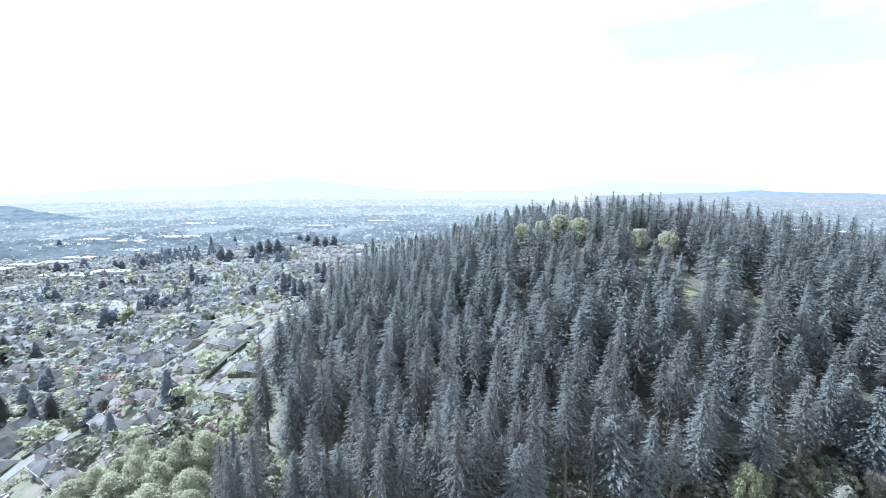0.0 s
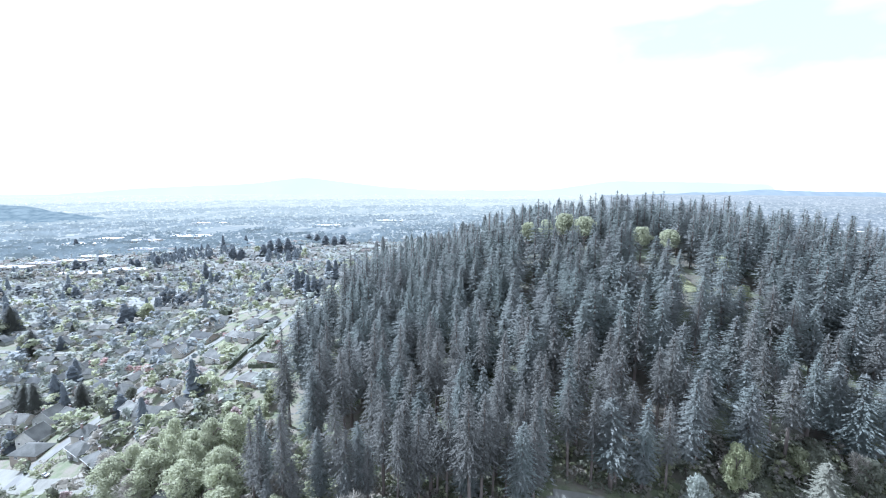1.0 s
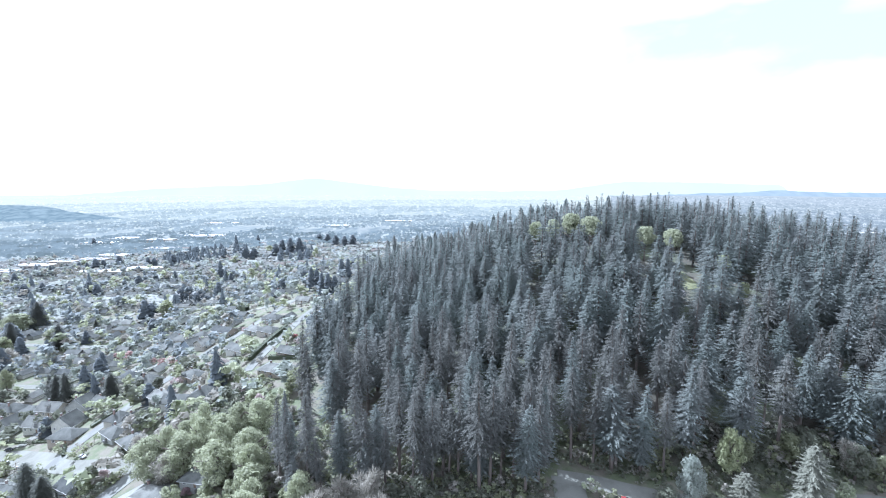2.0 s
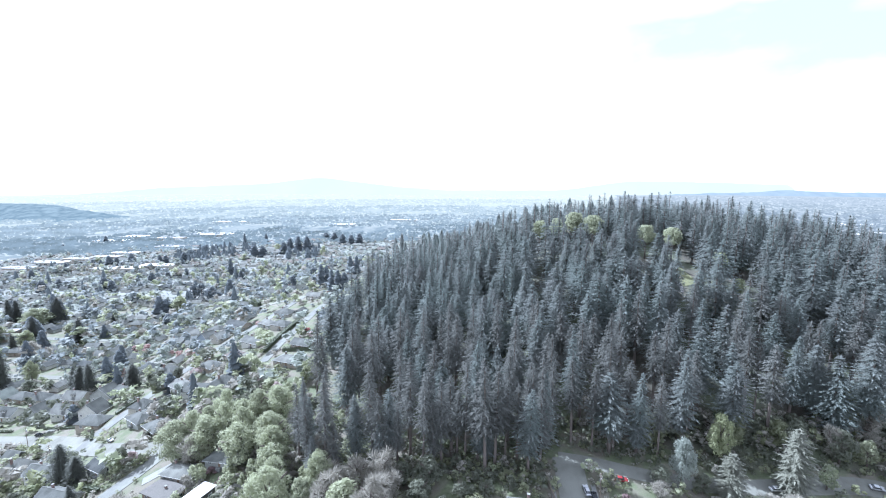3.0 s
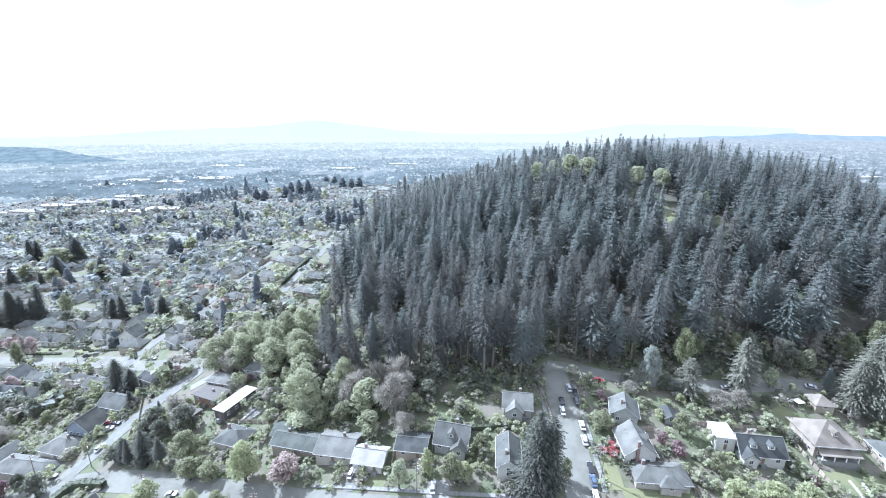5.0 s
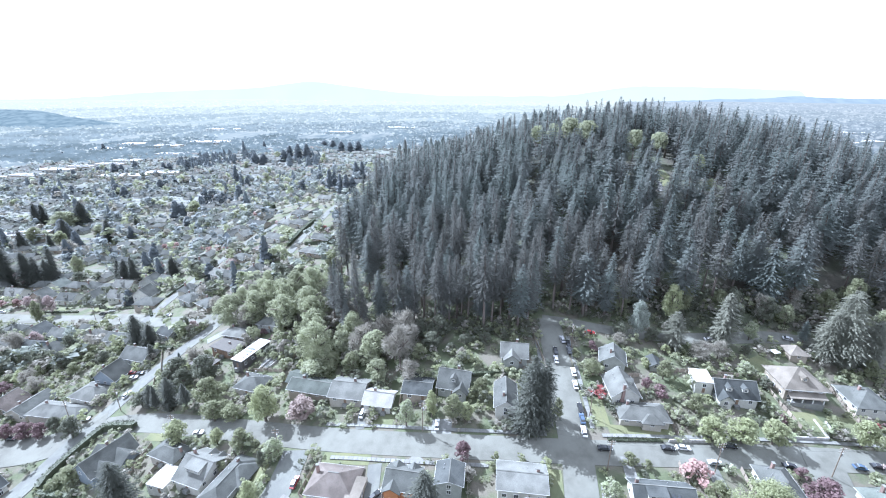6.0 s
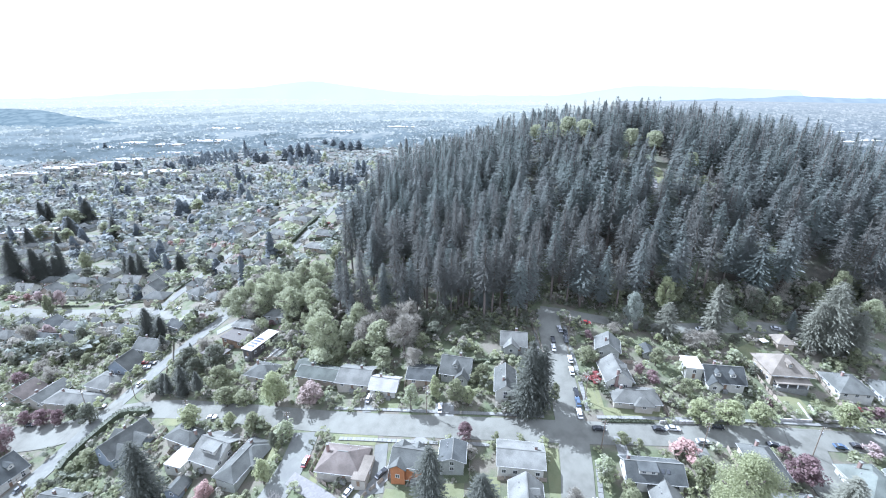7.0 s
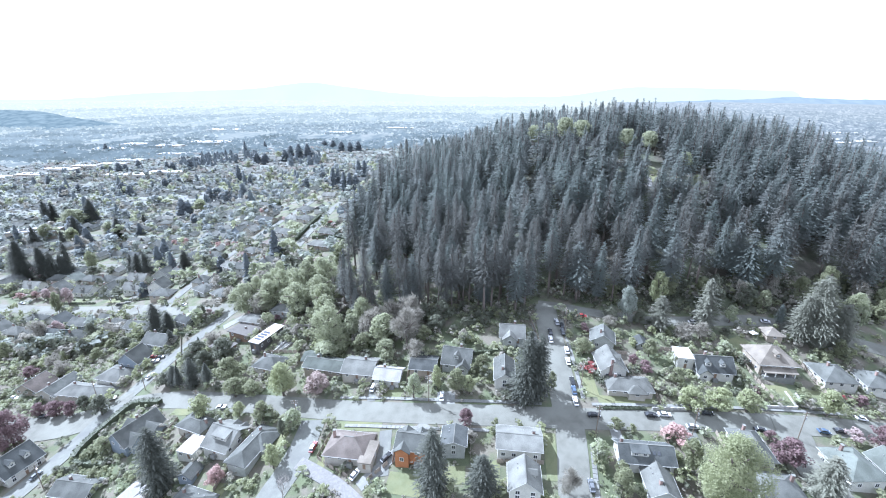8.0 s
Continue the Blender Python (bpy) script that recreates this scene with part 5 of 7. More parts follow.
landmark_tree("fir", -164, 384, 13, 2.5)
landmark_tree("oak", -370, 496, 20, 8.7)
landmark_tree("oak", -358, 494, 22, 8.7)
landmark_tree("oak", -339, 484, 19, 9.3)
landmark_tree("oak", -330, 485, 12, 6.9)
landmark_tree("oak", -279, 337, 10, 7.0)
landmark_tree("oak", -195, 464, 13, 5.8)
landmark_tree("oak", -191, 394, 18, 5.7)
landmark_tree("oak", -440, 472, 13, 6.1)
landmark_tree("willow", -466, 384, 19, 11.9)
landmark_tree("willow", -479, 384, 14, 9.3)
landmark_tree("willow", -424, 327, 13, 7.1)
landmark_tree("willow", -355, 443, 15, 9.4)
landmark_tree("willow", -346, 630, 20, 10.5)
landmark_tree("willow", -264, 527, 15, 7.3)
landmark_tree("willow", -452, 921, 20, 10.5)
landmark_tree("willow", -320, 847, 25, 8.5)
landmark_tree("willow", -177, 444, 13, 5.5)
landmark_tree("willow", -242, 342, 15, 7.6)
landmark_tree("willow", -103, 321, 11, 6.3)
landmark_tree("willow", -322, 337, 11, 4.1)
landmark_tree("willow", -457, 782, 15, 9.2)

for i, y in enumerate((262, 342, 422, 502, 592, 690)):
    east = -205 if i == 0 else -150
    ribbon(f"road_town_{i + 1}", ((-760, y + 12), (-500, y + 3), (east, y)), 6.5, 0.30 + 0.012 * i, ASPHALT, "grey street between rows of houses", "road", across=3)
for i, x in enumerate((-250, -395, -560)):
    ribbon(f"road_cross_{i + 1}", ((x - 2, 186), (x, 400), (x - 6, 700)), 6.5, 0.40 + 0.012 * i, ASPHALT, "grey street crossing the suburb", "road", across=3)

rng = random.Random(21)
SORTS = [("white", "slate", "gable", "x"), ("cream", "pale", "hip", "x"), ("grey", "slate", "gable", "y"), ("white", "pale", "gable", "y"), ("tan", "slate", "hip", "x"), ("blue", "charcoal", "gable", "x"), ("white", "green", "gable", "y"), ("cream", "slate", "hip", "y")]
lots = []
for row in range(-3, 14):
    y0 = 182 + 40 * row
    for col in range(49):
        x, y = -112 - 15.5 * col + rng.uniform(-2.0, 2.0), y0 + rng.uniform(-4, 4) + 0.012 * 16.5 * col
        west = np.interp(y, (60, 110, 150, 250, 350, 450, 560), (-255, -252, -150, -88, -95, -70, 30))
        if x < west - 8 and not (y < 165 and x > -245) and clear_of(x, y, 6.5) and rng.random() > 0.06:
            lots.append((x, y, rng.randrange(8), rng.uniform(-8, 8) - 3, rng.uniform(0.85, 1.15)))
lots.sort(key=lambda l: math.hypot(l[0] + 60, l[1]))
patterns = {}
for x, y, k, turn, size in lots[:98]:
    wc, rc, shape, axis = SORTS[k]
    if k not in patterns:
        patterns[k] = house(x, y, 12.5, 9, turn, wc, rc, f"{wc} suburban house with {rc} {'hipped' if shape == 'hip' else 'gabled'} roof", shape, axis, eave=3.4, pitch=0.62, few=True, group="houses of the suburb", chimney=0.3 if k % 2 else 0)
    else:
        t = turn + (90 if axis == "y" else 0)
        copy_thing(patterns[k], Matrix.LocRotScale((x, y, land(x, y) + 0.35), Euler((0, 0, radians(t))), (size, size, 1.0)))
        BUILT.append((x, y, 6.5, 6.5, turn))


def plain_house(flat=False):
    """Walls and roof of a far house, in units of its width and height."""
    g = Geo().box(-0.5, -0.36, -0.3, 0.5, 0.36, 0.55)
    n = len(g.f)
    if flat:
        g.box(-0.52, -0.38, 0.55, 0.52, 0.38, 0.6)
    else:
        g.solid(*gable_roof(1.0, 0.72, 0.55, 0.42, 0.05, 0.04))
    v, t, k = np.array(g.v, float), [], []
    for i, f in enumerate(g.f):
        for j in range(1, len(f) - 1):
            t.append((f[0], f[j], f[j + 1]))
            k.append(0 if i < n else 1)
    return (v, np.array(t, int)), np.array(k)


FAR_HOUSE, far_index = plain_house()
far_lots = {"slate": [], "pale": [], "brown": [], "charcoal": []}
# Pale roofs are chosen most often, standing in for haze over the houses.
for x, y, k, turn, size in lots[98:]:
    far_lots[rng.choice(("slate", "pale", "pale", "pale", "charcoal", "slate"))].append((x, y, land(x, y), 11.5 * size, 6.2, radians(turn) + (1.57 if k % 2 else 0), 0))
for row in range(-1, 14):
    for col in range(49):
        x, y = -104 - 15.5 * col + rng.uniform(-3, 3), 201 + 40 * row + rng.uniform(-3, 3) + 0.2 * col
        west = np.interp(y, (150, 250, 350, 450, 560), (-170, -140, -120, -80, 20))
        if x < west and rng.random() < 0.62 and clear_of(x, y, 6.0):
            far_lots[rng.choice(("slate", "slate", "pale", "charcoal", "slate"))].append((x, y, land(x, y), rng.uniform(9, 13), 6.0, rng.uniform(-0.2, 0.1) + rng.choice((0, 1.57)), 0))
            BUILT.append((x, y, 3.8, 3.8, 0))
far_trees, far_firs, mid_trees, mid_firs = [], [], [], []
for n in range(16000):
    f = rng.random()
    y = 330 + 870 * f ** 1.2
    x = rng.uniform(-1.25 * y - 150, 1.2 * y + 200)
    if bool(butte(np.float64(x), np.float64(y)) < 1.3) or (-780 < x < -70 and y < 720) or math.hypot(x, y) > 1190:
        continue
    z = land(x, y)
    grow = 1 + y / 2600
    if f * rng.random() < 0.42 and n % 10 < 3:
        # Again mostly pale roofs, with haze put into the choice of colour.
        far_lots[rng.choice(("slate", "pale", "pale", "pale", "brown", "slate", "pale"))].append((x, y, z, rng.uniform(9, 15) * grow, rng.uniform(5.5, 7.5), rng.choice((0, 1.57)) + rng.uniform(-0.1, 0.1), 0))
    elif noise.noise((x * 0.008, y * 0.004, 5.0)) > 0.34 and n % 2:
        far_firs.append((x, y, z, rng.uniform(4, 7) * grow, rng.uniform(12, 22), rng.uniform(0, 6.28), rng.randrange(9)))
    elif noise.noise((x * 0.006, y * 0.004, 9.0)) > -0.22 or n % 4 == 0:
        far_trees.append((x, y, z, rng.uniform(3.5, 6.5) * grow, rng.uniform(6, 12) * (1.0 if y < 900 else 0.75), rng.uniform(0, 6.28), rng.randrange(9)))
for n in range(13500):
    x, y = rng.uniform(-780, -75), 120 + 600 * rng.random() ** 1.2
    if bool(in_forest(np.float64(x), np.float64(y))) or x > np.interp(y, (120, 135, 150, 200, 300), (-250, -135, -98, -86, -92)):
        continue
    wide, high = (rng.uniform(6.5, 10.0), rng.uniform(11, 17)) if n % 10 == 1 else (rng.uniform(4.0, 8.0), rng.uniform(8, 14)) if n % 4 == 1 else (rng.uniform(2.0, 4.6), rng.uniform(2.8, 6.5))
    if not clear_of(x, y, min(0.6 * wide, 2.6)):
        continue
    if noise.noise((x * 0.011, y * 0.011, 2.0)) < -0.12 and n % 3:
        continue
    if n % 90 == 0:
        mid_firs.append((x, y, land(x, y), rng.uniform(3.6, 6.2), rng.uniform(11, 21), rng.uniform(0, 6.28), rng.randrange(9)))
    else:
        mid_trees.append((x, y, land(x, y), wide, high, rng.uniform(0, 6.28), rng.randrange(9)))
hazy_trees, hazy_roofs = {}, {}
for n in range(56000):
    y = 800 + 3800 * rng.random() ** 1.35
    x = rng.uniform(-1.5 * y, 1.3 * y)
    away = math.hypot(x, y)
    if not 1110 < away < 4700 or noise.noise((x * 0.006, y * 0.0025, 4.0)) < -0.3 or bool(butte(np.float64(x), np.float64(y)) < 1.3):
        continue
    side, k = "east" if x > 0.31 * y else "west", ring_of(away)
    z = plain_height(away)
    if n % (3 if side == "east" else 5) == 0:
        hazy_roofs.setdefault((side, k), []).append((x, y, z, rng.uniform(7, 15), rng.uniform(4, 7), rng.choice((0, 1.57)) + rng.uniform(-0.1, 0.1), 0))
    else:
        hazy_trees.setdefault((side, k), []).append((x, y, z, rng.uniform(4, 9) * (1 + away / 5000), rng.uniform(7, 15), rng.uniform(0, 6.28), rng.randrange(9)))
for tone, places in far_lots.items():
    c, t = scatter([FAR_HOUSE], places)
    homes = raw_mesh("far_houses", c, t, [WALLS["white" if tone in ("pale", "slate") else "grey"], ROOFS[tone]], np.tile(far_index, len(places)))
    homes.shade_flat()
    tagged(new(f"far_{tone}_roofs", homes), f"small far houses with {tone} roofs", "houses", kind="stuff")
TINY_TREE = [leafy_shape(s, 4, 4, 0.42, low=0.0) for s in (64, 65, 66)]


def grove(name, shapes, places, leaf, label):
    if places:
        c, t = scatter(shapes, places)
        tagged(new(name, raw_mesh(name, c, t, [LEAF[leaf]])), label, "trees", kind="stuff")


BELT = [leafy_shape(s, 2, 3, 0.6, low=0.0) for s in (71, 72, 73)]
TENT = (np.array([(-0.5, -0.36, 0), (0.5, -0.36, 0), (-0.5, -0.36, 0.55), (0.5, -0.36, 0.55), (-0.5, 0, 0.95), (0.5, 0, 0.95), (-0.5, 0.36, 0.55), (0.5, 0.36, 0.55)]), np.array([(0, 1, 3), (0, 3, 2), (2, 3, 5), (2, 5, 4), (4, 5, 7), (4, 7, 6)]))
# Trees and roofs glow in their ring's haze colour, unlit by the sun.
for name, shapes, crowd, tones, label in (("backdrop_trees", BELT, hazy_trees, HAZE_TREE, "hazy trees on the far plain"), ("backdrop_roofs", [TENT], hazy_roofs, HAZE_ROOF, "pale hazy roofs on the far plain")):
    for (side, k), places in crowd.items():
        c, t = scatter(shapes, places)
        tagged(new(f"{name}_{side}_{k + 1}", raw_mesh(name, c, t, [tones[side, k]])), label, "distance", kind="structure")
# Far trees below carry haze in their leaf colours.
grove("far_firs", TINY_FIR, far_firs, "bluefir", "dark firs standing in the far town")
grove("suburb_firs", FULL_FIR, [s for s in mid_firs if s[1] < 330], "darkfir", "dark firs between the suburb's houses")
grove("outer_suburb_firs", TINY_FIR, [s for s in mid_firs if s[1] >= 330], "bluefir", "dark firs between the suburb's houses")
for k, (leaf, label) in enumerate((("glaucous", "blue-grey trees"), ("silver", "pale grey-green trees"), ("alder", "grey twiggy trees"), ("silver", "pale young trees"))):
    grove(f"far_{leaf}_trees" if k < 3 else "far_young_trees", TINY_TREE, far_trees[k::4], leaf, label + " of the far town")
# From y 240 outward, haze-toned leaf colours replace some garden ones.
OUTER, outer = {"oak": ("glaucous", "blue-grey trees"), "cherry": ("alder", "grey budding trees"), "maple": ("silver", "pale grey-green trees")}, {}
for k, (leaf, label) in enumerate((("maple", "green trees"), ("oak", "dark green evergreens"), ("alder", "grey budding trees"), ("silver", "pale garden trees"), ("willow", "pale green trees"), ("cherry", "pink blossoming trees"), ("oak", "dark hedges and trees"), ("blossom", "white-flowering trees"))):
    some = mid_trees[k::8]
    some = some[:len(some) // 4] if leaf == "cherry" else some[:len(some) // 2] if leaf == "blossom" else some
    grove(f"suburb_{leaf}_trees", LEAFY_MID, [s for s in some if s[1] < 240], leaf, label + " between the suburb's houses")
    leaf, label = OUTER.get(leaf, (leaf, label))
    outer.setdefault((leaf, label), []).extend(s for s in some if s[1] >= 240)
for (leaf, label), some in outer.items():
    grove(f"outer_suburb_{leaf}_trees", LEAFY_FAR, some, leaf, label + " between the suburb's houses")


# large commercial roofs in the far town
def warehouse(x, y, w, d, ang, tone="white", h=7.0):
    z = land(x, y)
    ob = thing("warehouse", pose(x, y, z, 0, 0, ang), f"far {tone}-roofed flat commercial building", "building", "commercial buildings")
    part("wall", Geo().box(-w / 2, -d / 2, -2, w / 2, d / 2, h), WALLS["cream" if tone == "white" else "tan"], ob)
    part("roof", Geo().box(-w / 2 - 0.4, -d / 2 - 0.4, h, w / 2 + 0.4, d / 2 + 0.4, h + 0.5), ROOFS[tone], ob)
    part("parapet", Geo().box(-w / 2 - 0.4, -d / 2 - 0.4, h + 0.5, w / 2 + 0.4, -d / 2, h + 1.1), TRIM, ob)
    for i in range(3):
        part("roof_unit", Geo().box((i - 1) * w / 4 - 2, -1.5, h + 0.5, (i - 1) * w / 4 + 2, 1.5, h + 2.2), METAL, ob)
    for i in range(int(w / 12)):
        put_window(ob, (i + 0.5) * 12 - w / 2, -d / 2, h * 0.5, 0, 6.0, 2.2)
    return ob


for x, y, w, d, ang in ((-768, 1179, 110, 50, 4), (-830, 1080, 70, 36, 2), (-949, 1108, 60, 40, 0), (-712, 927, 70, 30, 3), (-937, 1012, 80, 34, 0), (-620, 662, 78, 24, 3), (-570, 693, 60, 22, 3), (-791, 649, 55, 22, 0), (-791, 707, 60, 22, 0), (-775, 745, 48, 20, 2), (-740, 775, 55, 22, 2), (-743, 825, 60, 24, 0), (-830, 622, 50, 20, 0)):
    warehouse(x, y, w, d, ang, "flat" if w in (55, 48, 70) else "white")
for x, y, w, d in ((1097, 1335, 90, 40), (1125, 1440, 110, 50), (1404, 1691, 120, 50), (1010, 1290, 50, 30), (1210, 1380, 60, 36), (-488, 1523, 90, 40), (-956, 1598, 120, 50), (-300, 1750, 110, 50), (880, 1500, 60, 30)):
    warehouse(x, y, w, d, 2)
warehouse(-470, 335, 46, 16, 14, "flat", 8.0)


# ---- garden and street trees ----
tree("cedar", -189.6, 134.9, 19.0, 6.4)
tree("cedar", -179.5, 131.5, 13.5, 5.2)
tree("cedar", -113.3, 29.8, 29.0, 6.9)
tree("fir", -272.0, 126.6, 12.5, 4.1)
tree("fir", -168.5, 117.5, 9.7, 3.2, material="cedar")
tree("fir", -145.0, 106.8, 8.0, 2.5)
tree("fir", -139.1, 80.0, 13.0, 3.6, material="cedar")
tree("fir", -131.9, 79.0, 16.0, 4.2, material="cedar")
tree("fir", -122.9, 77.5, 13.2, 4.6, material="cedar")
tree("oak", -232.7, 135.3, 15.3, 5.8)
tree("oak", -227.1, 122.2, 12.2, 5.5)
tree("cherry", -323.1, 196.0, 9.7, 5.1)
tree("cherry", -270.7, 149.7, 9.5, 4.9)
tree("cherry", -298.5, 188.5, 14.7, 5.6)
tree("maple", -291.2, 173.2, 19.1, 4.8)
tree("alder", -274.3, 140.6, 16.6, 5.9)
tree("maple", -248.8, 114.2, 6.9, 5.5)
tree("plum", -243.4, 105.0, 7.6, 5.3)
tree("maple", -213.3, 126.7, 7.0, 4.7)
tree("alder", -225.3, 106.4, 10.0, 5.9)
tree("maple", -275.4, 121.2, 12.3, 4.9)
tree("elm", -172.1, 102.0, 5.6, 2.8)
tree("plum", -208.3, 75.3, 8.3, 3.9)
tree("plum", -199.5, 74.7, 9.0, 5.2)
tree("plum", -191.3, 74.6, 8.2, 3.9)
tree("oak", -185.9, 76.3, 9.0, 4.5)
tree("oak", -173.4, 72.1, 10.9, 5.6)
tree("elm", -115.7, 60.7, 11.2, 6.1)
tree("maple", -152.9, 50.1, 8.1, 5.0)
tree("maple", -159.3, 48.5, 5.4, 3.4)
tree("cherry", -92.0, 29.5, 7.6, 4.4, material="coral")
tree("maple", -164.9, 40.0, 5.3, 2.7)
tree("elm", -81.8, 65.1, 16.6, 7.6)
tree("cherry", -66.6, 63.9, 10.5, 7.2, material="dusk")
tree("elm", -97.7, 57.6, 7.1, 3.8)
tree("maple", -86.3, 54.6, 8.8, 4.7)
tree("oak", -74.3, 45.2, 8.5, 2.2)
tree("blossom", -71.2, 49.2, 8.5, 5.0)
tree("maple", -89.8, 47.2, 5.0, 3.1)
tree("elm", -72.8, 33.1, 10.5, 4.2)
bare_tree(-64.5, 21.5, 13.5)
tree("maple", -112.2, 77.6, 13.8, 7.2)
tree("maple", -105.0, 68.5, 10.0, 6.3)
tree("maple", -96.2, 67.5, 8.0, 5.7)
tree("oak", -122.8, 92.5, 13.8, 7.8)
tree("cedar", -15.4, 20.0, 26.0, 6.2)
tree("elm", -17.3, 60.9, 12.0, 3.1)
tree("blossom", -26.1, 57.7, 12.0, 4.5)
tree("willow", -68.7, 84.8, 8.4, 8.1)
tree("willow", -44.2, 91.3, 14.7, 8.7)
tree("willow", -40.8, 79.5, 10.3, 6.1)
tree("alder", -32.5, 85.1, 20.7, 7.4)
tree("alder", -28.6, 77.7, 10.9, 5.6)
tree("willow", -129.0, 130.2, 20.3, 10.9)
tree("willow", -114.6, 129.3, 19.4, 11.6)
tree("willow", -96.0, 122.0, 18.7, 11.8)
tree("plum", -107.0, 118.4, 3.9, 2.8)
tree("elm", -91.8, 112.6, 3.8, 3.0)
tree("plum", -99.5, 112.4, 3.8, 2.1)
tree("cedar", 16.2, 54.6, 30.0, 7.6)
tree("cedar", 20.6, 56.2, 27.5, 6.4)
tree("elm", -5.1, 58.6, 8.9, 3.9)
tree("maple", -9.6, 59.3, 11.9, 4.5)
tree("maple", 26.7, 60.6, 8.8, 2.7)
tree("plum", -5.8, 44.2, 8.0, 3.5)
tree("maple", 4.8, 44.1, 4.6, 1.8)
tree("cedar", -0.2, 19.7, 17.0, 5.2)
tree("maple", 39.0, 92.2, 4.0, 2.8)
tree("maple", 43.0, 81.5, 8.2, 4.9)
tree("azalea", 44.3, 73.1, 2.5, 4.7)
tree("plum", 62.7, 77.2, 6.2, 2.9)
tree("plum", 66.6, 73.2, 5.6, 3.6)
tree("plum", 47.4, 96.6, 4.7, 2.9)
tree("elm", 66.5, 89.1, 4.6, 2.8)
tree("willow", 68.4, 107.5, 19.0, 5.0, material="silver")
tree("palefir", 82.5, 104.5, 17.0, 7.2)
tree("maple", 71.1, 83.1, 8.9, 4.3)
tree("alder", 60.2, 102.8, 5.5, 4.1)
tree("maple", 46.0, 44.1, 5.0, 3.5)
tree("maple", 51.5, 43.5, 3.4, 2.2)
tree("blossom", 37.5, 31.1, 9.6, 4.1)
tree("maple", 42.4, 25.4, 8.3, 3.1)
tree("maple", 41.8, 20.5, 11.2, 4.5)
tree("alder", 25.7, 20.7, 10.3, 3.8)
tree("maple", 7.2, 77.0, 3.8, 2.7)
tree("maple", 0.6, 69.7, 8.6, 4.2)
tree("elm", 75.6, 54.6, 10.8, 6.4)
tree("elm", 86.6, 56.0, 10.9, 5.8)
tree("elm", 97.7, 57.6, 9.9, 5.8)
tree("palefir", 105.6, 108.5, 26.0, 9.0)
tree("blossom", 120.1, 113.3, 9.8, 4.2)
tree("willow", 140.6, 122.6, 11.3, 4.5)
tree("oak", 131.6, 123.4, 14.2, 6.2)
tree("fir", 143.1, 112.9, 12.5, 3.5)
# Paler needles put sunlight into the colour of these three cedars.
tree("cedar", 155.3, 107.0, 33.0, 11.5, material="palefir")
tree("cedar", 164.0, 104.0, 24.0, 8.5, material="palefir")
tree("cedar", 148.5, 107.5, 23.0, 7.5, material="palefir")
tree("blossom", 181.2, 115.9, 15.3, 5.9)
tree("maple", 161.8, 99.5, 10.2, 4.4)
tree("maple", 195.7, 122.1, 11.4, 6.0)
tree("blossom", 106.2, 91.1, 7.2, 3.8)
tree("plum", 107.4, 67.6, 4.0, 2.4)
tree("elm", 130.6, 62.0, 11.9, 6.0)
tree("plum", 151.0, 72.2, 5.7, 3.9)
tree("azalea", 145.1, 73.3, 2.5, 2.5)
tree("cherry", 64.9, 41.0, 6.8, 5.8, material="coral")
tree("plum", 139.5, 49.1, 10.3, 4.7)
tree("cherry", 132.6, 51.4, 5.2, 3.9)
tree("plum", 99.0, 36.4, 10.5, 6.3)
tree("plum", 98.6, 44.6, 5.0, 2.8)
tree("maple", 65.3, 30.3, 13.5, 4.3)
tree("elm", 70.5, 19.8, 27.5, 12.5)
tree("palefir", 103.5, 25.2, 17.0, 8.2)
tree("maple", 76.2, 67.5, 8.4, 3.9)
tree("maple", 104.0, 74.3, 6.8, 3.0)
tree("willow", -70.0, 93.0, 22.0, 10.4)
tree("plum", -201.0, 56.0, 22.0, 9.0)
tree("willow", -84.0, 124.0, 20.2, 9.8)
tree("willow", -76.0, 110.0, 15.8, 7.9)
tree("willow", -104.0, 138.0, 19.4, 10.4)
tree("willow", -88.0, 141.0, 21.1, 9.8)
tree("willow", -121.0, 141.0, 17.6, 9.8)
tree("elm", 88.0, 120.5, 20.0, 6.0)

# the shaded edge below the forest
tree("alder", -31.0, 96.0, 15.0, 6.2)
tree("alder", -40.0, 101.0, 13.0, 5.4)
tree("alder", -52.0, 104.0, 14.0, 5.6)
tree("alder", -60.0, 112.0, 16.0, 6.0)
tree("fir", -36.5, 108.0, 21.0, 4.2)
tree("fir", -66.0, 118.0, 27.0, 5.6)
tree("fir", -60.0, 106.5, 19.0, 4.6)
tree("fir", -72.0, 128.0, 30.0, 6.0)
tree("oak", -18.5, 103.0, 12.0, 6.0)
tree("oak", -27.0, 104.0, 9.0, 4.6)
tree("oak", -6.0, 98.5, 6.5, 3.6)
tree("oak", 2.0, 99.5, 5.5, 3.4)
tree("oak", -12.0, 94.0, 5.0, 3.0)
tree("elm", -4.0, 88.0, 6.0, 2.6)
tree("oak", 10.0, 101.0, 6.0, 3.2)

# young trees between the gardens and the forest
tree("alder", -50.0, 98.0, 16.0, 7.0)
tree("alder", -42.0, 100.0, 17.0, 7.2)
tree("alder", -33.5, 101.5, 18.0, 6.6)
tree("willow", -56.0, 103.0, 17.0, 7.0)
tree("willow", -47.0, 88.5, 10.0, 6.0)
tree("maple", -53.0, 86.5, 9.0, 5.4)
tree("willow", -36.0, 91.0, 11.0, 5.6)
tree("maple", -25.0, 90.0, 8.0, 4.6)
tree("oak", -20.0, 96.0, 9.0, 5.2)
tree("maple", -62.0, 88.0, 9.0, 5.6)

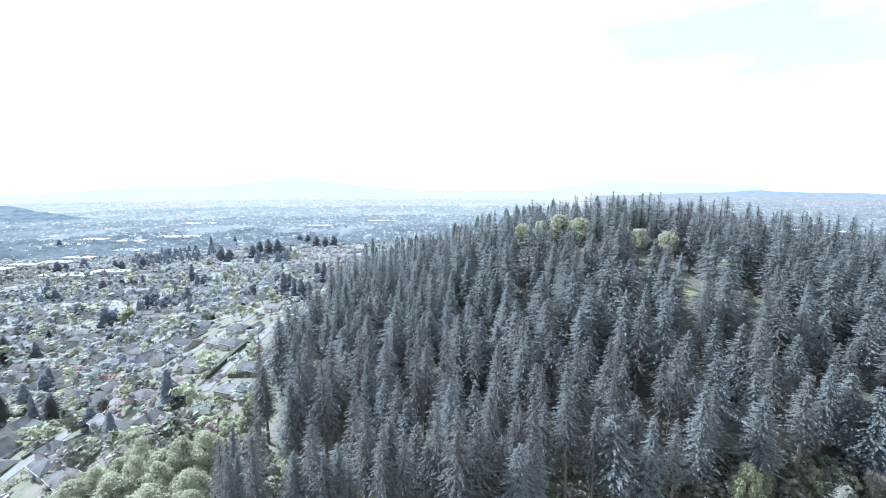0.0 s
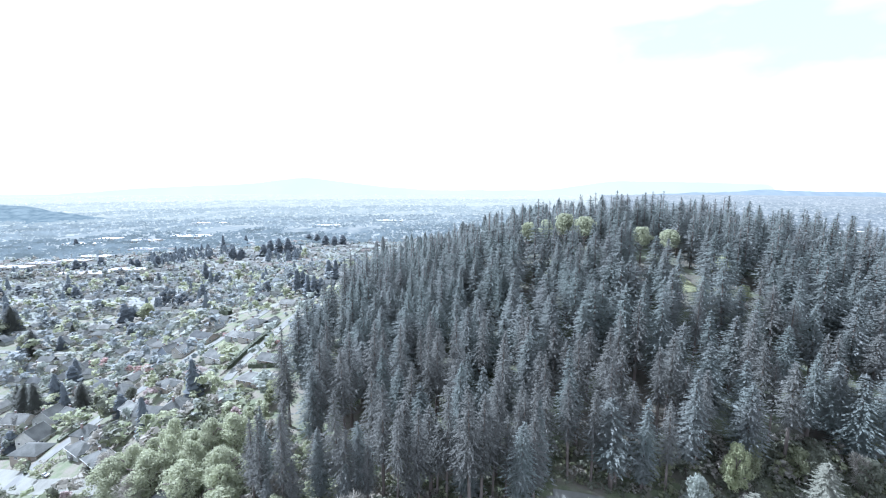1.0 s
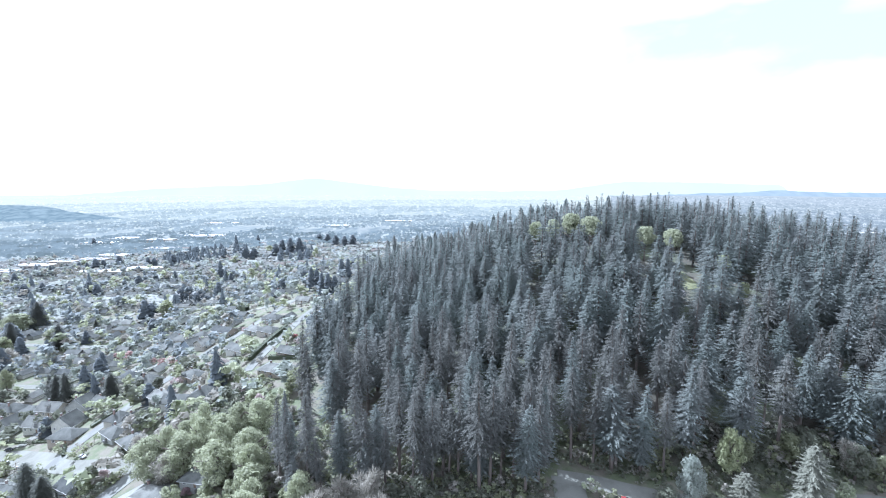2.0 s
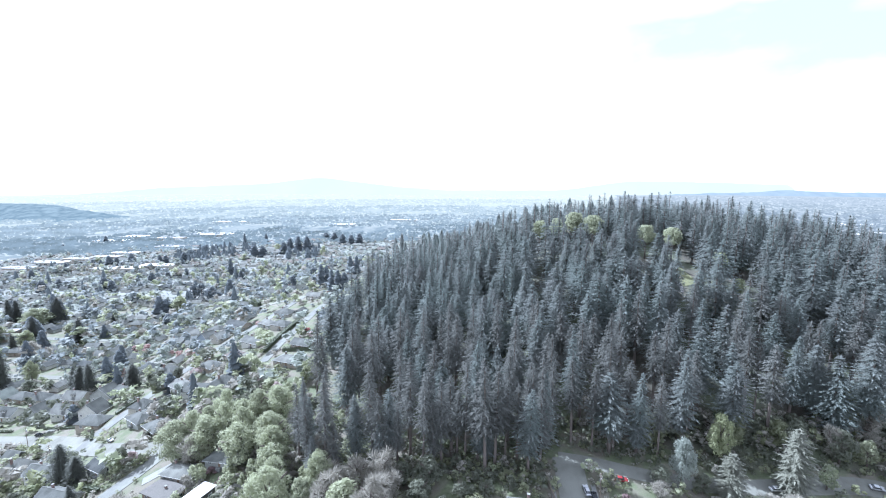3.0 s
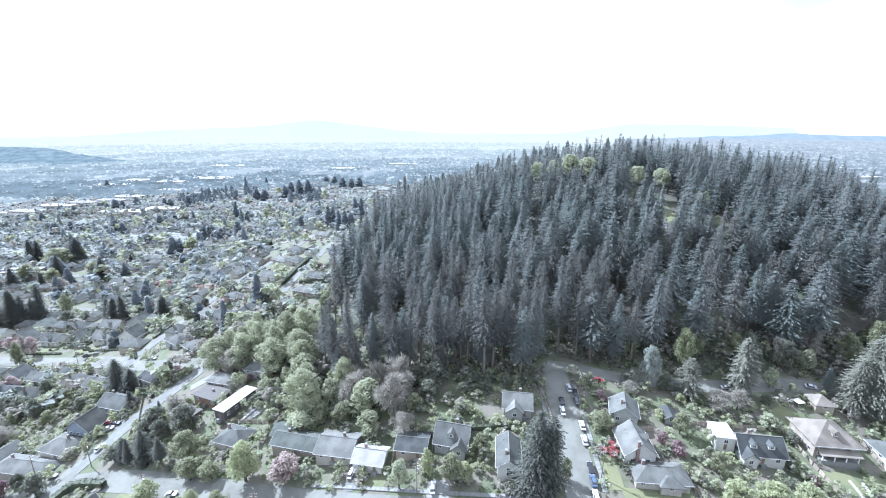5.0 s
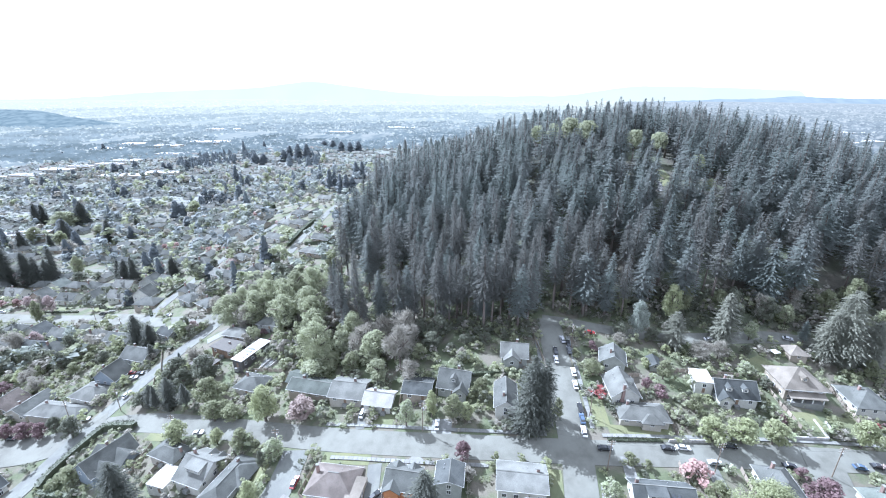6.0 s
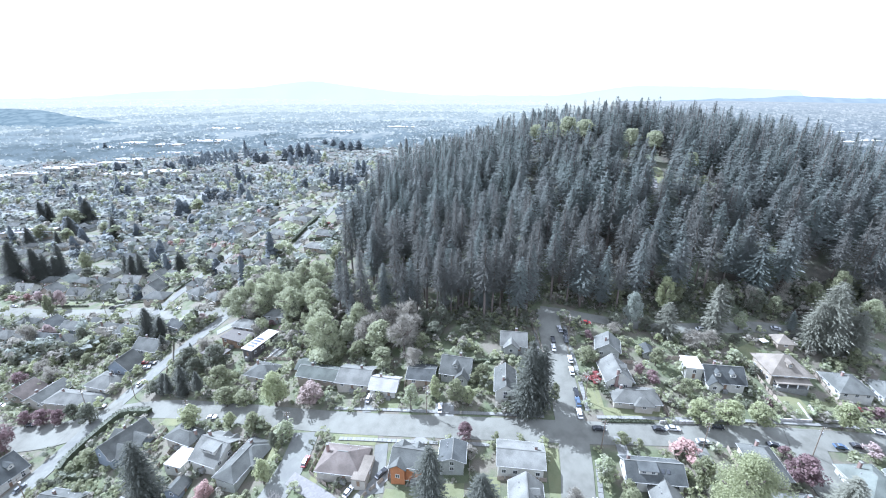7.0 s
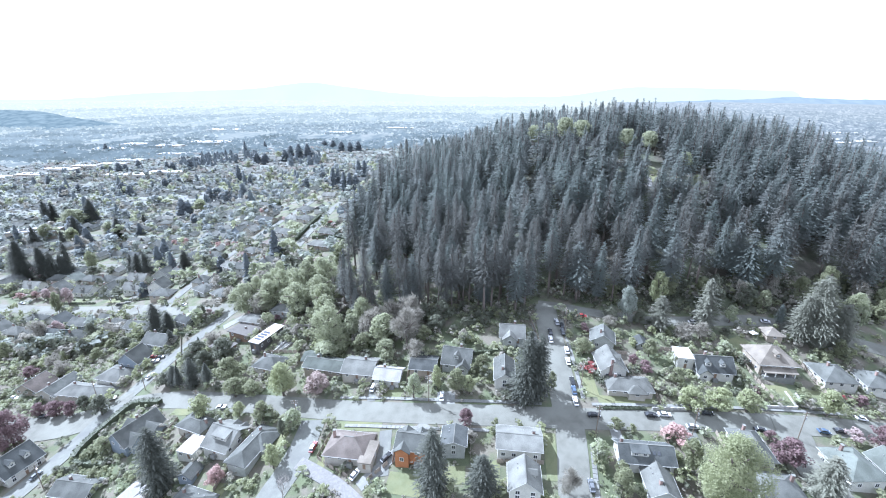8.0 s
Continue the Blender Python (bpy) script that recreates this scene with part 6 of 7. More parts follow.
# leafy slope above the foot road
tree("alder", 92.0, 98.5, 9.5, 6.5)
tree("alder", 100.0, 99.5, 8.5, 6.0)
tree("oak", 61.5, 107.0, 8.0, 5.0)
tree("oak", 75.0, 106.0, 7.5, 4.5)
tree("alder", 130.0, 124.5, 15.0, 4.6)
tree("oak", 116.0, 123.0, 17.0, 6.4)
tree("maple", 112.0, 126.0, 14.0, 5.0)
tree("willow", 181.0, 119.0, 18.0, 7.5)
tree("willow", 200.0, 127.0, 16.0, 7.6)
tree("maple", 170.0, 121.0, 14.0, 6.2)
tree("alder", 190.0, 131.0, 16.0, 6.2)
tree("maple", 160.0, 128.0, 15.0, 6.0)
tree("alder", 148.0, 131.0, 15.0, 5.4)
tree("maple", 142.0, 137.0, 17.0, 5.6)
tree("maple", 96.0, 128.0, 14.0, 5.6)
tree("maple", 176.0, 134.0, 17.0, 6.4)
tree("willow", 212.0, 136.0, 17.0, 7.0)
tree("maple", 66.0, 126.0, 12.0, 5.0)
tree("willow", -124.0, 133.0, 22.0, 7.5)
tree("willow", -108.0, 131.0, 23.0, 7.0)
tree("willow", -99.0, 129.5, 21.0, 8.0)
tree("willow", -113.0, 140.0, 24.0, 8.0)
tree("willow", -96.0, 139.5, 22.0, 8.5)
tree("alder", -118.0, 124.5, 15.0, 6.0)
tree("willow", -80.0, 117.0, 19.0, 7.0)
tree("willow", -60.0, 96.0, 13.0, 6.5)
tree("alder", -52.0, 93.0, 14.0, 6.0)
tree("willow", -72.0, 101.0, 18.0, 7.0)

# blossom and evergreens along the climbing road
for x, y, h, r in ((-234, 267, 6.0, 4.0), (-222, 260.5, 5.5, 3.8), (-210, 254, 5.8, 4.2), (-200, 248.5, 5.0, 3.6), (-293, 303, 8.0, 5.0), (-279, 299, 8.5, 5.6), (-261, 251, 8.0, 4.6), (-217, 337, 6.0, 4.4), (-167, 277, 5.5, 4.0)):
    tree("cherry", x, y, h, r, material="coral")
tree("azalea", -117.5, 247, 2.6, 3.4)
tree("oak", -207.7, 221.5, 8.0, 5.6)
tree("oak", -189.5, 214.0, 8.6, 5.0)
tree("elm", -356, 449, 17.0, 9.6)
for x, y, h, r in ((-375, 230.5, 35, 8.1), (-394, 240, 21, 5.4), (-360, 233.5, 29, 7.6), (-352, 234, 25, 6.2), (-348.5, 238.5, 21, 5.0), (-350, 245, 30, 5.4), (-290.5, 243, 18, 3.9), (-281, 238, 20, 4.4), (-272.5, 236.5, 21, 5.2), (-230, 225, 17, 5.3), (-512, 390, 26, 6.0), (-503, 391, 25, 6.6), (-457, 394, 29, 6.6), (-434, 344, 23, 5.4), (-380, 339, 24, 6.6), (-417, 311, 17, 4.2), (-443, 307, 22, 5.8), (-389, 388, 12, 4.6)):
    tree("cedar", x, y, h, r * 1.38, "dark conifers of the suburb")
for sort, x, y, h, r in (("willow", -468, 378, 22, 12.5), ("maple", -339, 256, 18, 7.5), ("oak", -325, 241, 9, 6.3), ("elm", -424, 330, 14.5, 7.2), ("alder", -388, 302, 15, 8.4), ("alder", -302.5, 187.5, 15.5, 4.1), ("willow", -404, 355, 13.5, 8.8), ("willow", -317, 333, 11, 7.1), ("maple", -455, 332, 17.5, 10.9), ("maple", -253, 227, 7, 4.6)):
    tree(sort, x, y, h, r)
for x, y, h, r in ((-332.5, 196.5, 7.0, 4.8), (-317, 197, 7.0, 5.4), (-346, 196.5, 5.0, 4.3)):
    tree("cherry", x, y, h, r, material="coral")

# dark evergreens beside the west street
tree("oak", -149.0, 84.0, 8.0, 4.2)
tree("oak", -141.0, 92.5, 10.0, 5.0)
tree("oak", -138.0, 87.0, 9.0, 5.0)
tree("fir", -144.0, 83.5, 11.0, 3.6, material="cedar")
tree("oak", -140.0, 98.0, 12.0, 6.0)
tree("oak", -132.0, 90.0, 11.0, 5.5)
tree("alder", -137.0, 106.0, 11.0, 5.0)
tree("maple", -215.0, 118.0, 8.0, 4.5)
tree("oak", -200.0, 122.0, 9.0, 4.6)
tree("maple", -190.0, 117.0, 7.5, 4.2)
tree("alder", -236.0, 112.0, 10.0, 5.0)
tree("oak", -167.5, 142.0, 5.0, 3.0)
tree("cherry", -157.0, 137.5, 6.0, 3.4)
tree("elm", -150.0, 134.0, 4.0, 2.4)
tree("maple", -161.0, 134.0, 5.5, 3.0)
tree("oak", -160.5, 152.5, 5.0, 3.2)
tree("alder", -152.0, 152.0, 9.0, 4.6)
tree("maple", -145.0, 150.5, 8.0, 4.4)


# ---- cars ----
def car(x, y, ang, tone):
    """A parked car: body, glass, roof, lamps and four wheels."""
    c, s = math.cos(radians(ang)), math.sin(radians(ang))
    up = Vector((-(land(x + 1, y) - land(x - 1, y)) / 2, -(land(x, y + 1) - land(x, y - 1)) / 2, 1)).normalized()
    ahead = Vector((c, s, 0))
    ahead = (ahead - up * ahead.dot(up)).normalized()
    side = up.cross(ahead)
    m = Matrix((ahead, side, up)).transposed().to_4x4()
    m.translation = (x, y, land(x, y) + 0.42)
    ob = thing("car", m, f"{tone} car parked on the street", "car", "parked cars")
    if "body" + tone not in made:
        g = Geo()
        line = [(-2.2, 0.32), (-2.28, 0.55), (-2.2, 0.86), (-1.75, 0.92), (1.05, 0.92), (2.0, 0.78), (2.26, 0.6), (2.24, 0.34), (1.7, 0.24), (-1.7, 0.24)]
        n = len(line)
        pts = [(px, -0.84 if 0.3 < pz < 0.85 else -0.76, pz) for px, pz in line] + [(px, 0.84 if 0.3 < pz < 0.85 else 0.76, pz) for px, pz in line]
        g.solid(pts, [tuple(range(n)), tuple(range(2 * n - 1, n - 1, -1))] + [(i, i + n, (i + 1) % n + n, (i + 1) % n) for i in range(n)])
        made["body" + tone] = g.mesh("body", CAR_PAINT[tone])
        r = Geo().box(-1.25, -0.60, 1.40, 0.35, 0.60, 1.47, 0.92)
        made["carroof" + tone] = r.mesh("roof", CAR_PAINT[tone])
        made["glass" + tone] = Geo().solid([(-1.85, -0.74, 0.915), (1.05, -0.74, 0.915), (1.05, 0.74, 0.915), (-1.85, 0.74, 0.915), (-1.3, -0.6, 1.41), (0.4, -0.6, 1.41), (0.4, 0.6, 1.41), (-1.3, 0.6, 1.41)], [(3, 2, 1, 0), (4, 5, 6, 7), (0, 1, 5, 4), (1, 2, 6, 5), (2, 3, 7, 6), (3, 0, 4, 7)]).mesh("cabin_glass", GLASS)
        made["wheel"] = Geo().disc(0, 0, 0, 0.33, 0.22).mesh("wheel", RUBBER)
        made["rim"] = Geo().disc(0, 0, 0, 0.2, 0.24, 8).mesh("rim", RIM)
        made["lamp"] = Geo().box(-0.05, -0.2, -0.07, 0.05, 0.2, 0.07).mesh("headlight", TRIM)
    part("body", made["body" + tone], None, ob)
    part("roof", made["carroof" + tone], None, ob)
    part("cabin_glass", made["glass" + tone], None, ob, "dark tinted car windows")
    for sy in (-0.55, 0.55):
        part("headlight", made["lamp"], None, ob, at=pose(2.2, sy, 0.63))
    for sx in (-1.38, 1.38):
        for sy in (-0.78, 0.78):
            w = part("wheel", made["wheel"], None, ob, at=pose(sx, sy, 0.18))
            part("rim", made["rim"], None, w)
    return ob


car(35.6, 101.7, 95, "silver")
car(37.6, 99.2, 90, "black")
car(31.5, 94.1, 90, "black")
car(30.9, 89.0, 90, "white")
car(37.1, 94.8, 90, "grey")
car(36.6, 82.3, 90, "white")
car(35.9, 75.6, 90, "white")
car(35.5, 64.7, 90, "black")
car(35.2, 60.1, 90, "blue")
car(34.7, 54.9, 90, "white")
car(48.6, 107.6, -5, "red")
car(40.0, 49.0, 0, "black")
car(60.5, 50.5, 0, "black")
car(65.5, 51.2, 0, "white")
car(33.1, 22.9, 90, "grey")
car(-15.0, 57.1, 90, "white")
car(-60.0, 39.0, 80, "red")
car(-43.2, 63.5, 80, "white")
car(-32.4, 33.0, 50, "black")
car(-41.9, 27.8, 60, "white")
car(-163.6, 93.0, 72, "white")
car(-175.9, 81.8, 0, "white")
car(-235.6, 87.8, 0, "white")
car(-205.9, 74.2, 0, "black")
car(-173.3, 109.1, 0, "red")
car(-167.7, 107.1, 0, "black")
car(-169.3, 104.6, 10, "white")
car(-255.6, 183.8, 0, "black")
car(-245.2, 172.3, 0, "silver")
car(-335.2, 187.8, 0, "silver")
car(-188.3, 159.9, -20, "silver")
car(-176.4, 41.4, 80, "grey")
car(-108.7, 63.3, 0, "white")
car(73.5, 46.7, 0, "silver")
car(122.5, 52.4, 0, "blue")
car(129.5, 54.1, 0, "black")
car(144.7, 63.3, 0, "white")
car(81.6, 53.7, 0, "black")
car(97.7, 48.7, 0, "black")
car(138.0, 115.2, -10, "silver")
car(101.6, 110.6, 8, "white")


# ---- gardens ----
def lawn(x, y, w, d, ang=0.0, lift=0.07, material=None, name="lawn", label="mown green lawn with worn patches"):
    g, n, m = Geo(), max(2, int(w / 2)), max(2, int(d / 2))
    c, s = math.cos(radians(ang)), math.sin(radians(ang))
    for j in range(m + 1):
        for i in range(n + 1):
            u, v = (i / n - 0.5) * w, (j / m - 0.5) * d
            px, py = x + c * u - s * v, y + s * u + c * v
            g.v.append((px, py, land(px, py) + lift))
    g.f = [(j * (n + 1) + i, j * (n + 1) + i + 1, (j + 1) * (n + 1) + i + 1, (j + 1) * (n + 1) + i) for j in range(m) for i in range(n)]
    return tagged(new(name, g.mesh(name, material or LAWN)), label, "lawn" if material is None else "drive", kind="structure")


KEEP_OPEN = ((52, 56.5, 17, 5, 0), (62, 57, 6, 5, 0), (-35, 60.5, 8, 5, -8), (118, 70.5, 13, 9, 6), (134, 72, 12, 8, 6), (22.5, 33, 4, 17, -3), (3, 27, 5, 9, -3), (-24, 24, 14, 7, -10), (-45, 46.5, 17, 4, -6), (-55, 38, 3, 14, -5), (-75, 100, 9, 16, -10))
KEEP_OPEN += ((-152, 62, 5, 15, 15), (-75, 43, 4, 12, -10), (-92, 27, 8, 6, -10), (-10, 26.5, 9, 6, 0), (5, 68, 6, 9, 0), (42, 64, 5, 12, 0), (-175, 62, 4, 6, 0), (-262, 193, 22, 7, -4), (-300, 194, 18, 7, 0), (-128, 66, 11, 5, -12), (120, 97, 12, 14, 30))
for i, (x, y, w, d, a) in enumerate(KEEP_OPEN):
    lawn(x, y, w, d, a, 0.07 + 0.004 * (i % 3))
for i, (pts, w) in enumerate((((( -43, 57.5), (-43.5, 67)), 3.2), (((-13.5, 52.5), (-13.5, 60)), 7.0), (((-33, 27), (-34.5, 44)), 4.5), (((-20, 46), (-31, 33), (-40, 24)), 4.0), (((-175, 106), (-164, 107)), 6.0), (((46, 47), (46, 28)), 3.5), (((72, 46), (72, 38)), 4.0), (((-140, 122), (-131, 128)), 5.0))):
    ribbon(f"drive_{i + 1}", pts, w, 0.11 + 0.008 * i, CONCRETE if i % 2 else PALE_ROAD, "pale concrete garden drive", "drive", across=3)
for i, (pts, off) in enumerate(((((-57, 54.5), (-15, 49.5), (22, 47.8)), 6.2), (((41, 47.8), (65, 49), (104, 53), (150, 59.5)), 6.6), (((-50, 53.5), (-15, 49.5), (20, 47.8)), -6.2), (((31.2, 57), (31.5, 73), (31.5, 105)), 6.9), (((31.2, 57), (31.5, 73), (31.5, 105)), -6.9), (((30, 38), (27.5, 20), (25, 0)), 6.8))):
    p = smooth_line(pts, 1.6)
    n = normals_of(p)
    walk_way = thing(f"pavement_{i + 1}", Matrix(), "pale concrete pavement of square slabs", "pavement", kind="structure")
    for j in range(len(p) - 1):
        if j % 1 == 0:
            mid, nn = (p[j] + p[j + 1]) / 2, n[j]
            q = mid + nn * off
            if "slab" not in made:
                made["slab"] = Geo().box(-0.78, -0.75, -0.25, 0.78, 0.75, 0.0, 0.985).mesh("slab", CONCRETE)
            slope = (land(q[0] + 0.5 * nn[1], q[1] - 0.5 * nn[0]) - land(q[0] - 0.5 * nn[1], q[1] + 0.5 * nn[0]))
            part("slab", made["slab"], None, walk_way, at=pose(q[0], q[1], land(q[0], q[1]) + 0.24, 0, -math.degrees(math.atan(slope)), math.degrees(math.atan2(-nn[0], nn[1]))))


def hedge(pts, wide, high, seed):
    """A clipped hedge: a leafy box along a line."""
    r = random.Random(seed)
    p = smooth_line(pts, 0.35)
    n = normals_of(p)
    v, t = [], []
    for i in range(len(p)):
        for k in range(9):
            o, z = r.choice(((r.uniform(-1, 1), 1.0), (-1, r.random()), (1, r.random())))
            q = p[i] + n[i] * o * wide / 2 + np.array([r.uniform(-0.2, 0.2), r.uniform(-0.2, 0.2)])
            zz = land(q[0], q[1]) + z * high + r.uniform(-0.12, 0.12)
            a, s = r.uniform(0, 6.28), r.uniform(0.2, 0.38)
            b = len(v)
            v += [(q[0] - s * math.cos(a), q[1] - s * math.sin(a), zz - s * 0.4), (q[0] + s * math.cos(a), q[1] + s * math.sin(a), zz - s * 0.3), (q[0] + s * 0.3 * math.sin(a), q[1] - 0.3 * s * math.cos(a), zz + s * 0.7)]
            t.append((b, b + 1, b + 2))
    ob = thing("hedge", Matrix(), "dark green clipped garden hedge", "hedge")
    part("foliage", raw_mesh("foliage", v, t, [LEAF["hedge"]]), None, ob)
    g = Geo()
    for i in range(len(p) - 1):
        a, b, na, nb = p[i], p[i + 1], n[i] * wide * 0.44, n[i + 1] * wide * 0.44
        za, zb = land(*a), land(*b)
        lo = [(*(a - na), za - 0.3), (*(b - nb), zb - 0.3), (*(b + nb), zb - 0.3), (*(a + na), za - 0.3)]
        g.solid(lo + [(q[0], q[1], q[2] + high * 0.95) for q in lo], [(4, 5, 6, 7), (0, 1, 5, 4), (2, 3, 7, 6)])
    part("hedge_core", g, LEAF["hedge"], ob)


hedge(((-143, 71.8), (-157, 74.4), (-161.2, 72.8), (-167.2, 54), (-165.5, 47.5)), 2.4, 3.3, 1)
hedge(((-165, 46.5), (-158.5, 45), (-148.5, 43.5)), 2.2, 2.4, 2)
hedge(((-6, 80), (16, 81)), 1.5, 2.0, 3)
hedge(((42, 52.6), (60, 53.6)), 1.0, 0.9, 4)
hedge(((-205, 166), (-214, 176)), 1.2, 1.6, 5)
hedge(((-260, 191), (-225, 184)), 1.2, 1.2, 6)
hedge(((-312, 190), (-280, 190)), 1.2, 1.2, 7)
hedge(((-182, 130), (-160, 122)), 1.5, 2.2, 8)
hedge(((-256, 396), (-203, 347)), 4.0, 4.5, 13)
hedge(((45, 66.8), (60, 68)), 1.2, 1.3, 9)
hedge(((-136, 222), (-135.3, 245), (-132, 268)), 2.6, 3.0, 10)
hedge(((-122, 219), (-99, 212.5)), 2.2, 2.4, 11)
hedge(((-211, 189), (-206, 201)), 2.0, 2.0, 12)


def stone_wall(x0, y0, x1, y1, high, label="low pale stone garden wall", material=None):
    ob = thing("garden_wall", Matrix(), label, "wall")
    n = max(1, int(math.hypot(x1 - x0, y1 - y0) / 1.2))
    for i in range(n):
        xa, ya, xb, yb = (x0 + (x1 - x0) * i / n, y0 + (y1 - y0) * i / n, x0 + (x1 - x0) * (i + 1) / n, y0 + (y1 - y0) * (i + 1) / n)
        z = land((xa + xb) / 2, (ya + yb) / 2)
        part("stone", shared_box("stone" if material is None else "moss_stone", 1.17, 0.5, high + 0.6, material or STONE), None, ob, at=pose((xa + xb) / 2, (ya + yb) / 2, z - 0.6, 0, 0, math.degrees(math.atan2(yb - ya, xb - xa))))


def shared_box(name, w, d, h, material):
    key = f"{name}{w:.2f}{d:.2f}{h:.2f}"
    if key not in made:
        made[key] = Geo().box(-w / 2, -d / 2, 0, w / 2, d / 2, h, 0.97).mesh(name, material)
    return made[key]


stone_wall(62, 53.6, 75, 54.8, 1.2)
stone_wall(106, 61, 120.5, 63.2, 1.0)
stone_wall(125.5, 64.2, 133, 65.5, 1.0)
stone_wall(120.8, 63.5, 121.4, 72, 0.7)
stone_wall(124.6, 64.5, 125.6, 72, 0.7)
stone_wall(-40, 110, 27, 107, 0.9, "low mossy stone wall at the forest edge", DARK_STONE)


def fence(x0, y0, x1, y1, high=1.7, tone=None):
    """A board fence: posts with a boarded panel between each two."""
    ob = thing("fence", Matrix(), "weathered grey-brown board fence", "fence")
    n = max(1, int(math.hypot(x1 - x0, y1 - y0) / 2.4))
    ang = math.degrees(math.atan2(y1 - y0, x1 - x0))
    for i in range(n + 1):
        x, y = x0 + (x1 - x0) * i / n, y0 + (y1 - y0) * i / n
        if i < n:
            x, y = x0 + (x1 - x0) * (i + 0.5) / n, y0 + (y1 - y0) * (i + 0.5) / n
            part("panel", shared_box("panel", 2.25, 0.06, high + 0.1, WOOD), None, ob, at=pose(x, y, land(x, y) - 0.1, 0, 0, ang) @ pose(0, 0, 0, 0, -math.degrees(math.atan2(land(x0 + (x1 - x0) * (i + 1) / n, y0 + (y1 - y0) * (i + 1) / n) - land(x0 + (x1 - x0) * i / n, y0 + (y1 - y0) * i / n), 2.4)), 0))


SOUTH_FENCES = ((-37.7, 25.5, -31, 31.6), (-30, 43, -30, 31), (4.5, 30.5, 20, 30), (-4, 44, -4, 30), (-55, 45, -57.5, 35), (-57.5, 35, -52.4, 31.5), (-52.4, 31.5, -44, 27), (-88, 56, -92, 27), (-30, 81, -30, 66))
NORTH_FENCES = ((-57, 84, -57, 68), (-110, 95, -85, 90), (-85, 90, -78, 118), (-92, 118, -80, 112), (40, 82, 62, 83), (66, 56, 66, 70), (77, 88, 104, 90), (112, 92, 113, 66), (141, 94, 140, 70), (-166, 122, -154, 104), (-155, 101, -150, 92), (-120, 44, -117, 62), (-130, 38, -128, 62), (23, 108, 26.5, 84), (62, 46, 62, 24), (81, 46, 80, 24), (-16, 84, -17, 62))
for x0, y0, x1, y1 in SOUTH_FENCES + NORTH_FENCES:
    fence(x0, y0, x1, y1)


def utility_pole(x, y, ang, high=12.0):
    ob = thing("utility_pole", pose(x, y, land(x, y), 0, 0, ang), "tall wooden utility pole with crossarms", "pole", "utility poles")
    part("pole", Geo().rod((0, 0, -0.5), (0, 0, high), 0.17, 0.11, 8), POLE_WOOD, ob)
    for z in (high - 0.5, high - 1.5):
        arm = part("crossarm", Geo().box(-1.2, -0.06, z - 0.07, 1.2, 0.06, z + 0.07), POLE_WOOD, ob)
        for k in (-1.05, -0.5, 0.5, 1.05):
            part("insulator", Geo().rod((k, 0, z + 0.07), (k, 0, z + 0.28), 0.06, 0.04, 6), TRIM, arm)
    part("transformer", Geo().rod((0.35, 0, high - 3.2), (0.35, 0, high - 2.2), 0.25, 0.25, 10), METAL, ob)
    return Vector((x, y, land(x, y) + high - 0.3))


def cable(a, b, sag=0.8):
    g, last = Geo(), a
    for i in range(1, 9):
        f = i / 8
        q = a.lerp(b, f) - Vector((0, 0, sag * 4 * f * (1 - f)))
        g.rod(last, q, 0.02, 0.02, 4)
        last = q
    tagged(new("overhead_cable", g.mesh("overhead_cable", WIRE)), "thin black cable strung between poles", "cable", "overhead cables")


tops = [utility_pole(x, y, 8) for x, y in ((150, 53.5), (110, 47.3), (72, 43.5), (39, 41.8), (-20, 55.6), (-70, 49.5), (-118, 62.5), (-160, 84))]
for one, two in zip(tops, tops[1:]):
    for k in (-0.9, 0.9):
        cable(one + Vector((0, k, 0)), two + Vector((0, k, 0)))
north = [utility_pole(x, y, 92) for x, y in ((38.2, 62), (38.2, 96))]
cable(tops[3], north[0])
cable(north[0], north[1])
west = [utility_pole(x, y, 80) for x, y in ((-168, 36), (-184, 82), (-252, 174), (-212, 150))]
cable(west[0], tops[-1])

# the open glade on the hill
lawn(118, 230, 15, 20, 8, 0.2)
ribbon("path_glade", ((108, 236), (114, 230), (116, 222), (113, 214)), 3.0, 0.34, GRAVEL, "pale gravel path through the glade", "path", across=3)
table = thing("picnic_table", pose(119, 228, land(119, 228) + 0.2), "pale wooden picnic table on the grass", "table")
part("tabletop", Geo().box(-0.9, -0.4, 0.7, 0.9, 0.4, 0.78), WOOD, table)
for k in (-0.8, 0.8):
    part("bench", Geo().box(-0.9, k - 0.14, 0.4, 0.9, k + 0.14, 0.46), WOOD, table)
for k in (-0.7, 0.7):
    part("leg", Geo().box(k - 0.06, -0.85, 0.0, k + 0.06, 0.85, 0.4).box(k - 0.06, -0.3, 0.4, k + 0.06, 0.3, 0.7), WOOD, table)
for x, y, h, r in GLADE_TREES:
    tree("elm", x, y, h, r * 1.15, "leafy trees among the firs", material="willow" if r > 5.3 else "elm", high=True)

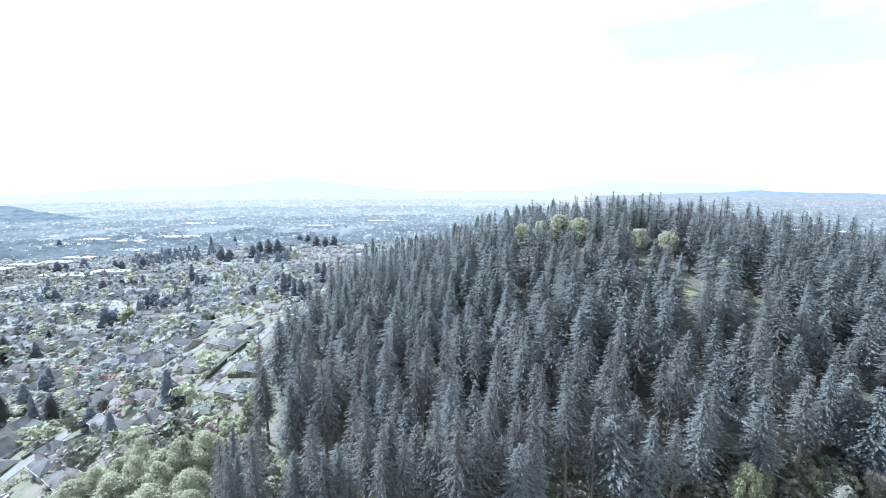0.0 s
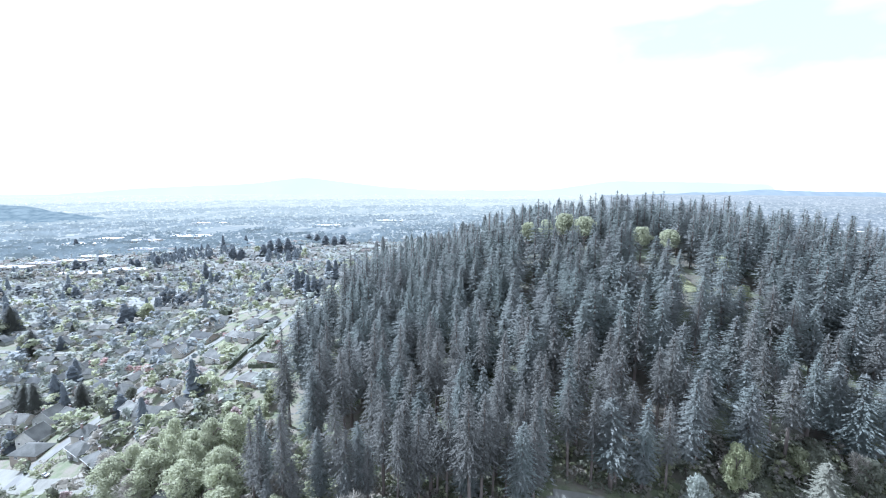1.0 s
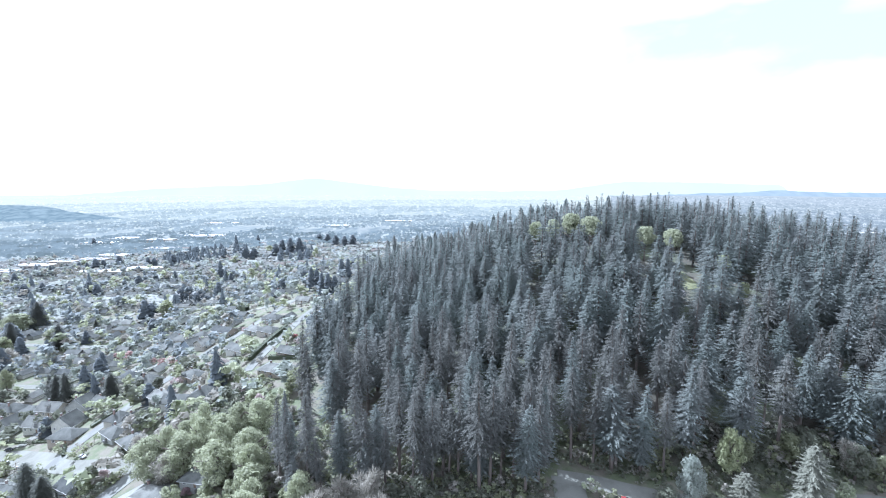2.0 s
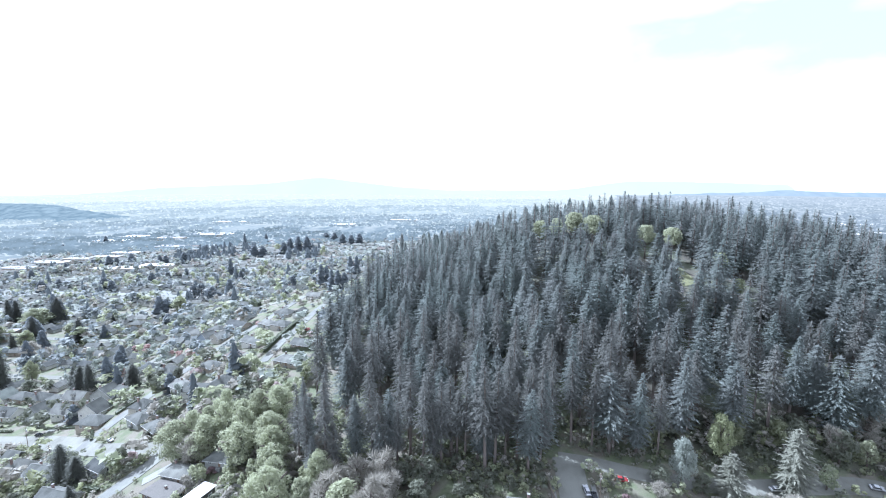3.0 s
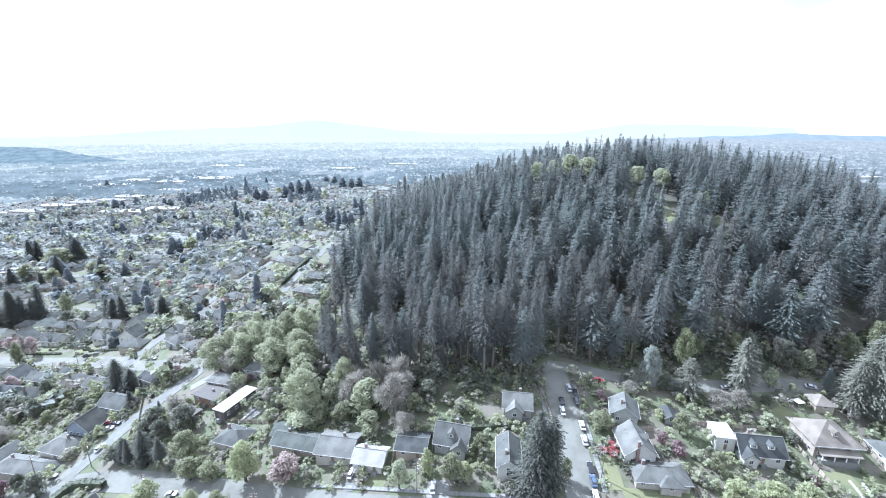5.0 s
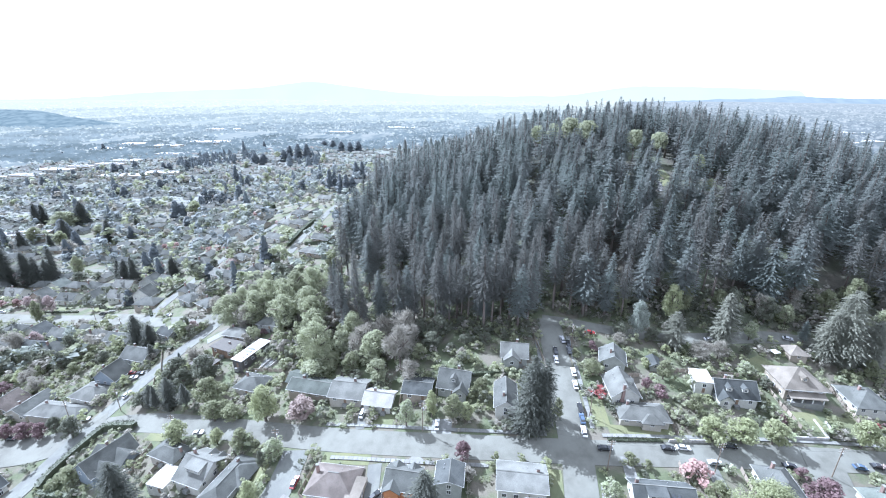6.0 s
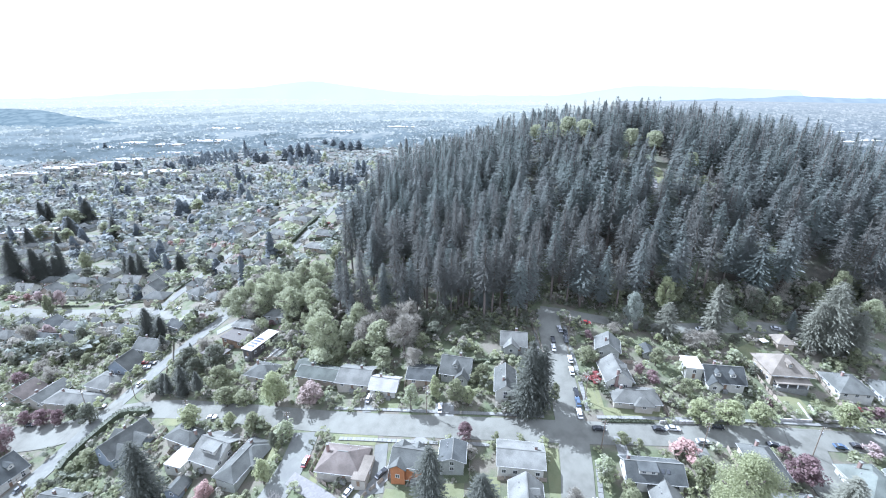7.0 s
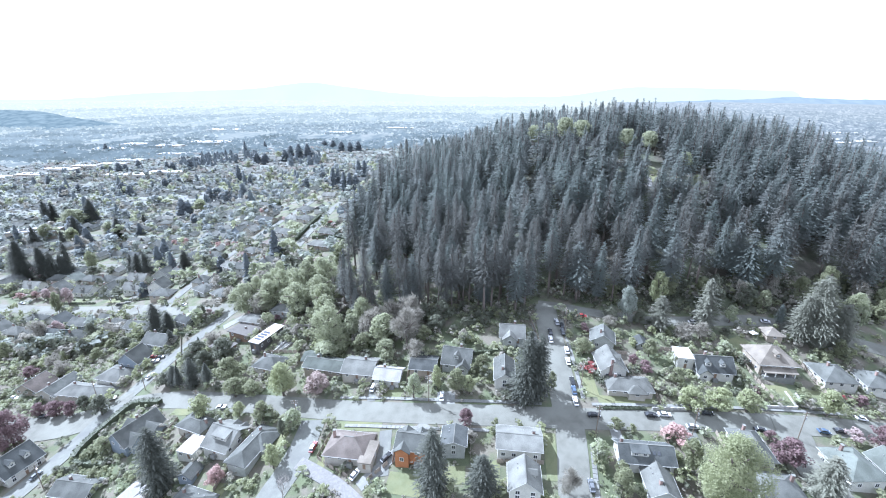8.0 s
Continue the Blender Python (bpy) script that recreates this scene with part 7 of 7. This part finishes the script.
# shrubs that fill the gardens
rng = random.Random(5)
small, count = {"maple": [], "oak": [], "elm": [], "alder": [], "blossom": [], "willow": []}, 0
for n in range(8200):
    x, y = rng.uniform(-330, 200), rng.uniform(16, 172)
    if (y > 112 and x > -142) or (y > 140 and x > -190) or (x < -110 and y < 20) or not clear_of(x, y, 0.9) or any(abs(x - q[0]) < q[2] / 2 and abs(y - q[1]) < q[3] / 2 for q in KEEP_OPEN):
        continue
    r = rng.uniform(0.6, 1.6) if rng.random() < 0.52 else rng.uniform(1.6, 3.6 if x > -170 else 4.8)
    leaf = rng.choice(("maple", "maple", "maple", "oak", "oak", "elm", "alder", "willow", "willow", "blossom", "maple", "alder"))
    h = r * rng.uniform(1.1, 2.0)
    # Pale leaves turned dark here, standing in for the gardens' shadows.
    if x < -86 and y < 62 and leaf in ("willow", "elm"):
        leaf = "oak"
    if count < 170 and r > 0.9:
        tree("bush", x, y, h, r, "garden shrubs", material=leaf)
        count += 1
    else:
        small[leaf].append((x, y, land(x, y), r, h, rng.uniform(0, 6.28), rng.randrange(9)))
for leaf, places in small.items():
    grove(f"garden_{leaf}_shrubs", LEAFY_SMALL, places, leaf, "small shrubs filling the gardens")
# Mostly dark leaves: the shade at the forest's foot is put into colour.
under = {"maple": [], "oak": [], "alder": [], "willow": []}
for n in range(1300):
    x = rng.uniform(-80, 230)
    y = float(np.interp(x, (-80, -62, -50, 25, 34, 48, 80, 150, 220), (150, 120, 108, 108, 121, 120, 118, 122, 124))) + rng.uniform(-4, 20 if x > 60 else 16)
    if clear_of(x, y, 0.6):
        r = rng.uniform(0.8, 2.6) + (rng.uniform(0, 2.4) if x > 60 and y > 124 else 0)
        under[rng.choice(("maple", "oak", "oak", "oak", "alder") if y < 124 or x < 60 else ("maple", "oak", "oak", "oak", "alder"))].append((x, y, land(x, y), r, r * rng.uniform(1.2, 2.4), rng.uniform(0, 6.28), rng.randrange(9)))
edge = {"willow": [], "maple": [], "alder": [], "oak": []}
for n in range(210):
    x, y = rng.uniform(-112, -40), rng.uniform(90, 185)
    if clear_of(x, y, 2.0) and (y < 138 or not bool(in_forest(np.float64(x), np.float64(y)))):
        r = rng.uniform(1.8, 4.6)
        edge[rng.choice(("willow", "willow", "maple", "alder", "oak"))].append((x, y, land(x, y), r, r * rng.uniform(1.6, 2.6), rng.uniform(0, 6.28), rng.randrange(9)))
for leaf, places in edge.items():
    grove(f"woodland_edge_{leaf}", LEAFY_LOW, places, leaf, "leafy young trees at the forest edge")
for leaf, places in under.items():
    grove(f"undergrowth_{leaf}", LEAFY_SMALL, places, leaf, "undergrowth along the foot of the forest")

# terraces beside the modern house
stone_wall(-99, 112, -84, 108, 1.2, "dark concrete terrace wall")
stone_wall(-94, 92, -84, 108, 1.0, "pale concrete terrace wall")
stone_wall(-99, 92, -90, 106, 0.8, "pale concrete terrace wall")
lawn(-93.5, 101, 5, 13, -32, 0.16, PALE_ROAD, "terrace", "pale paved terrace beside a modern house")

canopy = thing("garden_canopy", pose(127.3, 106.1, land(127.3, 106.1), 0, 0, 15), "small white fabric garden canopy on posts", "canopy")
part("canopy_roof", Geo().solid([(-1.6, -1.6, 2.1), (1.6, -1.6, 2.1), (1.6, 1.6, 2.1), (-1.6, 1.6, 2.1), (0, 0, 3.0), (0, 0, 2.08)], [(0, 1, 4), (1, 2, 4), (2, 3, 4), (3, 0, 4), (1, 0, 5), (2, 1, 5), (3, 2, 5), (0, 3, 5)]), TRIM, canopy)
for x, y in ((-1.5, -1.5), (1.5, -1.5), (1.5, 1.5), (-1.5, 1.5)):
    part("post", Geo().rod((x, y, -0.4), (x, y, 2.15), 0.04, 0.04, 6), METAL, canopy)
